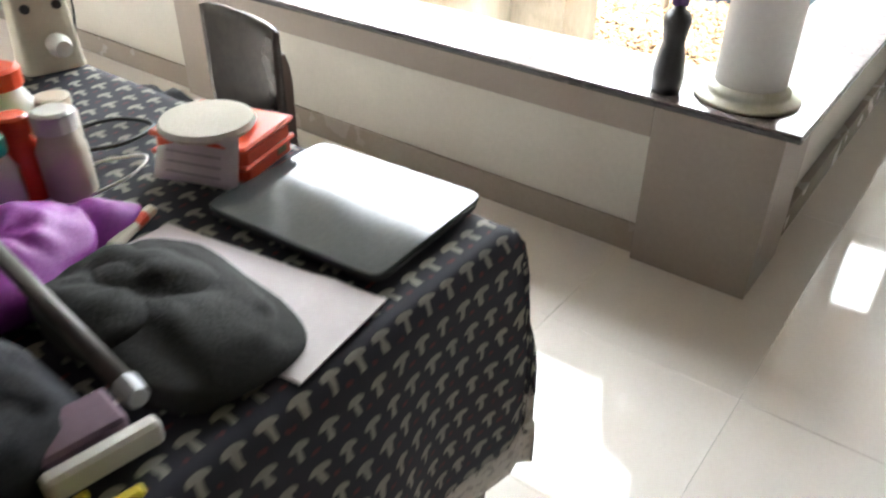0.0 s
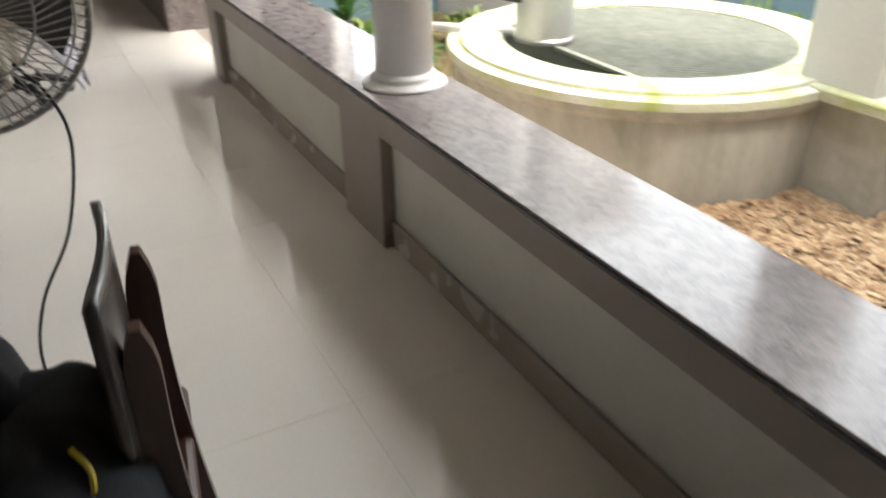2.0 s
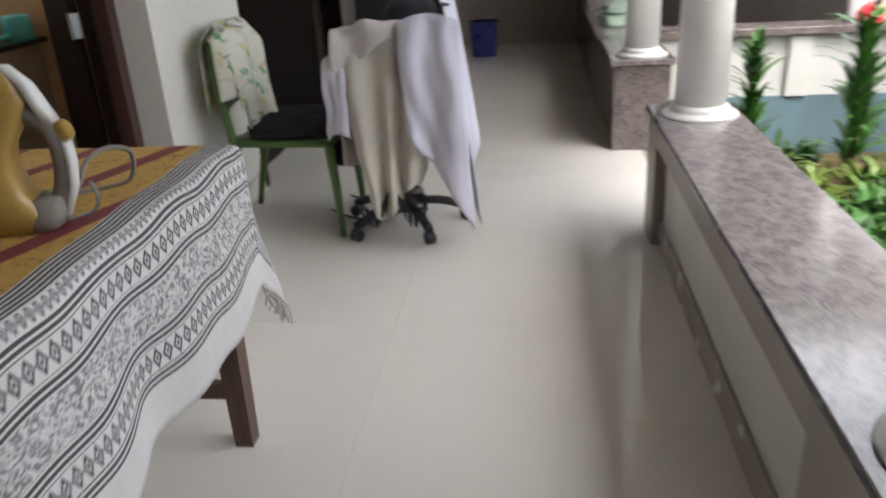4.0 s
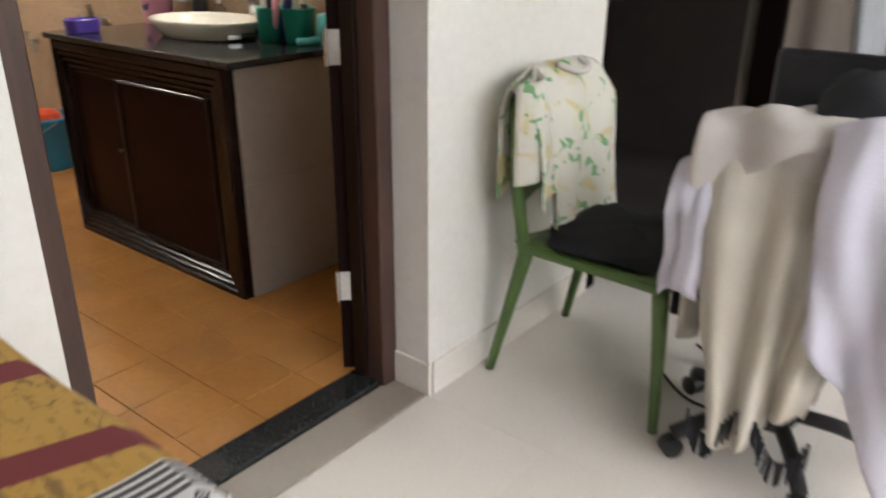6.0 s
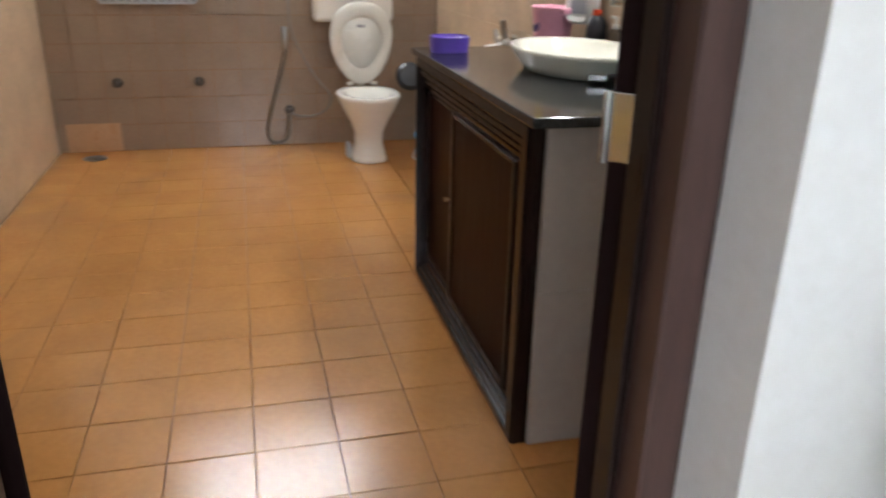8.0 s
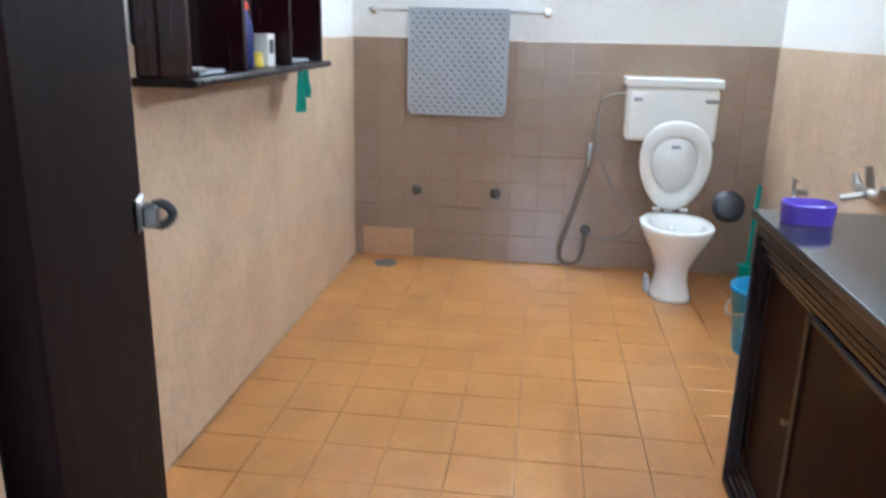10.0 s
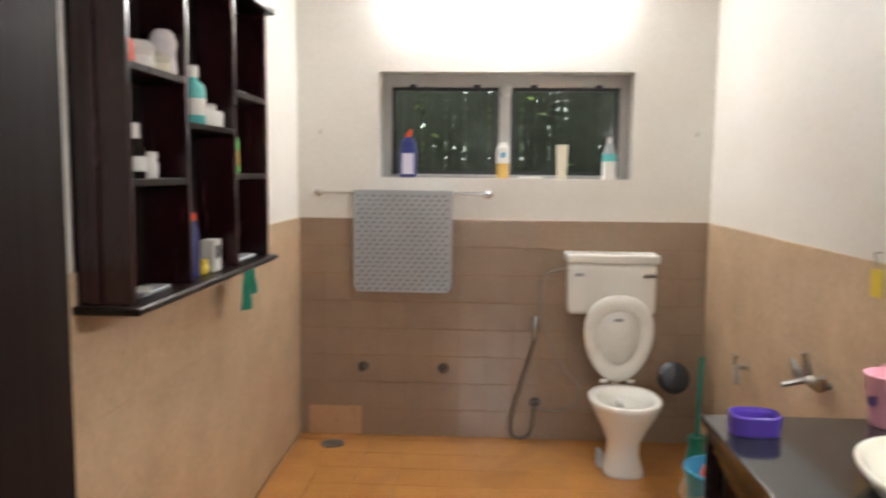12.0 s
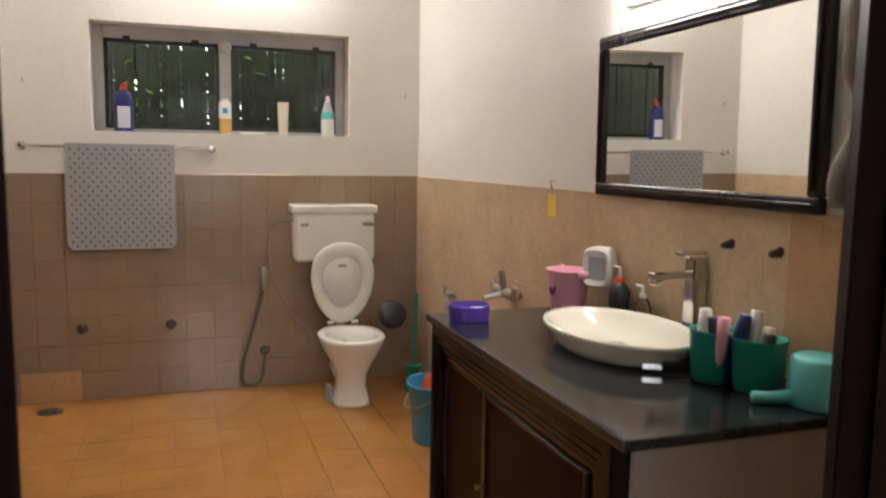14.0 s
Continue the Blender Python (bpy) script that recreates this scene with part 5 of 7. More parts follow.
part("window", box(-0.03, 0.03, -0.049, -0.046, 0.015, 0.085, 0.002), M_GREYPL, soap)


def pump(x, y, h, r, body, head, label):
    b = thing("pump_bottle", x, y, TOPZ, label, "bottle")
    part("body", lathe([(r, 0), (r, h * 0.55), (r * 0.7, h * 0.68), (r * 0.4, h * 0.74)], 18), body, b, smooth=True)
    part("collar", lathe([(r * 0.45, h * 0.74), (r * 0.45, h * 0.84)], 14), head, b)
    part("stem", tube([(0, 0, h * 0.84), (0, 0, h), (-0.035, 0, h)], 0.005, 8), M_WHITEPL, b)


pump(-3.64, 2.59, 0.175, 0.034, M_BLACKPL, M_REDPL, "dark hand wash bottle with a white pump")
pump(-3.53, 2.605, 0.13, 0.026, M_GLASS, M_WHITEPL, "small clear bottle with a white pump")
for x, z in ((-5.33, 0.63), (-3.18, 1.148), (-3.005, 1.146)):
    big = z < 1.0
    tp = thing("wall_tap" if big else "wall_peg", x, BR, z, "old chrome bib tap on the tiled wall" if big else "short dark steel peg on the tiles", "tap" if big else "peg", "bath taps" if big else "wall pegs")
    if big:
        part("flange", moved(lathe([(0.028, 0), (0.026, 0.008), (0.012, 0.012), (0.012, 0.07), (0.0, 0.07)], 14), pose(0, 0, 0, 90, 0, 0)), M_STEEL, tp)
    else:
        part("pin", moved(lathe([(0.019, 0), (0.018, 0.006), (0.012, 0.010), (0.009, 0.034), (0.006, 0.040), (0.0, 0.041)], 14), pose(0, 0, 0, 96, 0, 0)), M_VALVE, tp, smooth=True)
    if big:
        part("spout", tube(smooth_path([(0, -0.06, 0), (0.07, -0.085, 0.004), (0.15, -0.105, 0.0), (0.165, -0.108, -0.04)]), 0.013, 10), M_STEEL, tp, smooth=True)
        part("handle", box(-0.035, 0.035, -0.075, -0.06, 0.05, 0.06, 0.003), M_STEEL, tp)
        part("spindle", tube([(0, -0.067, 0.0), (0, -0.067, 0.052)], 0.008, 8), M_STEEL, tp)
mixer = thing("mixer_tap", -4.57, BR, 0.78, "chrome wall mixer with lever handles", "tap")
part("body", tube([(-0.09, -0.05, 0), (0.09, -0.05, 0)], 0.022, 12), M_STEEL, mixer, smooth=True)
for s in (-1, 1):
    part("arm", tube([(0.08 * s, 0, 0), (0.08 * s, -0.06, 0)], 0.014, 10), M_STEEL, mixer)
    part("handle", tube([(0.10 * s, -0.05, 0), (0.13 * s, -0.06, 0.045)], [0.020, 0.012], 10), M_STEEL, mixer)
part("diverter", tube([(0, -0.05, 0), (0.0, -0.07, 0.10)], [0.018, 0.013], 10), M_STEEL, mixer)
part("spout", tube([(0, -0.05, 0), (0, -0.15, -0.02)], 0.012, 10), M_STEEL, mixer)
tagy = thing("sachet", -4.222, BR, 1.14, "yellow sachet hanging from a wall hook", "sachet")
part("packet", box(-0.034, 0.034, -0.012, -0.004, 0.0, 0.088, 0.002), M_YELLOWPL, tagy)
part("hook", tube([(0, 0, 0.14), (0, -0.02, 0.14), (0, -0.012, 0.10)], 0.003, 6), M_STEEL, tagy)
caddy = thing("toothbrush_caddy", -2.945, 2.475, TOPZ, "teal plastic caddy full of brushes and tubes", "caddy", rz=20)
for s in (-1, 1):
    part("cup", moved(loft([oval(0, 0, z, rx, ry, 24, 3) for z, rx, ry in ((0, 0.043, 0.046), (0.004, 0.047, 0.050), (0.118, 0.055, 0.056), (0.124, 0.058, 0.059), (0.118, 0.053, 0.053), (0.01, 0.043, 0.043))]), pose(0.055 * s, 0, 0)), M_TEAL, caddy, "teal cup", True)
part("bridge", box(-0.03, 0.03, -0.02, 0.02, 0.07, 0.118, 0.004), M_TEAL, caddy)
random.seed(3)
for k, (m, h) in enumerate(((M_WHITEPL, 0.20), (M_BLACKPL, 0.18), (M_PINK, 0.19), (M_NAVYPL, 0.20), (M_WHITEPL, 0.16), (M_WHITEPL, 0.21), (M_CREAMPL, 0.17), (M_BLACKPL, 0.16))):
    h *= 0.86
    x, y = -0.072 + 0.020 * k, random.uniform(-0.03, 0.03)
    dx, dy = random.uniform(-0.03, 0.03), random.uniform(-0.035, 0.035)
    br = part("toothbrush" if k % 2 else "tube", tube([(x, y, 0.012), (x + dx, y + dy, h - 0.05), (x + dx * 1.3, y + dy * 1.3, h)], [0.010, 0.013, 0.015] if k % 3 else [0.016, 0.019, 0.014], 10), m, caddy, smooth=True)
comb = thing("razor", -3.08, 2.37, TOPZ, "black razor with a chrome head on the worktop", "razor")
part("handle", moved(tube([(0, 0, 0.02), (0.10, 0.02, 0.018)], 0.009, 8), pose(0, 0, 0, 0, 0, 60)), M_BLACKPL, comb)
part("head", moved(box(-0.05, 0.0, -0.013, 0.013, 0.008, 0.026, 0.003), pose(0, 0, 0, 0, 0, 60)), M_CHROME, comb)
mug2 = thing("mug", -2.775, 2.55, TOPZ, "aqua plastic mug upside down on the worktop", "mug")
part("body", lathe([(0.064, 0.0), (0.066, 0.006), (0.058, 0.10), (0.050, 0.106), (0.0, 0.107)], 28), M_AQUA, mug2, smooth=True)
part("handle", tube([(-0.015, -0.06, 0.018), (-0.025, -0.10, 0.016), (-0.035, -0.14, 0.018)], [0.016, 0.013, 0.014], 10), M_AQUA, mug2, smooth=True)
robe = thing("hanging_cloth", -2.365, 2.19, 1.60, "crumpled grey cloth hanging from the open door leaf", "cloth")
def robe_f(u, v):
    a = u * 6.28
    r = 0.018 + 0.014 * math.sin(v * 9) + 0.012 * wob(u * 3, v * 5, 2)
    return (r * math.cos(a) * 0.8, -0.02 + 0.012 * math.sin(v * 12) + r * math.sin(a), -v * 0.30)
part("cloth", sheet(robe_f, 18, 26, 0.004), M_GREYCLOTH2, robe, smooth=True)

# ---- verandah: table with the navy cloth ----
T1 = (-1.98, -1.10, -2.01, -0.88, 0.742)   # x0, x1, y0, y1, top
table = thing("table", -1.54, -1.45, 0.0, "dark wooden table under a navy cloth", "table")
part("tabletop", box(-0.43, 0.43, -0.555, 0.555, 0.705, 0.738, 0.004), M_BEAMWOOD, table)
for sx in (-1, 1):
    for sy in (-1, 1):
        part("leg", box(sx * 0.40 - 0.03, sx * 0.40 + 0.03, sy * 0.52 - 0.03, sy * 0.52 + 0.03, 0.0, 0.705, 0.004), M_BEAMWOOD, table)


def draped(x0, x1, y0, y1, z, drops, n, folds=0.02, freq=9.0, skew=0.0):
    """A cloth over a table: drops (x0, x1, y0, y1 sides) in metres; returns the surface and uv functions over the unit square."""
    dx0, dx1, dy0, dy1 = drops
    U0, U1, V0, V1 = x0 - dx0, x1 + dx1, y0 - dy0, y1 + dy1

    def f(u, v):
        x, y = U0 + (U1 - U0) * u, V0 + (V1 - V0) * v
        ox, oy = max(x0 - x, x - x1, 0.0), max(y0 - y, y - y1, 0.0)
        over = math.hypot(ox, oy) if ox and oy else max(ox, oy)
        cx, cy = min(max(x, x0), x1), min(max(y, y0), y1)
        if not over:
            return (x, y, z + 0.003 * wob(x, y, 0, s=6))
        along = y if ox >= oy else x
        out = min(over, 0.03) * 0.5 + folds * min(1.0, over / 0.25) * (1 + math.sin(along * freq * 2 + 1.3 * wob(along, over, 2, s=3)))
        if ox and oy:
            out += 0.06 * min(ox, oy)
        dirx, diry = (math.copysign(1, x - cx) if ox else 0.0), (math.copysign(1, y - cy) if oy else 0.0)
        k = 1 / max(1.0, math.hypot(dirx, diry))
        drop = min(over, max(ox, oy) * 1.04)
        return (cx + dirx * k * out, cy + diry * k * out, z - max(0.0, drop - 0.012) - 0.002)

    return f, (lambda u, v: (U0 + (U1 - U0) * u, V0 + (V1 - V0) * v))


f, g = draped(*T1, (0.3, 0.33, 0.42, 0.25), 1, 0.014, 8.0)
cloth1 = thing("tablecloth", 0, 0, 0, "navy tablecloth printed with small pale motifs and a white hem", "tablecloth")
part("cloth", sheet(f, 60, 70, 0.003, g), M_MOTIF, cloth1, smooth=True)
f2, g2 = draped(*T1, (0.37, 0.40, 0.49, 0.32), 1, 0.014, 8.0)


def hem(lo, hi, edge):
    U = (T1[0] - 0.37, T1[1] + 0.40)
    W = (T1[2] - 0.49, T1[3] + 0.32)
    if edge == "y":
        return lambda u, v: f2(u, (0.075 * v) / (W[1] - W[0]))
    return lambda u, v: f2(1 - (0.075 * v) / (U[1] - U[0]), u)


part("hem", sheet(hem(0, 0, "y"), 60, 4, 0.003), M_HEM, cloth1, "white printed hem", True)
part("hem", sheet(hem(0, 0, "x"), 60, 4, 0.003), M_HEM, cloth1, "", True)
TZ = T1[4] + 0.004

laptop = thing("laptop", -1.213, -1.795, TZ, "closed slate-grey laptop with a dusty glossy lid", "laptop", rz=3)
part("base", loft([oval(0, 0, z, rx, ry, 64, 14) for z, rx, ry in ((0.001, 0.120, 0.150), (0.004, 0.126, 0.156), (0.011, 0.126, 0.156))]), M_BLACKPL, laptop)
part("lid", loft([oval(0, 0, z, rx, ry, 64, 14) for z, rx, ry in ((0.0115, 0.127, 0.157), (0.015, 0.1285, 0.1585), (0.0185, 0.128, 0.158), (0.0195, 0.126, 0.156))]), M_LAPTOP, laptop, "dusty slate lid")
paper = thing("newspaper", -1.452, -1.812, TZ, "folded pale paper under the bag", "paper", rz=8)
def paper_f(u, v):
    return ((u - 0.5) * 0.17, (v - 0.5) * 0.37, 0.004 + 0.005 * math.sin(u * 5) * v + 0.004 * math.exp(-((v - 0.22) * 18) ** 2))
part("page", sheet(paper_f, 12, 24, 0.003), M_PAPER, paper)
bag = thing("cloth_bag", -1.525, -1.81, TZ + 0.004, "charcoal cloth bag slumped on the table", "bag", rz=-6)
def blob(rx, ry, h, seed, n=20, m=12, p=2.6, crease=1.0):
    """A slumped heap of cloth with creases."""
    n, m, rings = max(n, 40), max(m, 16), []
    for j in range(m):
        t = j / (m - 1)
        s = max(0.03, (1 - t ** 2.6) ** 0.5)
        ring = []
        for q in oval(0, 0, 0, rx * s, ry * s, n, p):
            w = 1 + 0.16 * wob(q[0] * 7, q[1] * 7, seed + t * 2) + 0.05 * crease * wob(q[0] * 25, q[1] * 25, seed + t * 3)
            ridge = abs(wob(q[0] * 9 + q[1] * 4, q[1] * 6, seed + 5)) + 0.5 * abs(wob(q[0] * 20, q[1] * 22, seed + 7))
            ring.append((q[0] * w, q[1] * w, max(0.0, h * t + t * crease * 0.035 * (ridge - 0.25))))
        rings.append(ring)
    return loft(rings)
part("body", blob(0.10, 0.165, 0.042, 1.0, 56, 24, 3.6, 0.7), M_GREYCLOTH, bag, smooth=True)
part("flap", moved(blob(0.095, 0.10, 0.03, 4.0, 44, 18, 3.0, 0.8), pose(-0.03, 0.05, 0.016)), M_GREYCLOTH, bag, smooth=True)
purple = thing("scarf", -1.60, -1.585, TZ + 0.004, "crumpled purple silk scarf on the table", "scarf", rz=20)
part("cloth", blob(0.13, 0.085, 0.08, 9.0, 56, 22, 2.0, 1.8), M_PURPLECLOTH, purple, smooth=True)
part("end", moved(blob(0.09, 0.05, 0.04, 12.0, 24, 10, 2.0), pose(0.10, -0.02, 0.0, 0, 0, -20)), M_PURPLECLOTH, purple, smooth=True)
dark = thing("handbag", -1.775, -1.79, TZ + 0.004, "dark bag with a loose strap on the table", "bag")
part("body", blob(0.11, 0.15, 0.06, 20.0, 48, 20, 2.4, 1.4), M_BLACKCLOTH, dark, smooth=True)
stick = thing("umbrella", -1.645, -1.80, TZ + 0.075, "closed grey umbrella lying across the bags", "umbrella", rz=-96)
part("shaft", tube([(-0.16, 0, 0.02), (0.14, 0, 0.0)], 0.011, 8), M_FANBLADE, stick, smooth=True)
part("tip", tube([(0.14, 0, 0.0), (0.165, 0, 0.0)], [0.014, 0.011], 8), M_GREYPL, stick)
for x, y, mt, sz, lab, turn in ((-1.715, -1.90, M_MAUVE, (0.055, 0.03, 0.035), "mauve cosmetics box among the clutter on the table", -8), (-1.70, -1.945, M_WHITEPL, (0.055, 0.010, 0.030), "slim white carton among the clutter on the table", -8),
                       (-1.80, -1.955, M_YELLOWPL, (0.07, 0.005, 0.008), "yellow pencil on the navy cloth", -4), (-1.755, -1.985, M_YELLOWPL, (0.06, 0.007, 0.010), "yellow ruler on the navy cloth", -10), (-1.775, -2.0, M_GREENPL, (0.03, 0.016, 0.018), "green eraser on the navy cloth", 40)):
    o = thing("small_packet", x, y, TZ + 0.002, lab, "packet", rz=turn)
    part("box", box(-sz[0], sz[0], -sz[1], sz[1], 0, sz[2], min(0.004, sz[1] * 0.4)), mt, o)
redbox = thing("sewing_box", -1.212, -1.53, TZ, "orange-red plastic box with a woven lid", "box", rz=15)
part("body", box(-0.065, 0.065, -0.085, 0.085, 0.0, 0.060, 0.008), M_REDPL, redbox)
part("rim", box(-0.07, 0.07, -0.09, 0.09, 0.026, 0.034, 0.003), M_REDPL, redbox)
part("rim", box(-0.07, 0.07, -0.09, 0.09, 0.056, 0.066, 0.004), M_REDPL, redbox)
part("clip", box(0.064, 0.071, -0.06, -0.03, 0.036, 0.050, 0.002), M_GREENPL, redbox, "green clip")
part("slot", box(0.02, 0.045, -0.0865, -0.0845, 0.015, 0.035), M_BRASS, redbox)
lidw = thing("basket_lid", -1.235, -1.525, TZ + 0.067, "cream woven disc on the red box", "lid")
part("disc", lathe([(0.072, 0.0), (0.076, 0.006), (0.072, 0.014), (0.0, 0.016)], 28), M_CREAMCLOTH, lidw)
card = thing("paper_card", -1.300, -1.56, TZ, "folded white printed card leaning on the red box", "card", rz=-72)
def card_panel(x0, x1, z0, z1, lean):
    return sheet(lambda u, v: (x0 + (x1 - x0) * u, lean * v + 0.006 * math.sin(u * 3.1), (z0 + (z1 - z0) * u) * v), 8, 6, 0.0015)
part("face", card_panel(-0.075, 0.075, 0.045, 0.085, 0.022), M_PAPER, card, "printed front face", True)
for k in range(3):
    part("print_line", box(-0.045, 0.05, -0.004 + 0.0045 * k, -0.0025 + 0.0045 * k, 0.020 + 0.015 * k, 0.023 + 0.015 * k), M_INK, card)
pen2 = thing("marker", -1.43, -1.60, TZ, "white marker with a red cap on the table", "pen", rz=25)
part("barrel", tube([(-0.06, 0, 0.009), (0.04, 0, 0.009)], 0.009, 10), M_CREAMPL, pen2)
part("cap", tube([(-0.005, 0, 0.0095), (0.02, 0, 0.0095)], 0.0098, 10), M_REDPL, pen2)
for x, y, h, r, body, cap, lab in ((-1.425, -1.435, 0.135, 0.036, M_CREAMPL, M_WHITEPL, "white plastic jar on the navy cloth"), (-1.465, -1.395, 0.13, 0.027, M_REDPL, M_REDPL, "red bottle on the navy cloth"), (-1.485, -1.325, 0.11, 0.038, M_GREENPL, M_GREENPL, "bright green cup on the navy cloth"), (-1.52, -1.41, 0.12, 0.036, M_WHITEPL, M_TEAL, "white jar with a teal lid on the navy cloth"), (-1.335, -1.25, 0.08, 0.035, M_CREAMPL, M_CREAMPL, "cream tub on the navy cloth"), (-1.40, -1.22, 0.14, 0.048, M_WHITEPL, M_REDPL, "white and red carton bottle on the navy cloth")):
    b = bottle(x, y, TZ, r, h, body, cap, lab, 0.75, 0.22)
leadc = thing("cable", -1.27, -1.30, TZ + 0.004, "black charger cable coiled on the navy cloth", "cable")
part("wire", tube(smooth_path([(-0.12, 0.0, 0.0), (-0.04, 0.05, 0.004), (0.04, 0.04, 0.0), (0.06, -0.03, 0.0), (-0.02, -0.06, 0.004), (-0.08, -0.02, 0.0)]), 0.004, 6), M_CABLE, leadc, smooth=True)
wirew = thing("cable", -1.36, -1.42, TZ + 0.004, "white cable lying on the navy cloth", "cable")
part("wire", tube(smooth_path([(-0.08, 0.02, 0.0), (0.0, 0.04, 0.0), (0.07, 0.0, 0.0), (0.02, -0.04, 0.0), (-0.06, -0.05, 0.0)]), 0.0025, 6), M_WHITEPL, wirew, smooth=True)
adapter = thing("power_adapter", -1.33, -1.22, TZ, "cream power adapter on the navy cloth", "adapter")
part("body", box(-0.035, 0.035, -0.025, 0.025, 0, 0.035, 0.006), M_CREAMPL, adapter)

appl = thing("sewing_machine", -1.155, -0.905, TZ, "cream plastic machine body at the end of the table", "machine", rz=-12)
part("body", loft([oval(0, 0, z, rx, ry, 20, 6) for z, rx, ry in ((0.0, 0.062, 0.045), (0.02, 0.060, 0.042), (0.26, 0.046, 0.034), (0.275, 0.040, 0.03))]), M_CREAMPL, appl, smooth=False)
for k in (-1, 1):
    part("screw", moved(lathe([(0.010, 0), (0.009, 0.004), (0.0, 0.005)], 10), pose(0.03 * k, -0.0375, 0.13, 88, 0, 0)), M_BLACKPL, appl)
part("knob", moved(lathe([(0.022, 0), (0.024, 0.02), (0.016, 0.05), (0.0, 0.052)], 14), pose(0.01, -0.041, 0.055, 88, 0, 0)), M_WHITEPL, appl, "white knob")

# wooden side chair with a curved veneer back and a bag on the seat
CHX, CHY = -0.925, -1.20
chair = thing("chair", CHX, CHY, 0.0, "dark wooden side chair with a curved veneer back", "chair", rz=-8)
def plate(u, v):
    a = (u - 0.5)
    rr = 1 - 0.025 * (abs(a) * 2) ** 8
    w = 0.30 - 0.20 * max(0.0, 0.38 - v) / 0.38
    return (0.056 - 0.004 * (1 - v) - 0.014 * (a * 2) ** 2, 0.015 + a * w * 0.95, 0.50 + v * 0.345 * rr)
part("backrest", sheet(plate, 18, 14, 0.013), M_BROWNCHAIR, chair, "dark curved veneer backrest", True)
def post_board(y, dx):
    """Flat back post with a rounded top that sweeps out into the rear leg."""
    mid = smooth_path([(0.135, 0, 0.0), (0.112, 0, 0.22), (0.094, 0, 0.42), (0.086, 0, 0.60), (0.092, 0, 0.775)], 6)
    half = [0.014 + 0.008 * min(1.0, i / 8) for i in range(len(mid) - 3)] + [0.021, 0.016, 0.006]
    return loft([[(p[0] + dx + e * h, y + d * 0.012, p[2]) for e, d in ((-1, -1), (1, -1), (1, 1), (-1, 1))] for p, h in zip(mid, half)])


part("back_post", post_board(-0.075, -0.022), M_CHAIRWOOD, chair, "flat reddish-brown back post")
part("back_post", post_board(0.115, -0.018), M_CHAIRWOOD, chair)
part("back_rail", box(0.056, 0.072, -0.06, 0.10, 0.50, 0.56, 0.006), M_CHAIRWOOD, chair)
part("front_leg", tube([(-0.30, -0.18, 0.0), (-0.29, -0.18, 0.42)], [0.016, 0.021], 8), M_CHAIRWOOD, chair)
part("front_leg", tube([(-0.30, 0.18, 0.0), (-0.29, 0.18, 0.42)], [0.016, 0.021], 8), M_CHAIRWOOD, chair)
part("seat", box(-0.33, 0.095, -0.16, 0.24, 0.42, 0.445, 0.012, seg=2), M_CHAIRWOOD, chair)
part("seat_rail", box(-0.27, 0.06, -0.19, -0.17, 0.36, 0.42), M_CHAIRWOOD, chair)
part("seat_rail", box(-0.27, 0.06, 0.17, 0.19, 0.36, 0.42), M_CHAIRWOOD, chair)
part("stretcher", box(-0.27, 0.07, -0.185, -0.165, 0.18, 0.21), M_CHAIRWOOD, chair)
sack = thing("school_bag", CHX - 0.10, CHY - 0.02, 0.446, "black cloth bag with lime piping heaped on the chair", "bag")
part("body", moved(blob(0.165, 0.20, 0.22, 31.0, 44, 20, 2.8, 1.4), pose(0.0, 0.0, 0.0)), M_BLACKCLOTH, sack, smooth=True)
part("pouch", moved(blob(0.09, 0.12, 0.15, 37.0, 34, 16, 2.6, 1.6), pose(-0.06, 0.08, 0.13)), M_BLACKCLOTH, sack, smooth=True)
part("piping", tube(smooth_path([(-0.10, -0.03, 0.215), (-0.06, -0.05, 0.212), (-0.02, -0.04, 0.222)]), 0.004, 6), M_YELLOWPL, sack, "lime piping")
part("piping", tube(smooth_path([(0.06, -0.10, 0.215), (0.075, -0.12, 0.19), (0.07, -0.14, 0.16)]), 0.004, 6), M_YELLOWPL, sack)

# pedestal fan
FX, FY, FZ = -1.03, -0.48, 1.0
fan = thing("pedestal_fan", FX, FY, 0.0, "old pedestal fan with a wire guard, pole bent out of view", "fan")
# Foot and bent pole set aside so that the camera doesn't see them.
part("foot", lathe([(0.17, 0.0), (0.17, 0.012), (0.15, 0.03), (0.03, 0.045)], 28, -0.27, -0.07), M_FANBLADE, fan)
part("pole", tube(smooth_path([(-0.27, -0.07, 0.03), (-0.27, -0.07, 0.5), (-0.27, -0.07, 0.88), (-0.22, -0.02, 0.96), (-0.08, 0.06, 0.99), (0.015, 0.10, 1.0)]), 0.013, 12), M_STEEL, fan)
hm = pose(0.03, -0.02, FZ, 90, 0, 8)
part("motor", moved(lathe([(0.03, -0.16), (0.07, -0.15), (0.075, -0.08), (0.06, -0.03), (0.02, -0.02)], 20), hm), M_FANBLADE, fan, smooth=True)
for k in range(3):
    def blade(u, v, k=k):
        a = radians(120 * k) + (v - 0.5) * (0.5 + 0.7 * u)
        r = 0.04 + 0.155 * u
        return (r * math.cos(a), r * math.sin(a), 0.01 + 0.045 * (v - 0.5))
    part("blade", moved(sheet(blade, 6, 6, 0.003), hm), M_FANBLADE, fan)
guard = part("guard_rim", moved(tube([(0.225 * math.cos(a), 0.225 * math.sin(a), 0.0) for a in [2 * math.pi * i / 48 for i in range(49)]], 0.007, 8, cap=False), hm), M_FANWIRE, fan, "wire guard rim", True)
bm = bmesh.new()
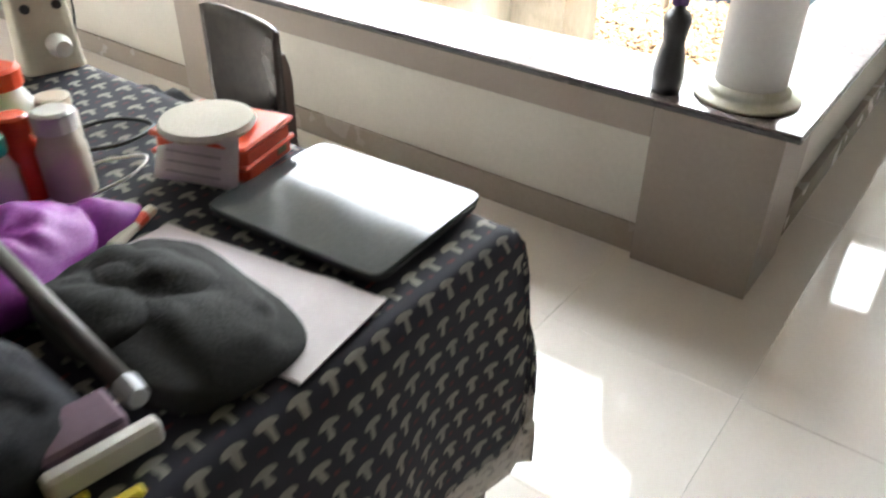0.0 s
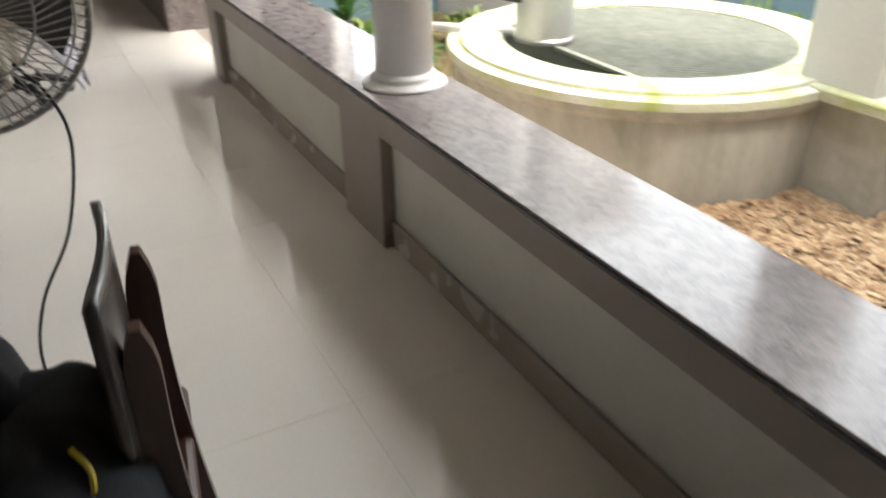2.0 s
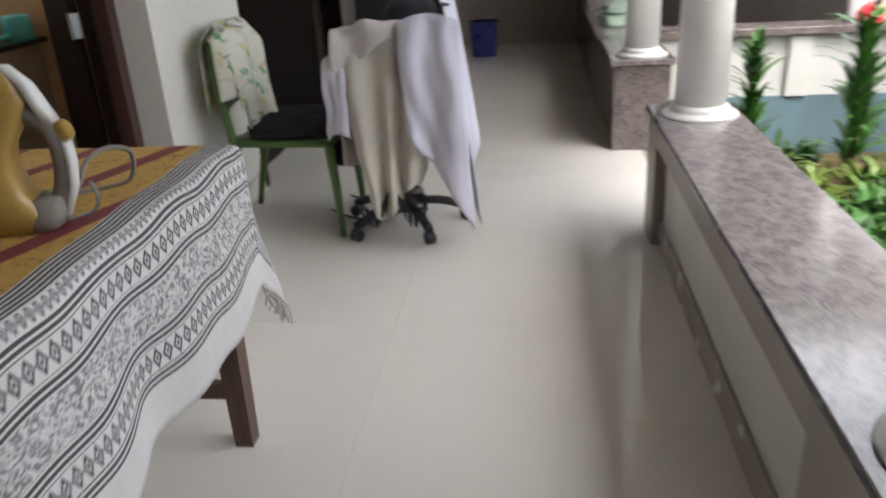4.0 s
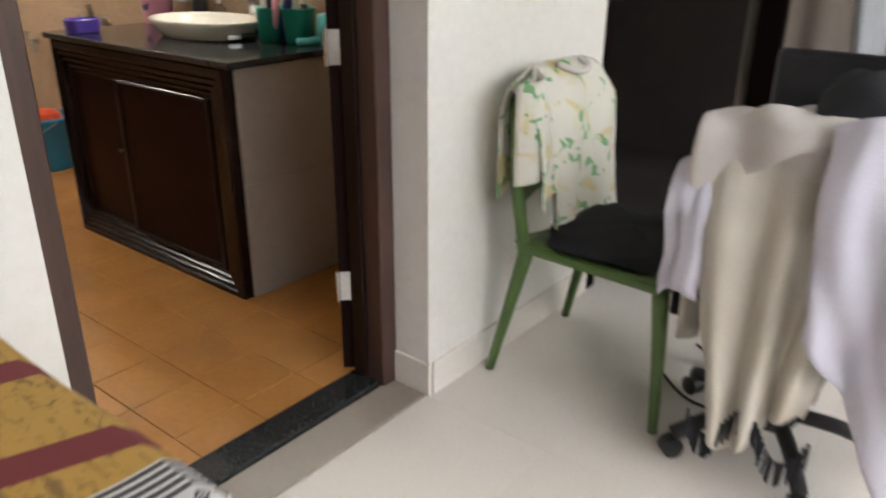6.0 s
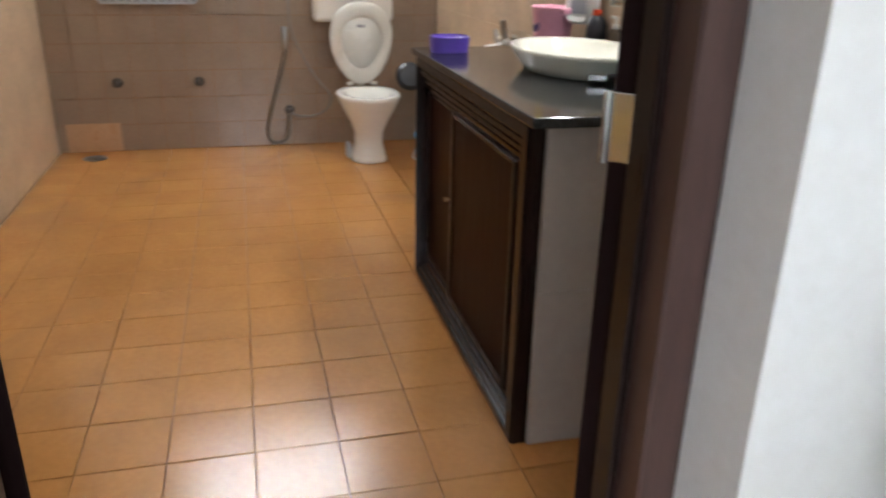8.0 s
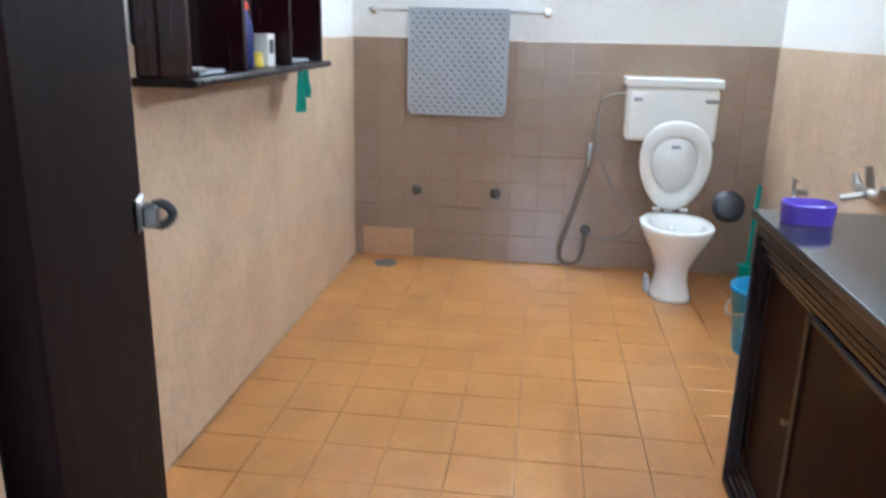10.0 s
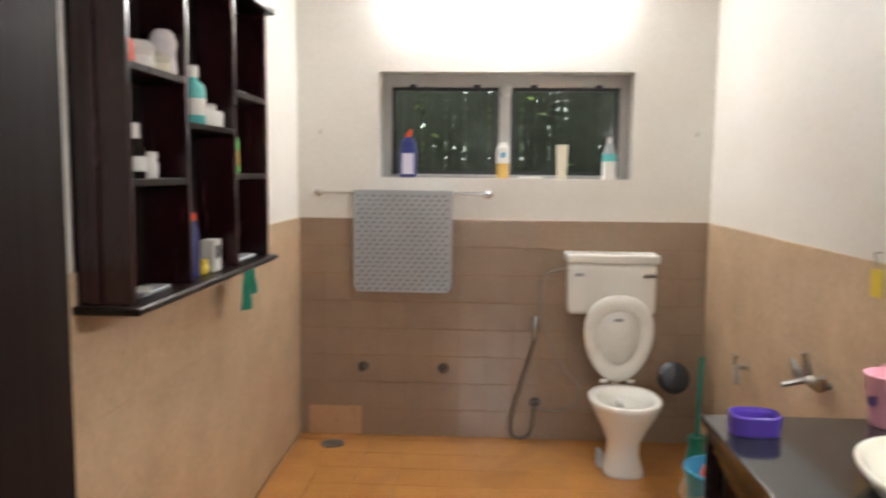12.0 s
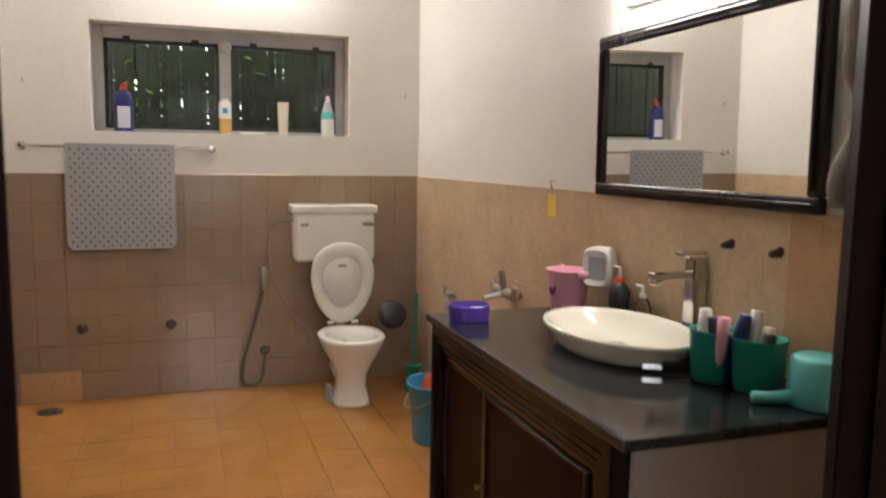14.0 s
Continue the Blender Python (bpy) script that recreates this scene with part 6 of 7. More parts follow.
for k in range(64):
    a = 2 * math.pi * k / 64
    tw = 0.5
    tube([(0.03 * math.cos(a - tw), 0.03 * math.sin(a - tw), 0.065), (0.12 * math.cos(a - tw * 0.45), 0.12 * math.sin(a - tw * 0.45), 0.062), (0.19 * math.cos(a - 0.05), 0.19 * math.sin(a - 0.05), 0.045), (0.225 * math.cos(a), 0.225 * math.sin(a), 0.0)], 0.0016, 4, bm)
    tube([(0.225 * math.cos(a), 0.225 * math.sin(a), 0.0), (0.19 * math.cos(a), 0.19 * math.sin(a), -0.06), (0.08 * math.cos(a), 0.08 * math.sin(a), -0.085)], 0.0016, 4, bm)
tagged(part("guard_mesh", moved(bm, hm), M_FANWIRE, fan, "thin guard wires"), kind="stuff")
for r, z in ((0.12, 0.0625), (0.19, 0.046)):
    part("guard_ring", moved(tube([(r * math.cos(a), r * math.sin(a), z) for a in [2 * math.pi * i / 36 for i in range(37)]], 0.0025, 6, cap=False), hm), M_FANWIRE, fan)
part("guard_badge", moved(lathe([(0.035, 0.062), (0.034, 0.07), (0.0, 0.072)], 18), hm), M_FANBLADE, fan)
cord = thing("cable", 0, 0, 0.006, "black power cord running from the fan over the floor", "cable")
part("wire", tube(smooth_path([(-0.93, -0.46, 0.88), (-0.885, -0.49, 0.82), (-0.868, -0.50, 0.72), (-0.915, -0.50, 0.54), (-1.0, -0.50, 0.39), (-1.035, -0.51, 0.24), (-1.0, -0.54, 0.06), (-1.02, -0.66, 0.0), (-1.05, -0.85, 0.0), (-1.3, -0.8, 0.0)]), 0.0035, 7), M_CABLE, cord, smooth=True)

# ironing table
T2 = (-1.80, -1.13, -0.10, 0.83, 0.800)
table2 = thing("table", -1.49, 0.51, 0.0, "plain wooden table used for ironing", "table")
part("tabletop", box(-0.305, 0.352, -0.59, 0.315, 0.758, 0.796, 0.004), M_BEAMWOOD, table2)
for sx, lx in ((-1, -0.27), (1, 0.275)):
    for ly in (-0.48, 0.29):
        part("leg", loft([[(lx + a * s, ly + b * s, z) for a, b in ((-1, -1), (1, -1), (1, 1), (-1, 1))] for z, s in ((0.0, 0.024), (0.758, 0.034))]), M_BEAMWOOD, table2, "tapered wooden leg")
part("stretcher", box(-0.25, 0.25, 0.275, 0.305, 0.14, 0.185, 0.003), M_BEAMWOOD, table2)
part("stretcher", box(-0.25, 0.25, -0.495, -0.465, 0.14, 0.185, 0.003), M_BEAMWOOD, table2)


def iron_cloth(u, v):
    """u: from the wall to the free lower edge; v: along the table."""
    y = T2[2] - 0.02 + (T2[3] - T2[2] + 0.02) * min(v / 0.86, 1.0)
    drop_len = 0.40 - 0.05 * v + 0.04 * wob(v * 5, 0, 1)
    total = (T2[1] - T2[0]) + drop_len
    s = u * total
    x = T2[0] + min(s, T2[1] - T2[0])
    d = max(0.0, s - (T2[1] - T2[0]))
    z = T2[4] - max(0.0, d - 0.01)
    x += min(d, 0.03) * 0.4 + 0.02 * min(1, d / 0.3) * (1 + math.sin(v * 13 + 2 * wob(v * 3, 0, 4)))
    e = max(0.0, v - 0.86) / 0.14
    if e:
        drop2 = e * 0.30
        y += min(drop2, 0.03) * 0.5 + 0.02 * e + 0.02 * math.sin(u * 14) * e
        if d:
            y += 0.05 * e * min(1, d / 0.2)
            z -= drop2 * 0.4
            x -= 0.02 * e
        else:
            z -= max(0.0, drop2 - 0.01)
    return (x, y, z + 0.002 * wob(x * 6, y * 6, 0))


def iron_uv(u, v):
    return (v * 1.3, (1 - u) * 1.03)


cloth2 = thing("ironing_cloth", 0, 0, 0, "ochre block-print cloth with black and white borders and a white hem", "cloth")
part("cloth", sheet(iron_cloth, 70, 70, 0.003, iron_uv), M_BORDER, cloth2, smooth=True)
bm = bmesh.new()
random.seed(8)
for k in range(26):
    p = Vector(iron_cloth(1.0, 0.86 + 0.14 * k / 25))
    tube([p, p + Vector((random.uniform(0, 0.02), random.uniform(-0.01, 0.02), -0.02)), p + Vector((random.uniform(-0.01, 0.02), random.uniform(-0.01, 0.03), -0.06))], 0.003, 5, bm)
tagged(part("fringe", bm, M_WHITECLOTH, cloth2, "loose white fringe"), kind="stuff")
iron = thing("electric_iron", -1.2527, 0.344, T2[4] + 0.004, "gold and grey steam iron standing on its heel", "iron", rz=18)


def iron_ring(z, a0, a1, w):
    return [((a0 + a1) / 2 + p[0], p[1], z) for p in oval(0, 0, 0, (a1 - a0) / 2, w, 20, 3.2)]


part("soleplate", loft([[(a, y, z) for a, y in ((s, -w), (s + 0.006, -w), (s + 0.006, w), (s, w))] for z, s, w in ((0.004, -0.138, 0.055), (0.10, -0.127, 0.056), (0.19, -0.115, 0.045), (0.25, -0.106, 0.026), (0.29, -0.10, 0.004))]), M_STEEL, iron, "steel soleplate")
part("body", loft([iron_ring(*q) for q in ((0.0, -0.131, -0.002, 0.044), (0.03, -0.128, -0.012, 0.048), (0.06, -0.124, -0.034, 0.048), (0.10, -0.119, -0.046, 0.045), (0.14, -0.113, -0.040, 0.040), (0.17, -0.109, -0.020, 0.035), (0.21, -0.103, -0.004, 0.028), (0.25, -0.098, -0.018, 0.019), (0.275, -0.095, -0.045, 0.009))]), M_IRONGOLD, iron, "worn gold plastic body", True)
part("heel", loft([iron_ring(*q) for q in ((0.0, -0.05, 0.004, 0.045), (0.02, -0.05, 0.016, 0.043), (0.05, -0.04, 0.014, 0.030))]), M_GREYCLOTH2, iron, "grey heel rest", True)
part("handle", tube(smooth_path([(-0.005, 0, 0.02), (0.016, 0, 0.06), (0.024, 0, 0.10), (0.022, 0, 0.14), (0.004, 0, 0.175), (-0.03, 0, 0.20)], 5), 0.0165, 12), M_GREYCLOTH2, iron, "grey handle grip", True)
part("handle_cover", loft([[(a + p[0], p[1], z) for p in oval(0, 0, 0, 0.007, w, 16, 3)] for a, z, w in ((0.012, 0.012, 0.012), (0.032, 0.06, 0.018), (0.038, 0.10, 0.019), (0.037, 0.135, 0.018))]), M_WHITEPL, iron, "white handle cover", True)
part("tank_cover", loft([[(a + p[0], p[1], z) for p in oval(0, 0, 0, 0.011, w, 16, 3)] for a, z, w in ((0.022, 0.172, 0.020), (0.010, 0.20, 0.022), (-0.004, 0.235, 0.018), (-0.03, 0.265, 0.010))]), M_WHITEPL, iron, "white water tank cover", True)
part("dial", moved(lathe([(0.017, 0.0), (0.018, 0.012), (0.015, 0.018), (0.0, 0.019)], 16), pose(0.030, 0.0, 0.152, 0, 65, 0)), M_IRONGOLD, iron, "gold steam dial")
part("cord", tube(smooth_path([(0.004, 0.0, 0.012), (0.03, 0.03, 0.05), (0.045, 0.06, 0.085), (0.075, 0.10, 0.095), (0.105, 0.13, 0.075), (0.09, 0.15, 0.02), (0.03, 0.16, 0.004), (-0.08, 0.14, 0.004)]), 0.0045, 7), M_GREYCLOTH2, iron, "grey cloth cord", True)
part("cord_clip", tube(smooth_path([(0.008, -0.01, 0.006), (0.05, 0.01, 0.010), (0.062, 0.01, 0.035), (0.055, 0.01, 0.062)]), 0.0035, 6), M_GREYCLOTH2, iron, "", True)

# ---- green chair with shirt ----
GX, GY = -1.53, 2.42
gchair = thing("plastic_chair", GX, GY, 0.0, "olive green moulded plastic chair against the white wall", "chair")
def gleg(a, b, c, w0=0.014, w1=0.024):
    return tube(smooth_path([a, b, c], 5), [w0 + (w1 - w0) * i / 10 for i in range(11)], 8)
part("leg", gleg((-0.28, -0.20, 0.0), (-0.22, -0.19, 0.24), (-0.17, -0.19, 0.43)), M_GREENPLASTIC, gchair, smooth=True)
part("leg", gleg((-0.28, 0.25, 0.0), (-0.22, 0.23, 0.24), (-0.17, 0.21, 0.43)), M_GREENPLASTIC, gchair, smooth=True)
part("leg", gleg((0.245, -0.19, 0.0), (0.235, -0.19, 0.22), (0.22, -0.19, 0.42)), M_GREENPLASTIC, gchair, smooth=True)
part("leg", gleg((0.245, 0.23, 0.0), (0.235, 0.22, 0.22), (0.22, 0.21, 0.42)), M_GREENPLASTIC, gchair, smooth=True)
part("seat", sheet(lambda u, v: (-0.20 + 0.44 * u, -0.21 + 0.44 * v, 0.435 + 0.012 * math.cos(v * 6.28) - 0.02 * math.sin(u * 3.1)), 12, 12, 0.012), M_GREENPLASTIC, gchair, smooth=True)
part("apron", tube([(-0.19, -0.20, 0.425), (0.22, -0.20, 0.415)], 0.016, 8), M_GREENPLASTIC, gchair)
part("apron", tube([(0.23, -0.20, 0.415), (0.23, 0.22, 0.415)], 0.016, 8), M_GREENPLASTIC, gchair)
part("back_post", tube(smooth_path([(-0.18, -0.20, 0.43), (-0.20, -0.21, 0.60), (-0.225, -0.195, 0.83)], 5), 0.018, 8), M_GREENPLASTIC, gchair, smooth=True)
part("back_post", tube(smooth_path([(-0.18, 0.22, 0.43), (-0.20, 0.23, 0.60), (-0.225, 0.235, 0.86)], 5), 0.018, 8), M_GREENPLASTIC, gchair, smooth=True)
part("backrest", sheet(lambda u, v: (-0.20 - 0.035 * v - 0.02 * math.sin(u * 3.14), -0.19 + 0.45 * u, 0.56 + 0.32 * v - 0.03 * (abs(u - 0.5) * 2) ** 4), 12, 8, 0.010), M_GREENPLASTIC, gchair, smooth=True)
shirt = thing("shirt", GX, GY, 0.0, "white shirt with green leaf print hung over the chair back", "shirt")
def shirt_f(u, v):
    y = -0.235 + 0.475 * u
    t = v * 0.50
    f = 0.012 * math.sin(u * 16 + v * 3) + 0.01 * wob(u * 5, v * 4, 3)
    sag = 0.05 * (abs(u - 0.5) * 2) ** 3
    if u < 0.2:
        t *= 0.62
    return (-0.215 + 0.055 * min(1, t / 0.08) + 0.05 * v + f, y + 0.02 * v * (0.5 - u), 0.908 - sag - t)
part("front", sheet(shirt_f, 30, 26, 0.004), M_SHIRT, shirt, smooth=True)
part("back", sheet(lambda u, v: (-0.235 - 0.02 * min(1, v * 5) + 0.006 * math.sin(u * 12), -0.23 + 0.46 * u, 0.908 - 0.05 * (abs(u - 0.5) * 2) ** 3 - v * 0.3), 20, 14, 0.004), M_SHIRT, shirt, smooth=True)
part("collar", tube(smooth_path([(-0.19, -0.06, 0.905), (-0.155, 0.0, 0.882), (-0.16, 0.06, 0.888), (-0.20, 0.08, 0.905)]), 0.009, 8), M_WHITECLOTH, shirt, "plain white collar", True)
part("sleeve", sheet(lambda u, v: (-0.19 + 0.05 * math.sin(u * 3.14) + 0.01 * v, -0.255 + 0.09 * u - 0.01 * v, 0.875 - v * 0.26 + 0.03 * u), 10, 12, 0.004), M_SHIRT, shirt, smooth=True)
seatcl = thing("trousers", GX + 0.04, GY, 0.445, "black trousers folded on the chair seat", "clothes")
part("cloth", blob(0.20, 0.20, 0.05, 51.0, 28, 10, 4), M_BLACKCLOTH, seatcl, smooth=True)
part("leg", sheet(lambda u, v: (0.16 + 0.03 * math.sin(u * 8), -0.06 + 0.20 * u, 0.03 - 0.26 * v * (0.7 + 0.3 * u)), 8, 10, 0.012), M_BLACKCLOTH, seatcl, smooth=True)

# ---- swivel chair heaped with white cloths ----
KX, KY = -1.03, 2.35
swivel = thing("swivel_chair", KX, KY, 0.0, "black swivel chair on castors, heaped with white cloths", "chair")
part("column", tube([(0, 0.02, 0.10), (0, 0.02, 0.44)], 0.028, 12), M_BLACKMETAL, swivel)
part("hub", lathe([(0.05, 0.07), (0.06, 0.09), (0.05, 0.13)], 16, 0, 0.02), M_BLACKMETAL, swivel)
for k in range(5):
    a = radians(-132 + 72 * k)
    ex, ey = 0.27 * math.cos(a), 0.02 + 0.27 * math.sin(a)
    lg = part("base_leg", tube(smooth_path([(0.03 * math.cos(a), 0.02 + 0.03 * math.sin(a), 0.11), (0.6 * ex, 0.02 + 0.6 * (ey - 0.02), 0.10), (ex, ey, 0.065)], 4), 0.020, 8), M_BLACKMETAL, swivel, smooth=True)
    part("castor", moved(lathe([(0.012, -0.022), (0.027, -0.018), (0.028, 0.018), (0.012, 0.022)], 14), pose(ex, ey, 0.028, 90, 0, math.degrees(a))), M_BLACKPL, lg)
part("seat", box(-0.21, 0.21, -0.20, 0.22, 0.44, 0.50, 0.03, seg=3), M_BLACKPL, swivel)
part("mechanism", box(-0.10, 0.10, -0.15, 0.12, 0.22, 0.43, 0.01), M_BLACKMETAL, swivel)
part("back_bar", tube([(0, 0.20, 0.45), (0, 0.26, 0.60), (0, 0.25, 0.72)], 0.02, 8), M_BLACKMETAL, swivel)
part("backrest", box(-0.20, 0.20, 0.23, 0.27, 0.62, 0.97, 0.02, seg=3), M_BLACKPL, swivel)


def hang(x0, x1, y, ztop, zlen, amp, freq, seed, lean=0.0, taper=0.0):
    def f(u, v):
        x = x0 + (x1 - x0) * u
        x += (0.5 - u) * taper * v
        L = zlen(u) if callable(zlen) else zlen
        return (x + lean * v + 0.01 * wob(v * 4, u * 4, seed), y - 0.05 * min(1, v * 4) + amp * (0.3 + 0.7 * v) * math.sin(u * freq + seed + 0.8 * v) + 0.02 * wob(u * 4, v * 3, seed), ztop + 0.03 * math.sin(u * 3.14) - v * L)
    return f


heap = thing("white_cloth", KX, KY, 0.0, "cream cotton cloth with dark tassels draped over the chair", "cloth")
part("front", sheet(hang(-0.20, 0.22, -0.20, 0.80, lambda u: 0.62 + 0.08 * math.sin(u * 5), 0.03, 19, 1.0, 0.0, 0.22), 40, 24, 0.005), M_CREAMCLOTH, heap, smooth=True)
part("side", sheet(lambda u, v: (-0.20 + 0.02 * math.sin(u * 9), -0.20 + 0.40 * u, 0.78 - 0.55 * v * (0.8 + 0.2 * u) + 0.0), 20, 16, 0.005), M_CREAMCLOTH, heap, smooth=True)
bm = bmesh.new()
random.seed(21)
for k in range(34):
    x = -0.12 + 0.26 * k / 33
    z = 0.80 - 0.64 - 0.05 * math.sin(k * 0.3)
    tube([(x, -0.27, z + 0.05), (x + random.uniform(-0.006, 0.006), -0.275, z - 0.01)], 0.004, 5, bm)
tagged(part("tassels", bm, M_BLACKCLOTH, heap, "dark tassels"), kind="stuff")
roll = thing("towel", KX, KY, 0.0, "folded white towel over the top of the chair", "towel")
def over_top(x0, x1, back, front, top, drop, seed):
    """A folded cloth lying over the chair top and hanging down in front."""
    def f(u, v):
        x = x0 + (x1 - x0) * u + 0.015 * wob(v * 3, u * 2, seed)
        run = v * (0.24 + drop(u))
        sag = 0.03 * math.sin(u * 3.14) + 0.018 * wob(u * 4, v * 3, seed + 2) + 0.008 * math.sin(u * 17 + v * 4)
        if run < 0.24:
            t = run / 0.24
            return (x, back + (front - back) * t, top - 0.05 * (1 - t) + sag)
        d = run - 0.24
        return (x, front - min(d, 0.03) * 0.8 - 0.012 * math.sin(u * 13 + seed), top + sag - max(0.0, d - 0.012))
    return f


part("fold", sheet(over_top(-0.20, 0.19, 0.06, -0.20, 0.87, lambda u: 0.13 + 0.05 * math.sin(u * 7 + 1), 2.0), 36, 26, 0.010), M_WHITECLOTH, roll, smooth=True)
part("under_fold", sheet(over_top(-0.185, 0.21, 0.05, -0.185, 0.85, lambda u: 0.20 + 0.04 * math.sin(u * 5), 7.0), 30, 22, 0.008), M_WHITECLOTH, roll, "lower fold of the towel", True)
lilac = thing("sheet", KX, KY, 0.0, "lilac-white sheet hanging down the side of the chair", "cloth")
part("panel", sheet(hang(0.06, 0.30, -0.235, 0.90, lambda u: 0.42 + 0.40 * u, 0.02, 10, 3.0, 0.03), 24, 24, 0.005), M_LILACCLOTH, lilac, smooth=True)
part("side", sheet(lambda u, v: (0.24 + 0.09 * v - 0.03 * u + 0.025 * math.sin(u * 8 + v * 2), -0.25 + 0.45 * u, 0.95 - v * (0.85 - 0.35 * u)), 18, 22, 0.005), M_LILACCLOTH, lilac, smooth=True)
part("sleeve", sheet(hang(-0.24, -0.15, -0.20, 0.76, 0.30, 0.012, 7, 6.0), 10, 12, 0.005), M_LILACCLOTH, lilac, smooth=True)
topbag = thing("shirt", KX + 0.10, KY - 0.06, 0.86, "dark shirt lying on top of the cloths", "clothes")
part("cloth", blob(0.12, 0.10, 0.12, 61.0, 24, 10), M_BLACKCLOTH, topbag, smooth=True)
wiring = thing("cable", -1.22, 2.45, 0.006, "black cable looped on the floor under the chairs", "cable")
part("wire", tube(smooth_path([(-0.2, 0.1, 0), (-0.05, -0.02, 0), (0.10, 0.0, 0), (0.14, 0.12, 0), (0.0, 0.2, 0), (-0.15, 0.3, 0)]), 0.005, 6), M_CABLE, wiring, smooth=True)

# passage end
hung = thing("hanging_clothes", -1.62, 5.25, 1.35, "grey clothes hanging on the passage wall", "clothes")
part("cloth", sheet(lambda u, v: (-0.22 + 0.22 + 0.05 * math.sin(u * 15) + 0.10 * v, -0.25 + 0.5 * u, 0.3 - 1.1 * v), 24, 12, 0.01), M_GREYPL, hung, smooth=True)
part("rail", tube([(-0.24, 0, 0.3), (0.08, 0, 0.3)], 0.01, 8), M_STEEL, hung)
bin_ = thing("bin", -0.95, 6.9, 0.0, "dark blue plastic bin at the passage end", "bin")
part("body", loft([oval(0, 0, z, r, r, 24, 4) for z, r in ((0, 0.11), (0.3, 0.14), (0.32, 0.15), (0.31, 0.13), (0.05, 0.10))]), M_NAVYPL, bin_)
net = thing("net_cloth", 0.13, 5.0, 0.5, "pale green net cloth folded on the granite ledge", "cloth")
part("cloth", blob(0.13, 0.25, 0.09, 71.0, 26, 10, 3), M_AQUACLOTH, net, smooth=True)
part("fold", moved(blob(0.10, 0.20, 0.06, 75.0, 22, 8, 3), pose(0, 0.02, 0.08)), M_AQUACLOTH, net, smooth=True)

# bottle on the ledge
sq = thing("squeeze_bottle", 0.068, -1.775, H_TOP, "dark purple-black squeeze bottle with a violet cap on the ledge", "bottle", rz=30)
prof = ((0, 0.030), (0.006, 0.040), (0.05, 0.043), (0.10, 0.036), (0.135, 0.029), (0.165, 0.033), (0.195, 0.037), (0.212, 0.030), (0.222, 0.016), (0.235, 0.015))
part("body", loft([oval(0, 0, z, r * 1.45, r * 0.98, 28) for z, r in prof]), M_BLACKPL, sq, smooth=True)
part("cap", lathe([(0.021, 0.232), (0.022, 0.262), (0.018, 0.275), (0.0, 0.277)], 18), M_VIOLETPL, sq, "violet flip cap")
for z, w in ((0.115, 0.016), (0.075, 0.015), (0.19, 0.016)):
    part("label_mark", moved(box(-w, w, -0.0005, 0.0005, z, z + 0.002), pose(0, -0.0362 if z != 0.19 else -0.0372, 0)), M_GREYPL, sq)
part("label", box(-0.008, 0.014, -0.0425, -0.0405, 0.018, 0.036), M_GREYPL, sq, "small pale label patch")

# ---- garden planting and mulch ----
random.seed(17)
bm = bmesh.new()
def chip(bm, x, y, z, s):
    m = pose(x, y, z, random.uniform(-35, 35), random.uniform(-35, 35), random.uniform(0, 360))
    c = [m @ Vector(q) for q in ((-s, -s * 0.5, 0), (s, -s * 0.4, 0), (s * 0.8, s * 0.5, 0.0), (-s * 0.7, s * 0.6, 0), (0, 0, s * 0.3))]
    v = [bm.verts.new(q) for q in c]
    for a, b in ((0, 1), (1, 2), (2, 3), (3, 0)):
        bm.faces.new((v[a], v[b], v[4]))
    bm.faces.new((v[3], v[2], v[1], v[0]))
n = 0
while n < 26000:
    x, y = random.uniform(0.3, 4.1), random.uniform(-1.85, 1.6)
    if (x - WC_[0]) ** 2 + (y - WC_[1]) ** 2 < 1.0 or random.random() < 0.25 * max(0, y):
        continue
    chip(bm, x, y, G + random.uniform(0.002, 0.02), random.uniform(0.012, 0.032))
    n += 1
tagged(part("mulch", bm, M_CHIP), "layer of orange-brown wood chip mulch on the garden bed", "mulch", "", "stuff")


def leaf_clump(bm, x, y, z, count, h, spread, L, w, droop=0.5):
    """Long curved leaves out of one point."""
    for _ in range(count):
        a, t = random.uniform(0, 6.28), random.uniform(0.25, 1.0)
        base = Vector((x + random.uniform(-0.3, 0.3) * spread, y + random.uniform(-0.3, 0.3) * spread, z + h * random.random()))
        d = Vector((math.cos(a), math.sin(a), 0))
        side = Vector((-d.y, d.x, 0))
        l, prev = L * random.uniform(0.6, 1.1), None
        for k in range(4):
            s = k / 3
            p = base + d * l * s * t + Vector((0, 0, l * (s * 1.0 - droop * s * s * (0.5 + t))))
            ww = w * (0.5 + 1.6 * s) * (1 - s) + 0.001
            cur = (bm.verts.new(p - side * ww), bm.verts.new(p + side * ww))
            if prev:
                bm.faces.new((prev[0], prev[1], cur[1], cur[0]))
            prev = cur


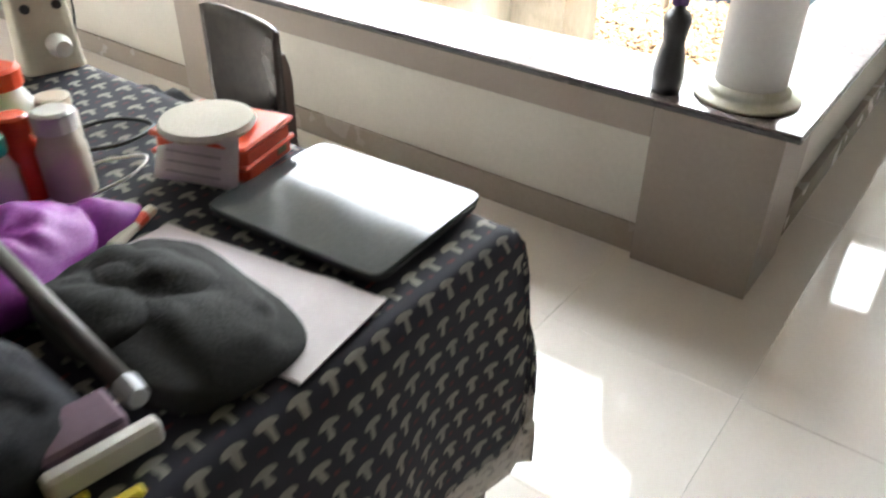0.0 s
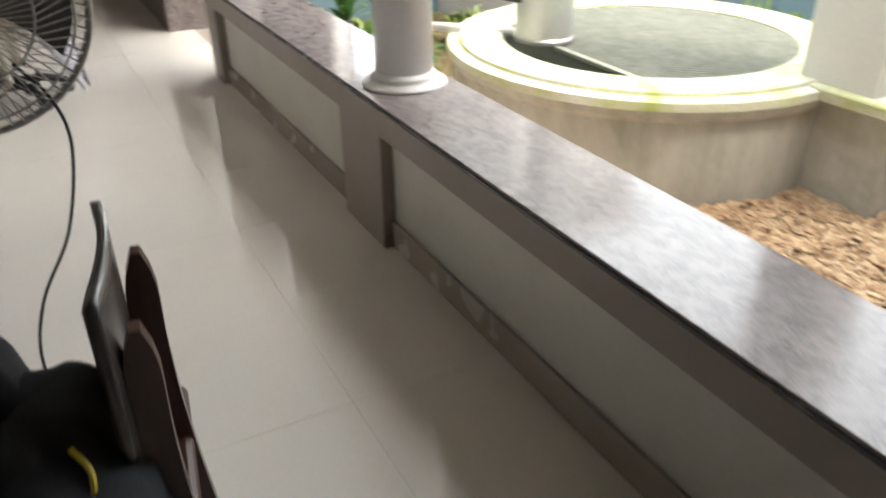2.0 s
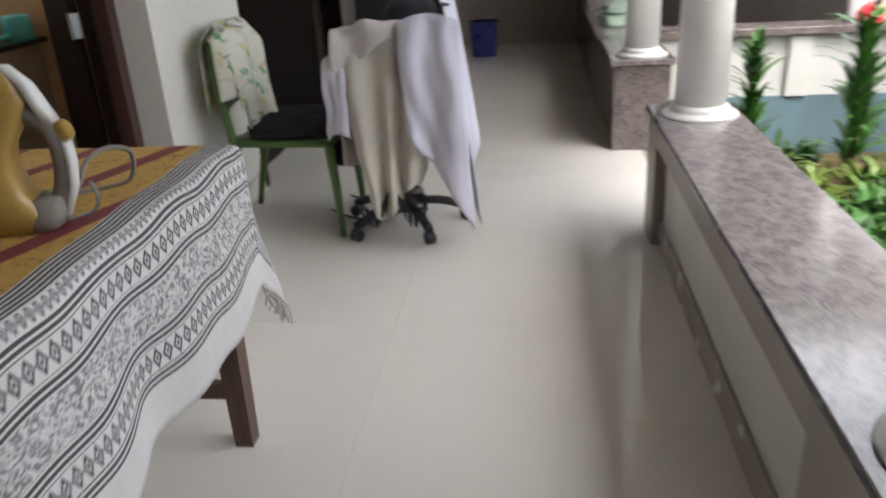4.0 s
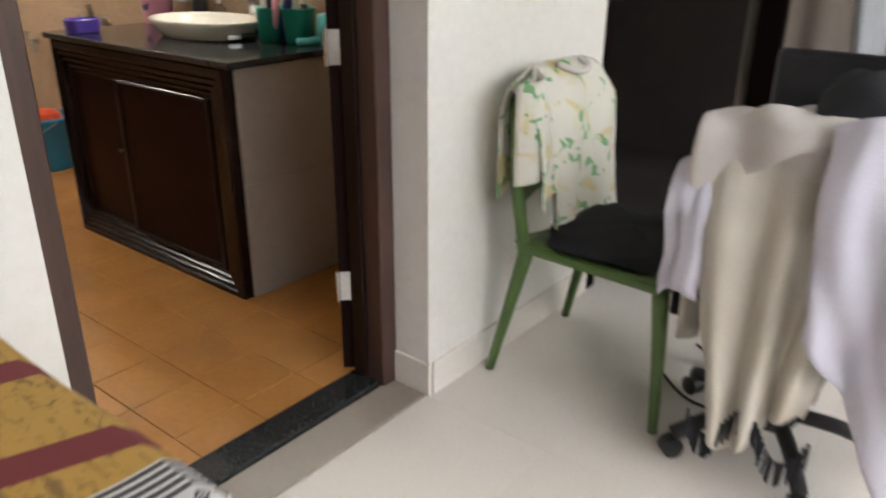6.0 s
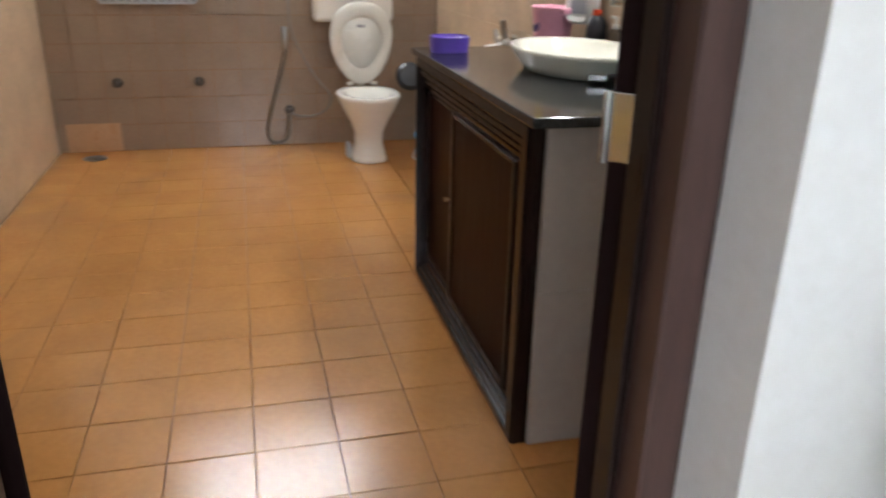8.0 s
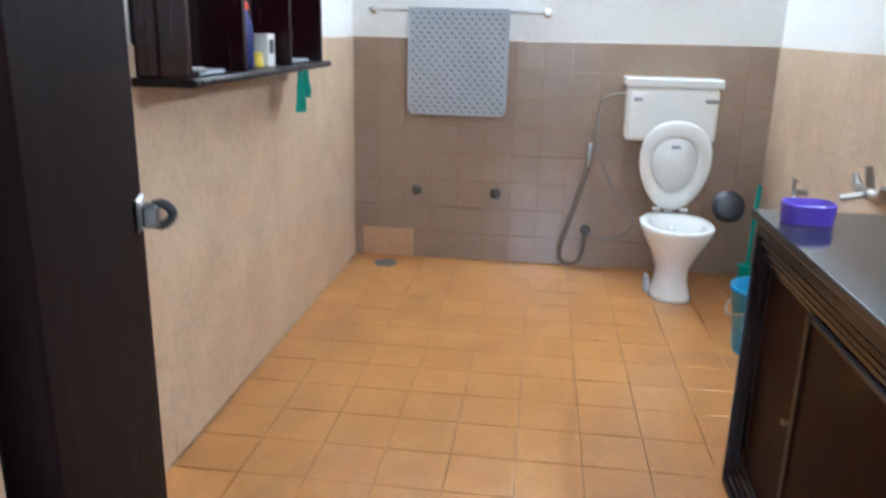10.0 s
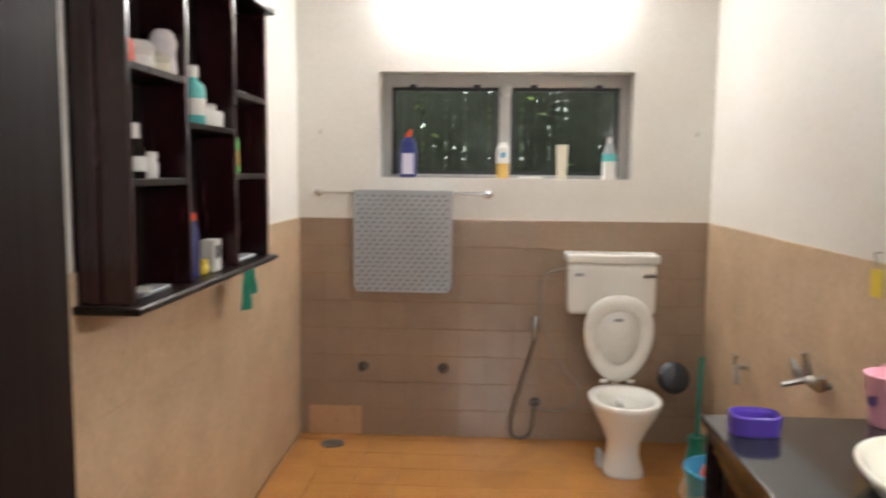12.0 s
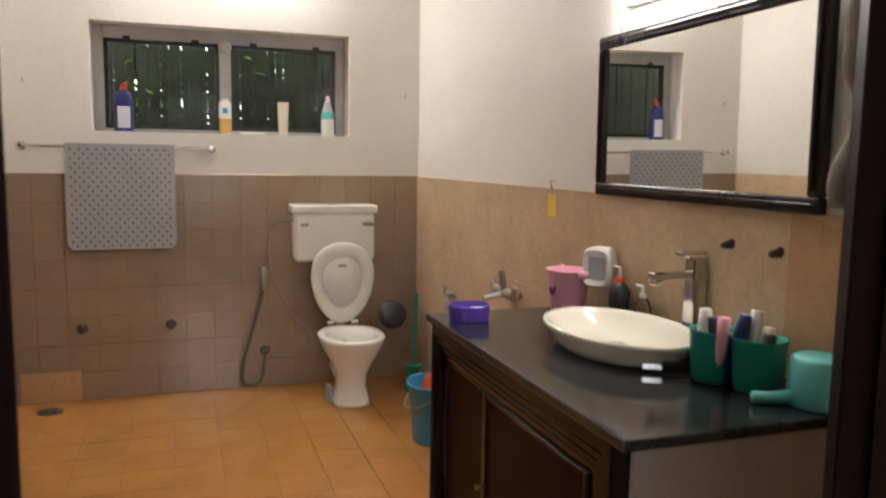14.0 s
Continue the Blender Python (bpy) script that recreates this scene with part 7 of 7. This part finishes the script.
def bush(x, y, size, label, material, stalk=0.0, L=0.25, w=0.02, count=60, flower=False, name="shrub"):
    p = thing(name, x, y, G, label, "plant")
    bm = bmesh.new()
    if stalk:
        part("stem", tube([(0, 0, 0), (0.02, 0.01, stalk * 0.5), (0.0, 0.03, stalk)], [0.014, 0.011, 0.008], 8), M_STEM, p)
        for k in range(9):
            leaf_clump(bm, 0, 0.01, stalk * (0.22 + 0.09 * k), 11, 0.05, 0.06, L * (1.1 - 0.04 * k), w, 0.45)
    else:
        leaf_clump(bm, 0, 0, 0, count, size * 0.6, size, L, w)
    part("leaves", bm, material, p)
    if flower:
        bm = bmesh.new()
        for k in range(14):
            leaf_clump(bm, 0, 0.03, stalk + 0.02, 1, 0.08, 0.15, 0.08, 0.022, 0.3)
        part("flower", bm, M_FLOWER, p, "red flower head")
    return p


bush(1.28, 3.55, 0.3, "tall leafy stalk with a red flower by the house wing", M_LEAF, 0.95, 0.36, 0.03, flower=True, name="flowering_plant")
bush(0.82, 3.9, 0.3, "tall leafy stalk by the house wing", M_LEAF, 0.8, 0.32, 0.026, name="tall_plant")
bush(1.62, 3.7, 0.3, "reddish-stemmed leafy stalk by the house wing", M_LEAF2, 0.9, 0.30, 0.026, name="tall_plant")
for x, y, m in ((0.62, 3.2, M_LEAF), (0.95, 3.3, M_LEAF2), (1.2, 2.95, M_LEAF), (0.7, 2.75, M_LEAF2), (1.5, 3.2, M_LEAF), (1.0, 2.6, M_LEAF), (1.9, 3.6, M_LEAF), (2.2, 3.3, M_LEAF2), (0.6, 4.1, M_LEAF), (1.05, 3.75, M_LEAF), (1.35, 3.35, M_LEAF2), (0.8, 3.55, M_LEAF2), (1.15, 2.3, M_LEAF2), (0.6, 2.4, M_LEAF), (1.45, 2.75, M_LEAF)):
    bush(x, y, 0.32, "low green leafy shrub in the garden bed", m, 0, 0.26, 0.03, 90)
for x, y in ((3.85, 0.7), (3.75, 1.15), (3.95, 1.55), (3.9, 0.3), (3.95, 2.0), (3.95, -1.0)):
    bush(x, y, 0.4, "bright green fern against the boundary wall", M_LEAF2 if y > 1 else M_LEAF, 0, 0.34, 0.026, 90, name="fern")
bm = bmesh.new()
for _ in range(5000):
    x, y = random.uniform(0.32, 2.4), random.uniform(1.7, 4.4)
    if (x - WC_[0]) ** 2 + (y - WC_[1]) ** 2 < 1.2:
        continue
    a, h, w = random.uniform(0, 6.28), random.uniform(0.03, 0.09), 0.004
    p, d = Vector((x, y, G)), Vector((math.cos(a), math.sin(a), 0))
    v = [bm.verts.new(p - d * w), bm.verts.new(p + d * w), bm.verts.new(p + Vector((random.uniform(-0.03, 0.03), random.uniform(-0.03, 0.03), h)))]
    bm.faces.new(v)
tagged(part("grass", bm, M_GRASS), "short green grass in the garden", "grass", "", "stuff")
for y in (0.4, 0.9, 1.4, 1.9, 2.4, 2.9):
    hg = thing("hedge_plant", BX - 0.95, y, G, "dense dark green hedge plant behind the slat fence", "plant", "hedge plants")
    bm = bmesh.new()
    leaf_clump(bm, 0, 0, 0.9, 400, 1.6, 1.0, 0.30, 0.04, 0.6)
    part("leaves", bm, M_LEAF2, hg)
    part("stem", tube([(0, 0, 0), (0.02, 0, 1.2), (0, 0.03, 2.2)], [0.03, 0.02, 0.01], 8), M_STEM, hg)
for x, y, r in ((0.72, -1.35, 0.09), (0.95, -1.52, 0.07), (0.55, 2.6, 0.06)):
    st = thing("stone", x, y, G, "rough garden stone in the mulch", "stone", "garden stones")
    part("rock", blob(r, r * 1.3, r * 1.1, x * 10, 16, 8, 2.2), M_STONE, st)
log = thing("branch", 1.35, -1.55, G + 0.03, "mossy fallen branch on the mulch", "branch")
part("wood", tube([(-0.4, 0.0, 0.0), (-0.1, 0.04, 0.01), (0.3, -0.02, 0.0)], [0.035, 0.04, 0.03], 10), M_STEM, log)
standp = thing("water_tap_post", 3.7, -0.35, G, "small grey stand pipe by the boundary wall", "pipe")
part("post", tube([(0, 0, 0), (0, 0, 0.42)], 0.03, 10), M_STONE, standp)
part("tap", tube([(0, 0, 0.38), (-0.08, 0, 0.40), (-0.1, 0, 0.36)], 0.014, 8), M_BRASS, standp)

# ---- tiles, last ----
def tile_field(parent, x0, x1, y0, y1, sx, sy, gap, z, thick, material, limit, name="tile", turn=None, odd=None):
    """Separate tiles that share one mesh, laid in a plane; turn stands the field up on a wall."""
    bm = box(-sx / 2 + gap / 2, sx / 2 - gap / 2, -sy / 2 + gap / 2, sy / 2 - gap / 2, -thick, 0.0, (0.0012 if gap > 0.002 else 0.0))
    me = finish(name, bm, material)
    turn = turn or Matrix()
    n, y = 0, y0
    while y < y1 - sy * 0.3:
        x = x0
        while x < x1 - sx * 0.3:
            if n < limit:
                o = new(name, me)
                o.parent = parent
                o.matrix_basis = turn @ pose(x + sx / 2, y + sy / 2, z + random.uniform(-0.0004, 0.0004), random.uniform(-0.06, 0.06), random.uniform(-0.06, 0.06), 0)
                n += 1
            x += sx
        y += sy


random.seed(11)
tile_field(floor_v, FRONT + 0.074, 0.06, -5.97, 7.6, 0.53, 0.53, 0.0008, 0.0, 0.012, M_FLOOR, 300)
tile_field(floor_w, -4.18, FRONT + 0.05, -5.97, -0.75, 0.53, 0.53, 0.0008, 0.0, 0.012, M_FLOOR, 300)
tile_field(floor_p, 0.07, 4.2, -5.97, -2.08, 0.53, 0.53, 0.0008, 0.0, 0.012, M_FLOOR, 300)
tile_field(floor_b, BX - 0.13, FRONT + 0.0, BL + 0.013, BR, 0.2075, 0.2075, 0.0026, 0.0, 0.006, M_ORANGE, 300)
up_x = Matrix(((0, 0, 1, 0), (1, 0, 0, 0), (0, 1, 0, 0), (0, 0, 0, 1)))   # (a, b) -> (y, z), facing +x
part("tile_bed", box(BX, BX + 0.004, BL, BR, 0.0, DADO), M_GROUT, wall_back)
tile_field(wall_back, BL, BR, 0.003, DADO, (BR - BL) / 15, (DADO - 0.003) / 8, 0.003, 0.0, 0.006, M_WALLTILE, 300, "wall_tile", Matrix.Translation((BX + 0.009, 0, 0)) @ up_x)
part("odd_tile", box(BX + 0.004, BX + 0.0105, BL + 0.06, BL + 0.36, 0.004, 0.17, 0.001), M_ODDTILE, wall_back, "orange replacement tile")
left_m = Matrix.Translation((0, BL + 0.009, 0)) @ Matrix(((-1, 0, 0, BX + FRONT - 0.002), (0, 0, 1, 0), (0, 1, 0, 0), (0, 0, 0, 1)))
right_m = Matrix.Translation((0, BR - 0.009, 0)) @ Matrix(((1, 0, 0, 0), (0, 0, -1, 0), (0, 1, 0, 0), (0, 0, 0, 1)))
part("tile_bed", box(BX + 0.01, FRONT - 0.012, BL, BL + 0.004, 0.0, DADO), M_SIDETILE, wall_bl)
part("odd_tile", box(-2.975, -2.645, BR - 0.0105, BR - 0.004, 0.84, DADO - 0.003, 0.001), M_ODDTILE, wall_br, "pinkish replacement tile")
part("tile_bed", box(BX + 0.01, FRONT - 0.012, BR - 0.004, BR, 0.0, DADO), M_SIDETILE, wall_br)
tile_field(wall_bl, BX + 0.01, FRONT - 0.012, 0.003, DADO, 0.3317, (DADO - 0.003) / 3, 0.0012, 0.0, 0.006, M_SIDETILE, 300, "wall_tile", left_m)
tile_field(wall_br, BX + 0.01, FRONT - 0.012, 0.003, DADO, 0.3317, (DADO - 0.003) / 3, 0.0012, 0.0, 0.006, M_SIDETILE, 300, "wall_tile", right_m)
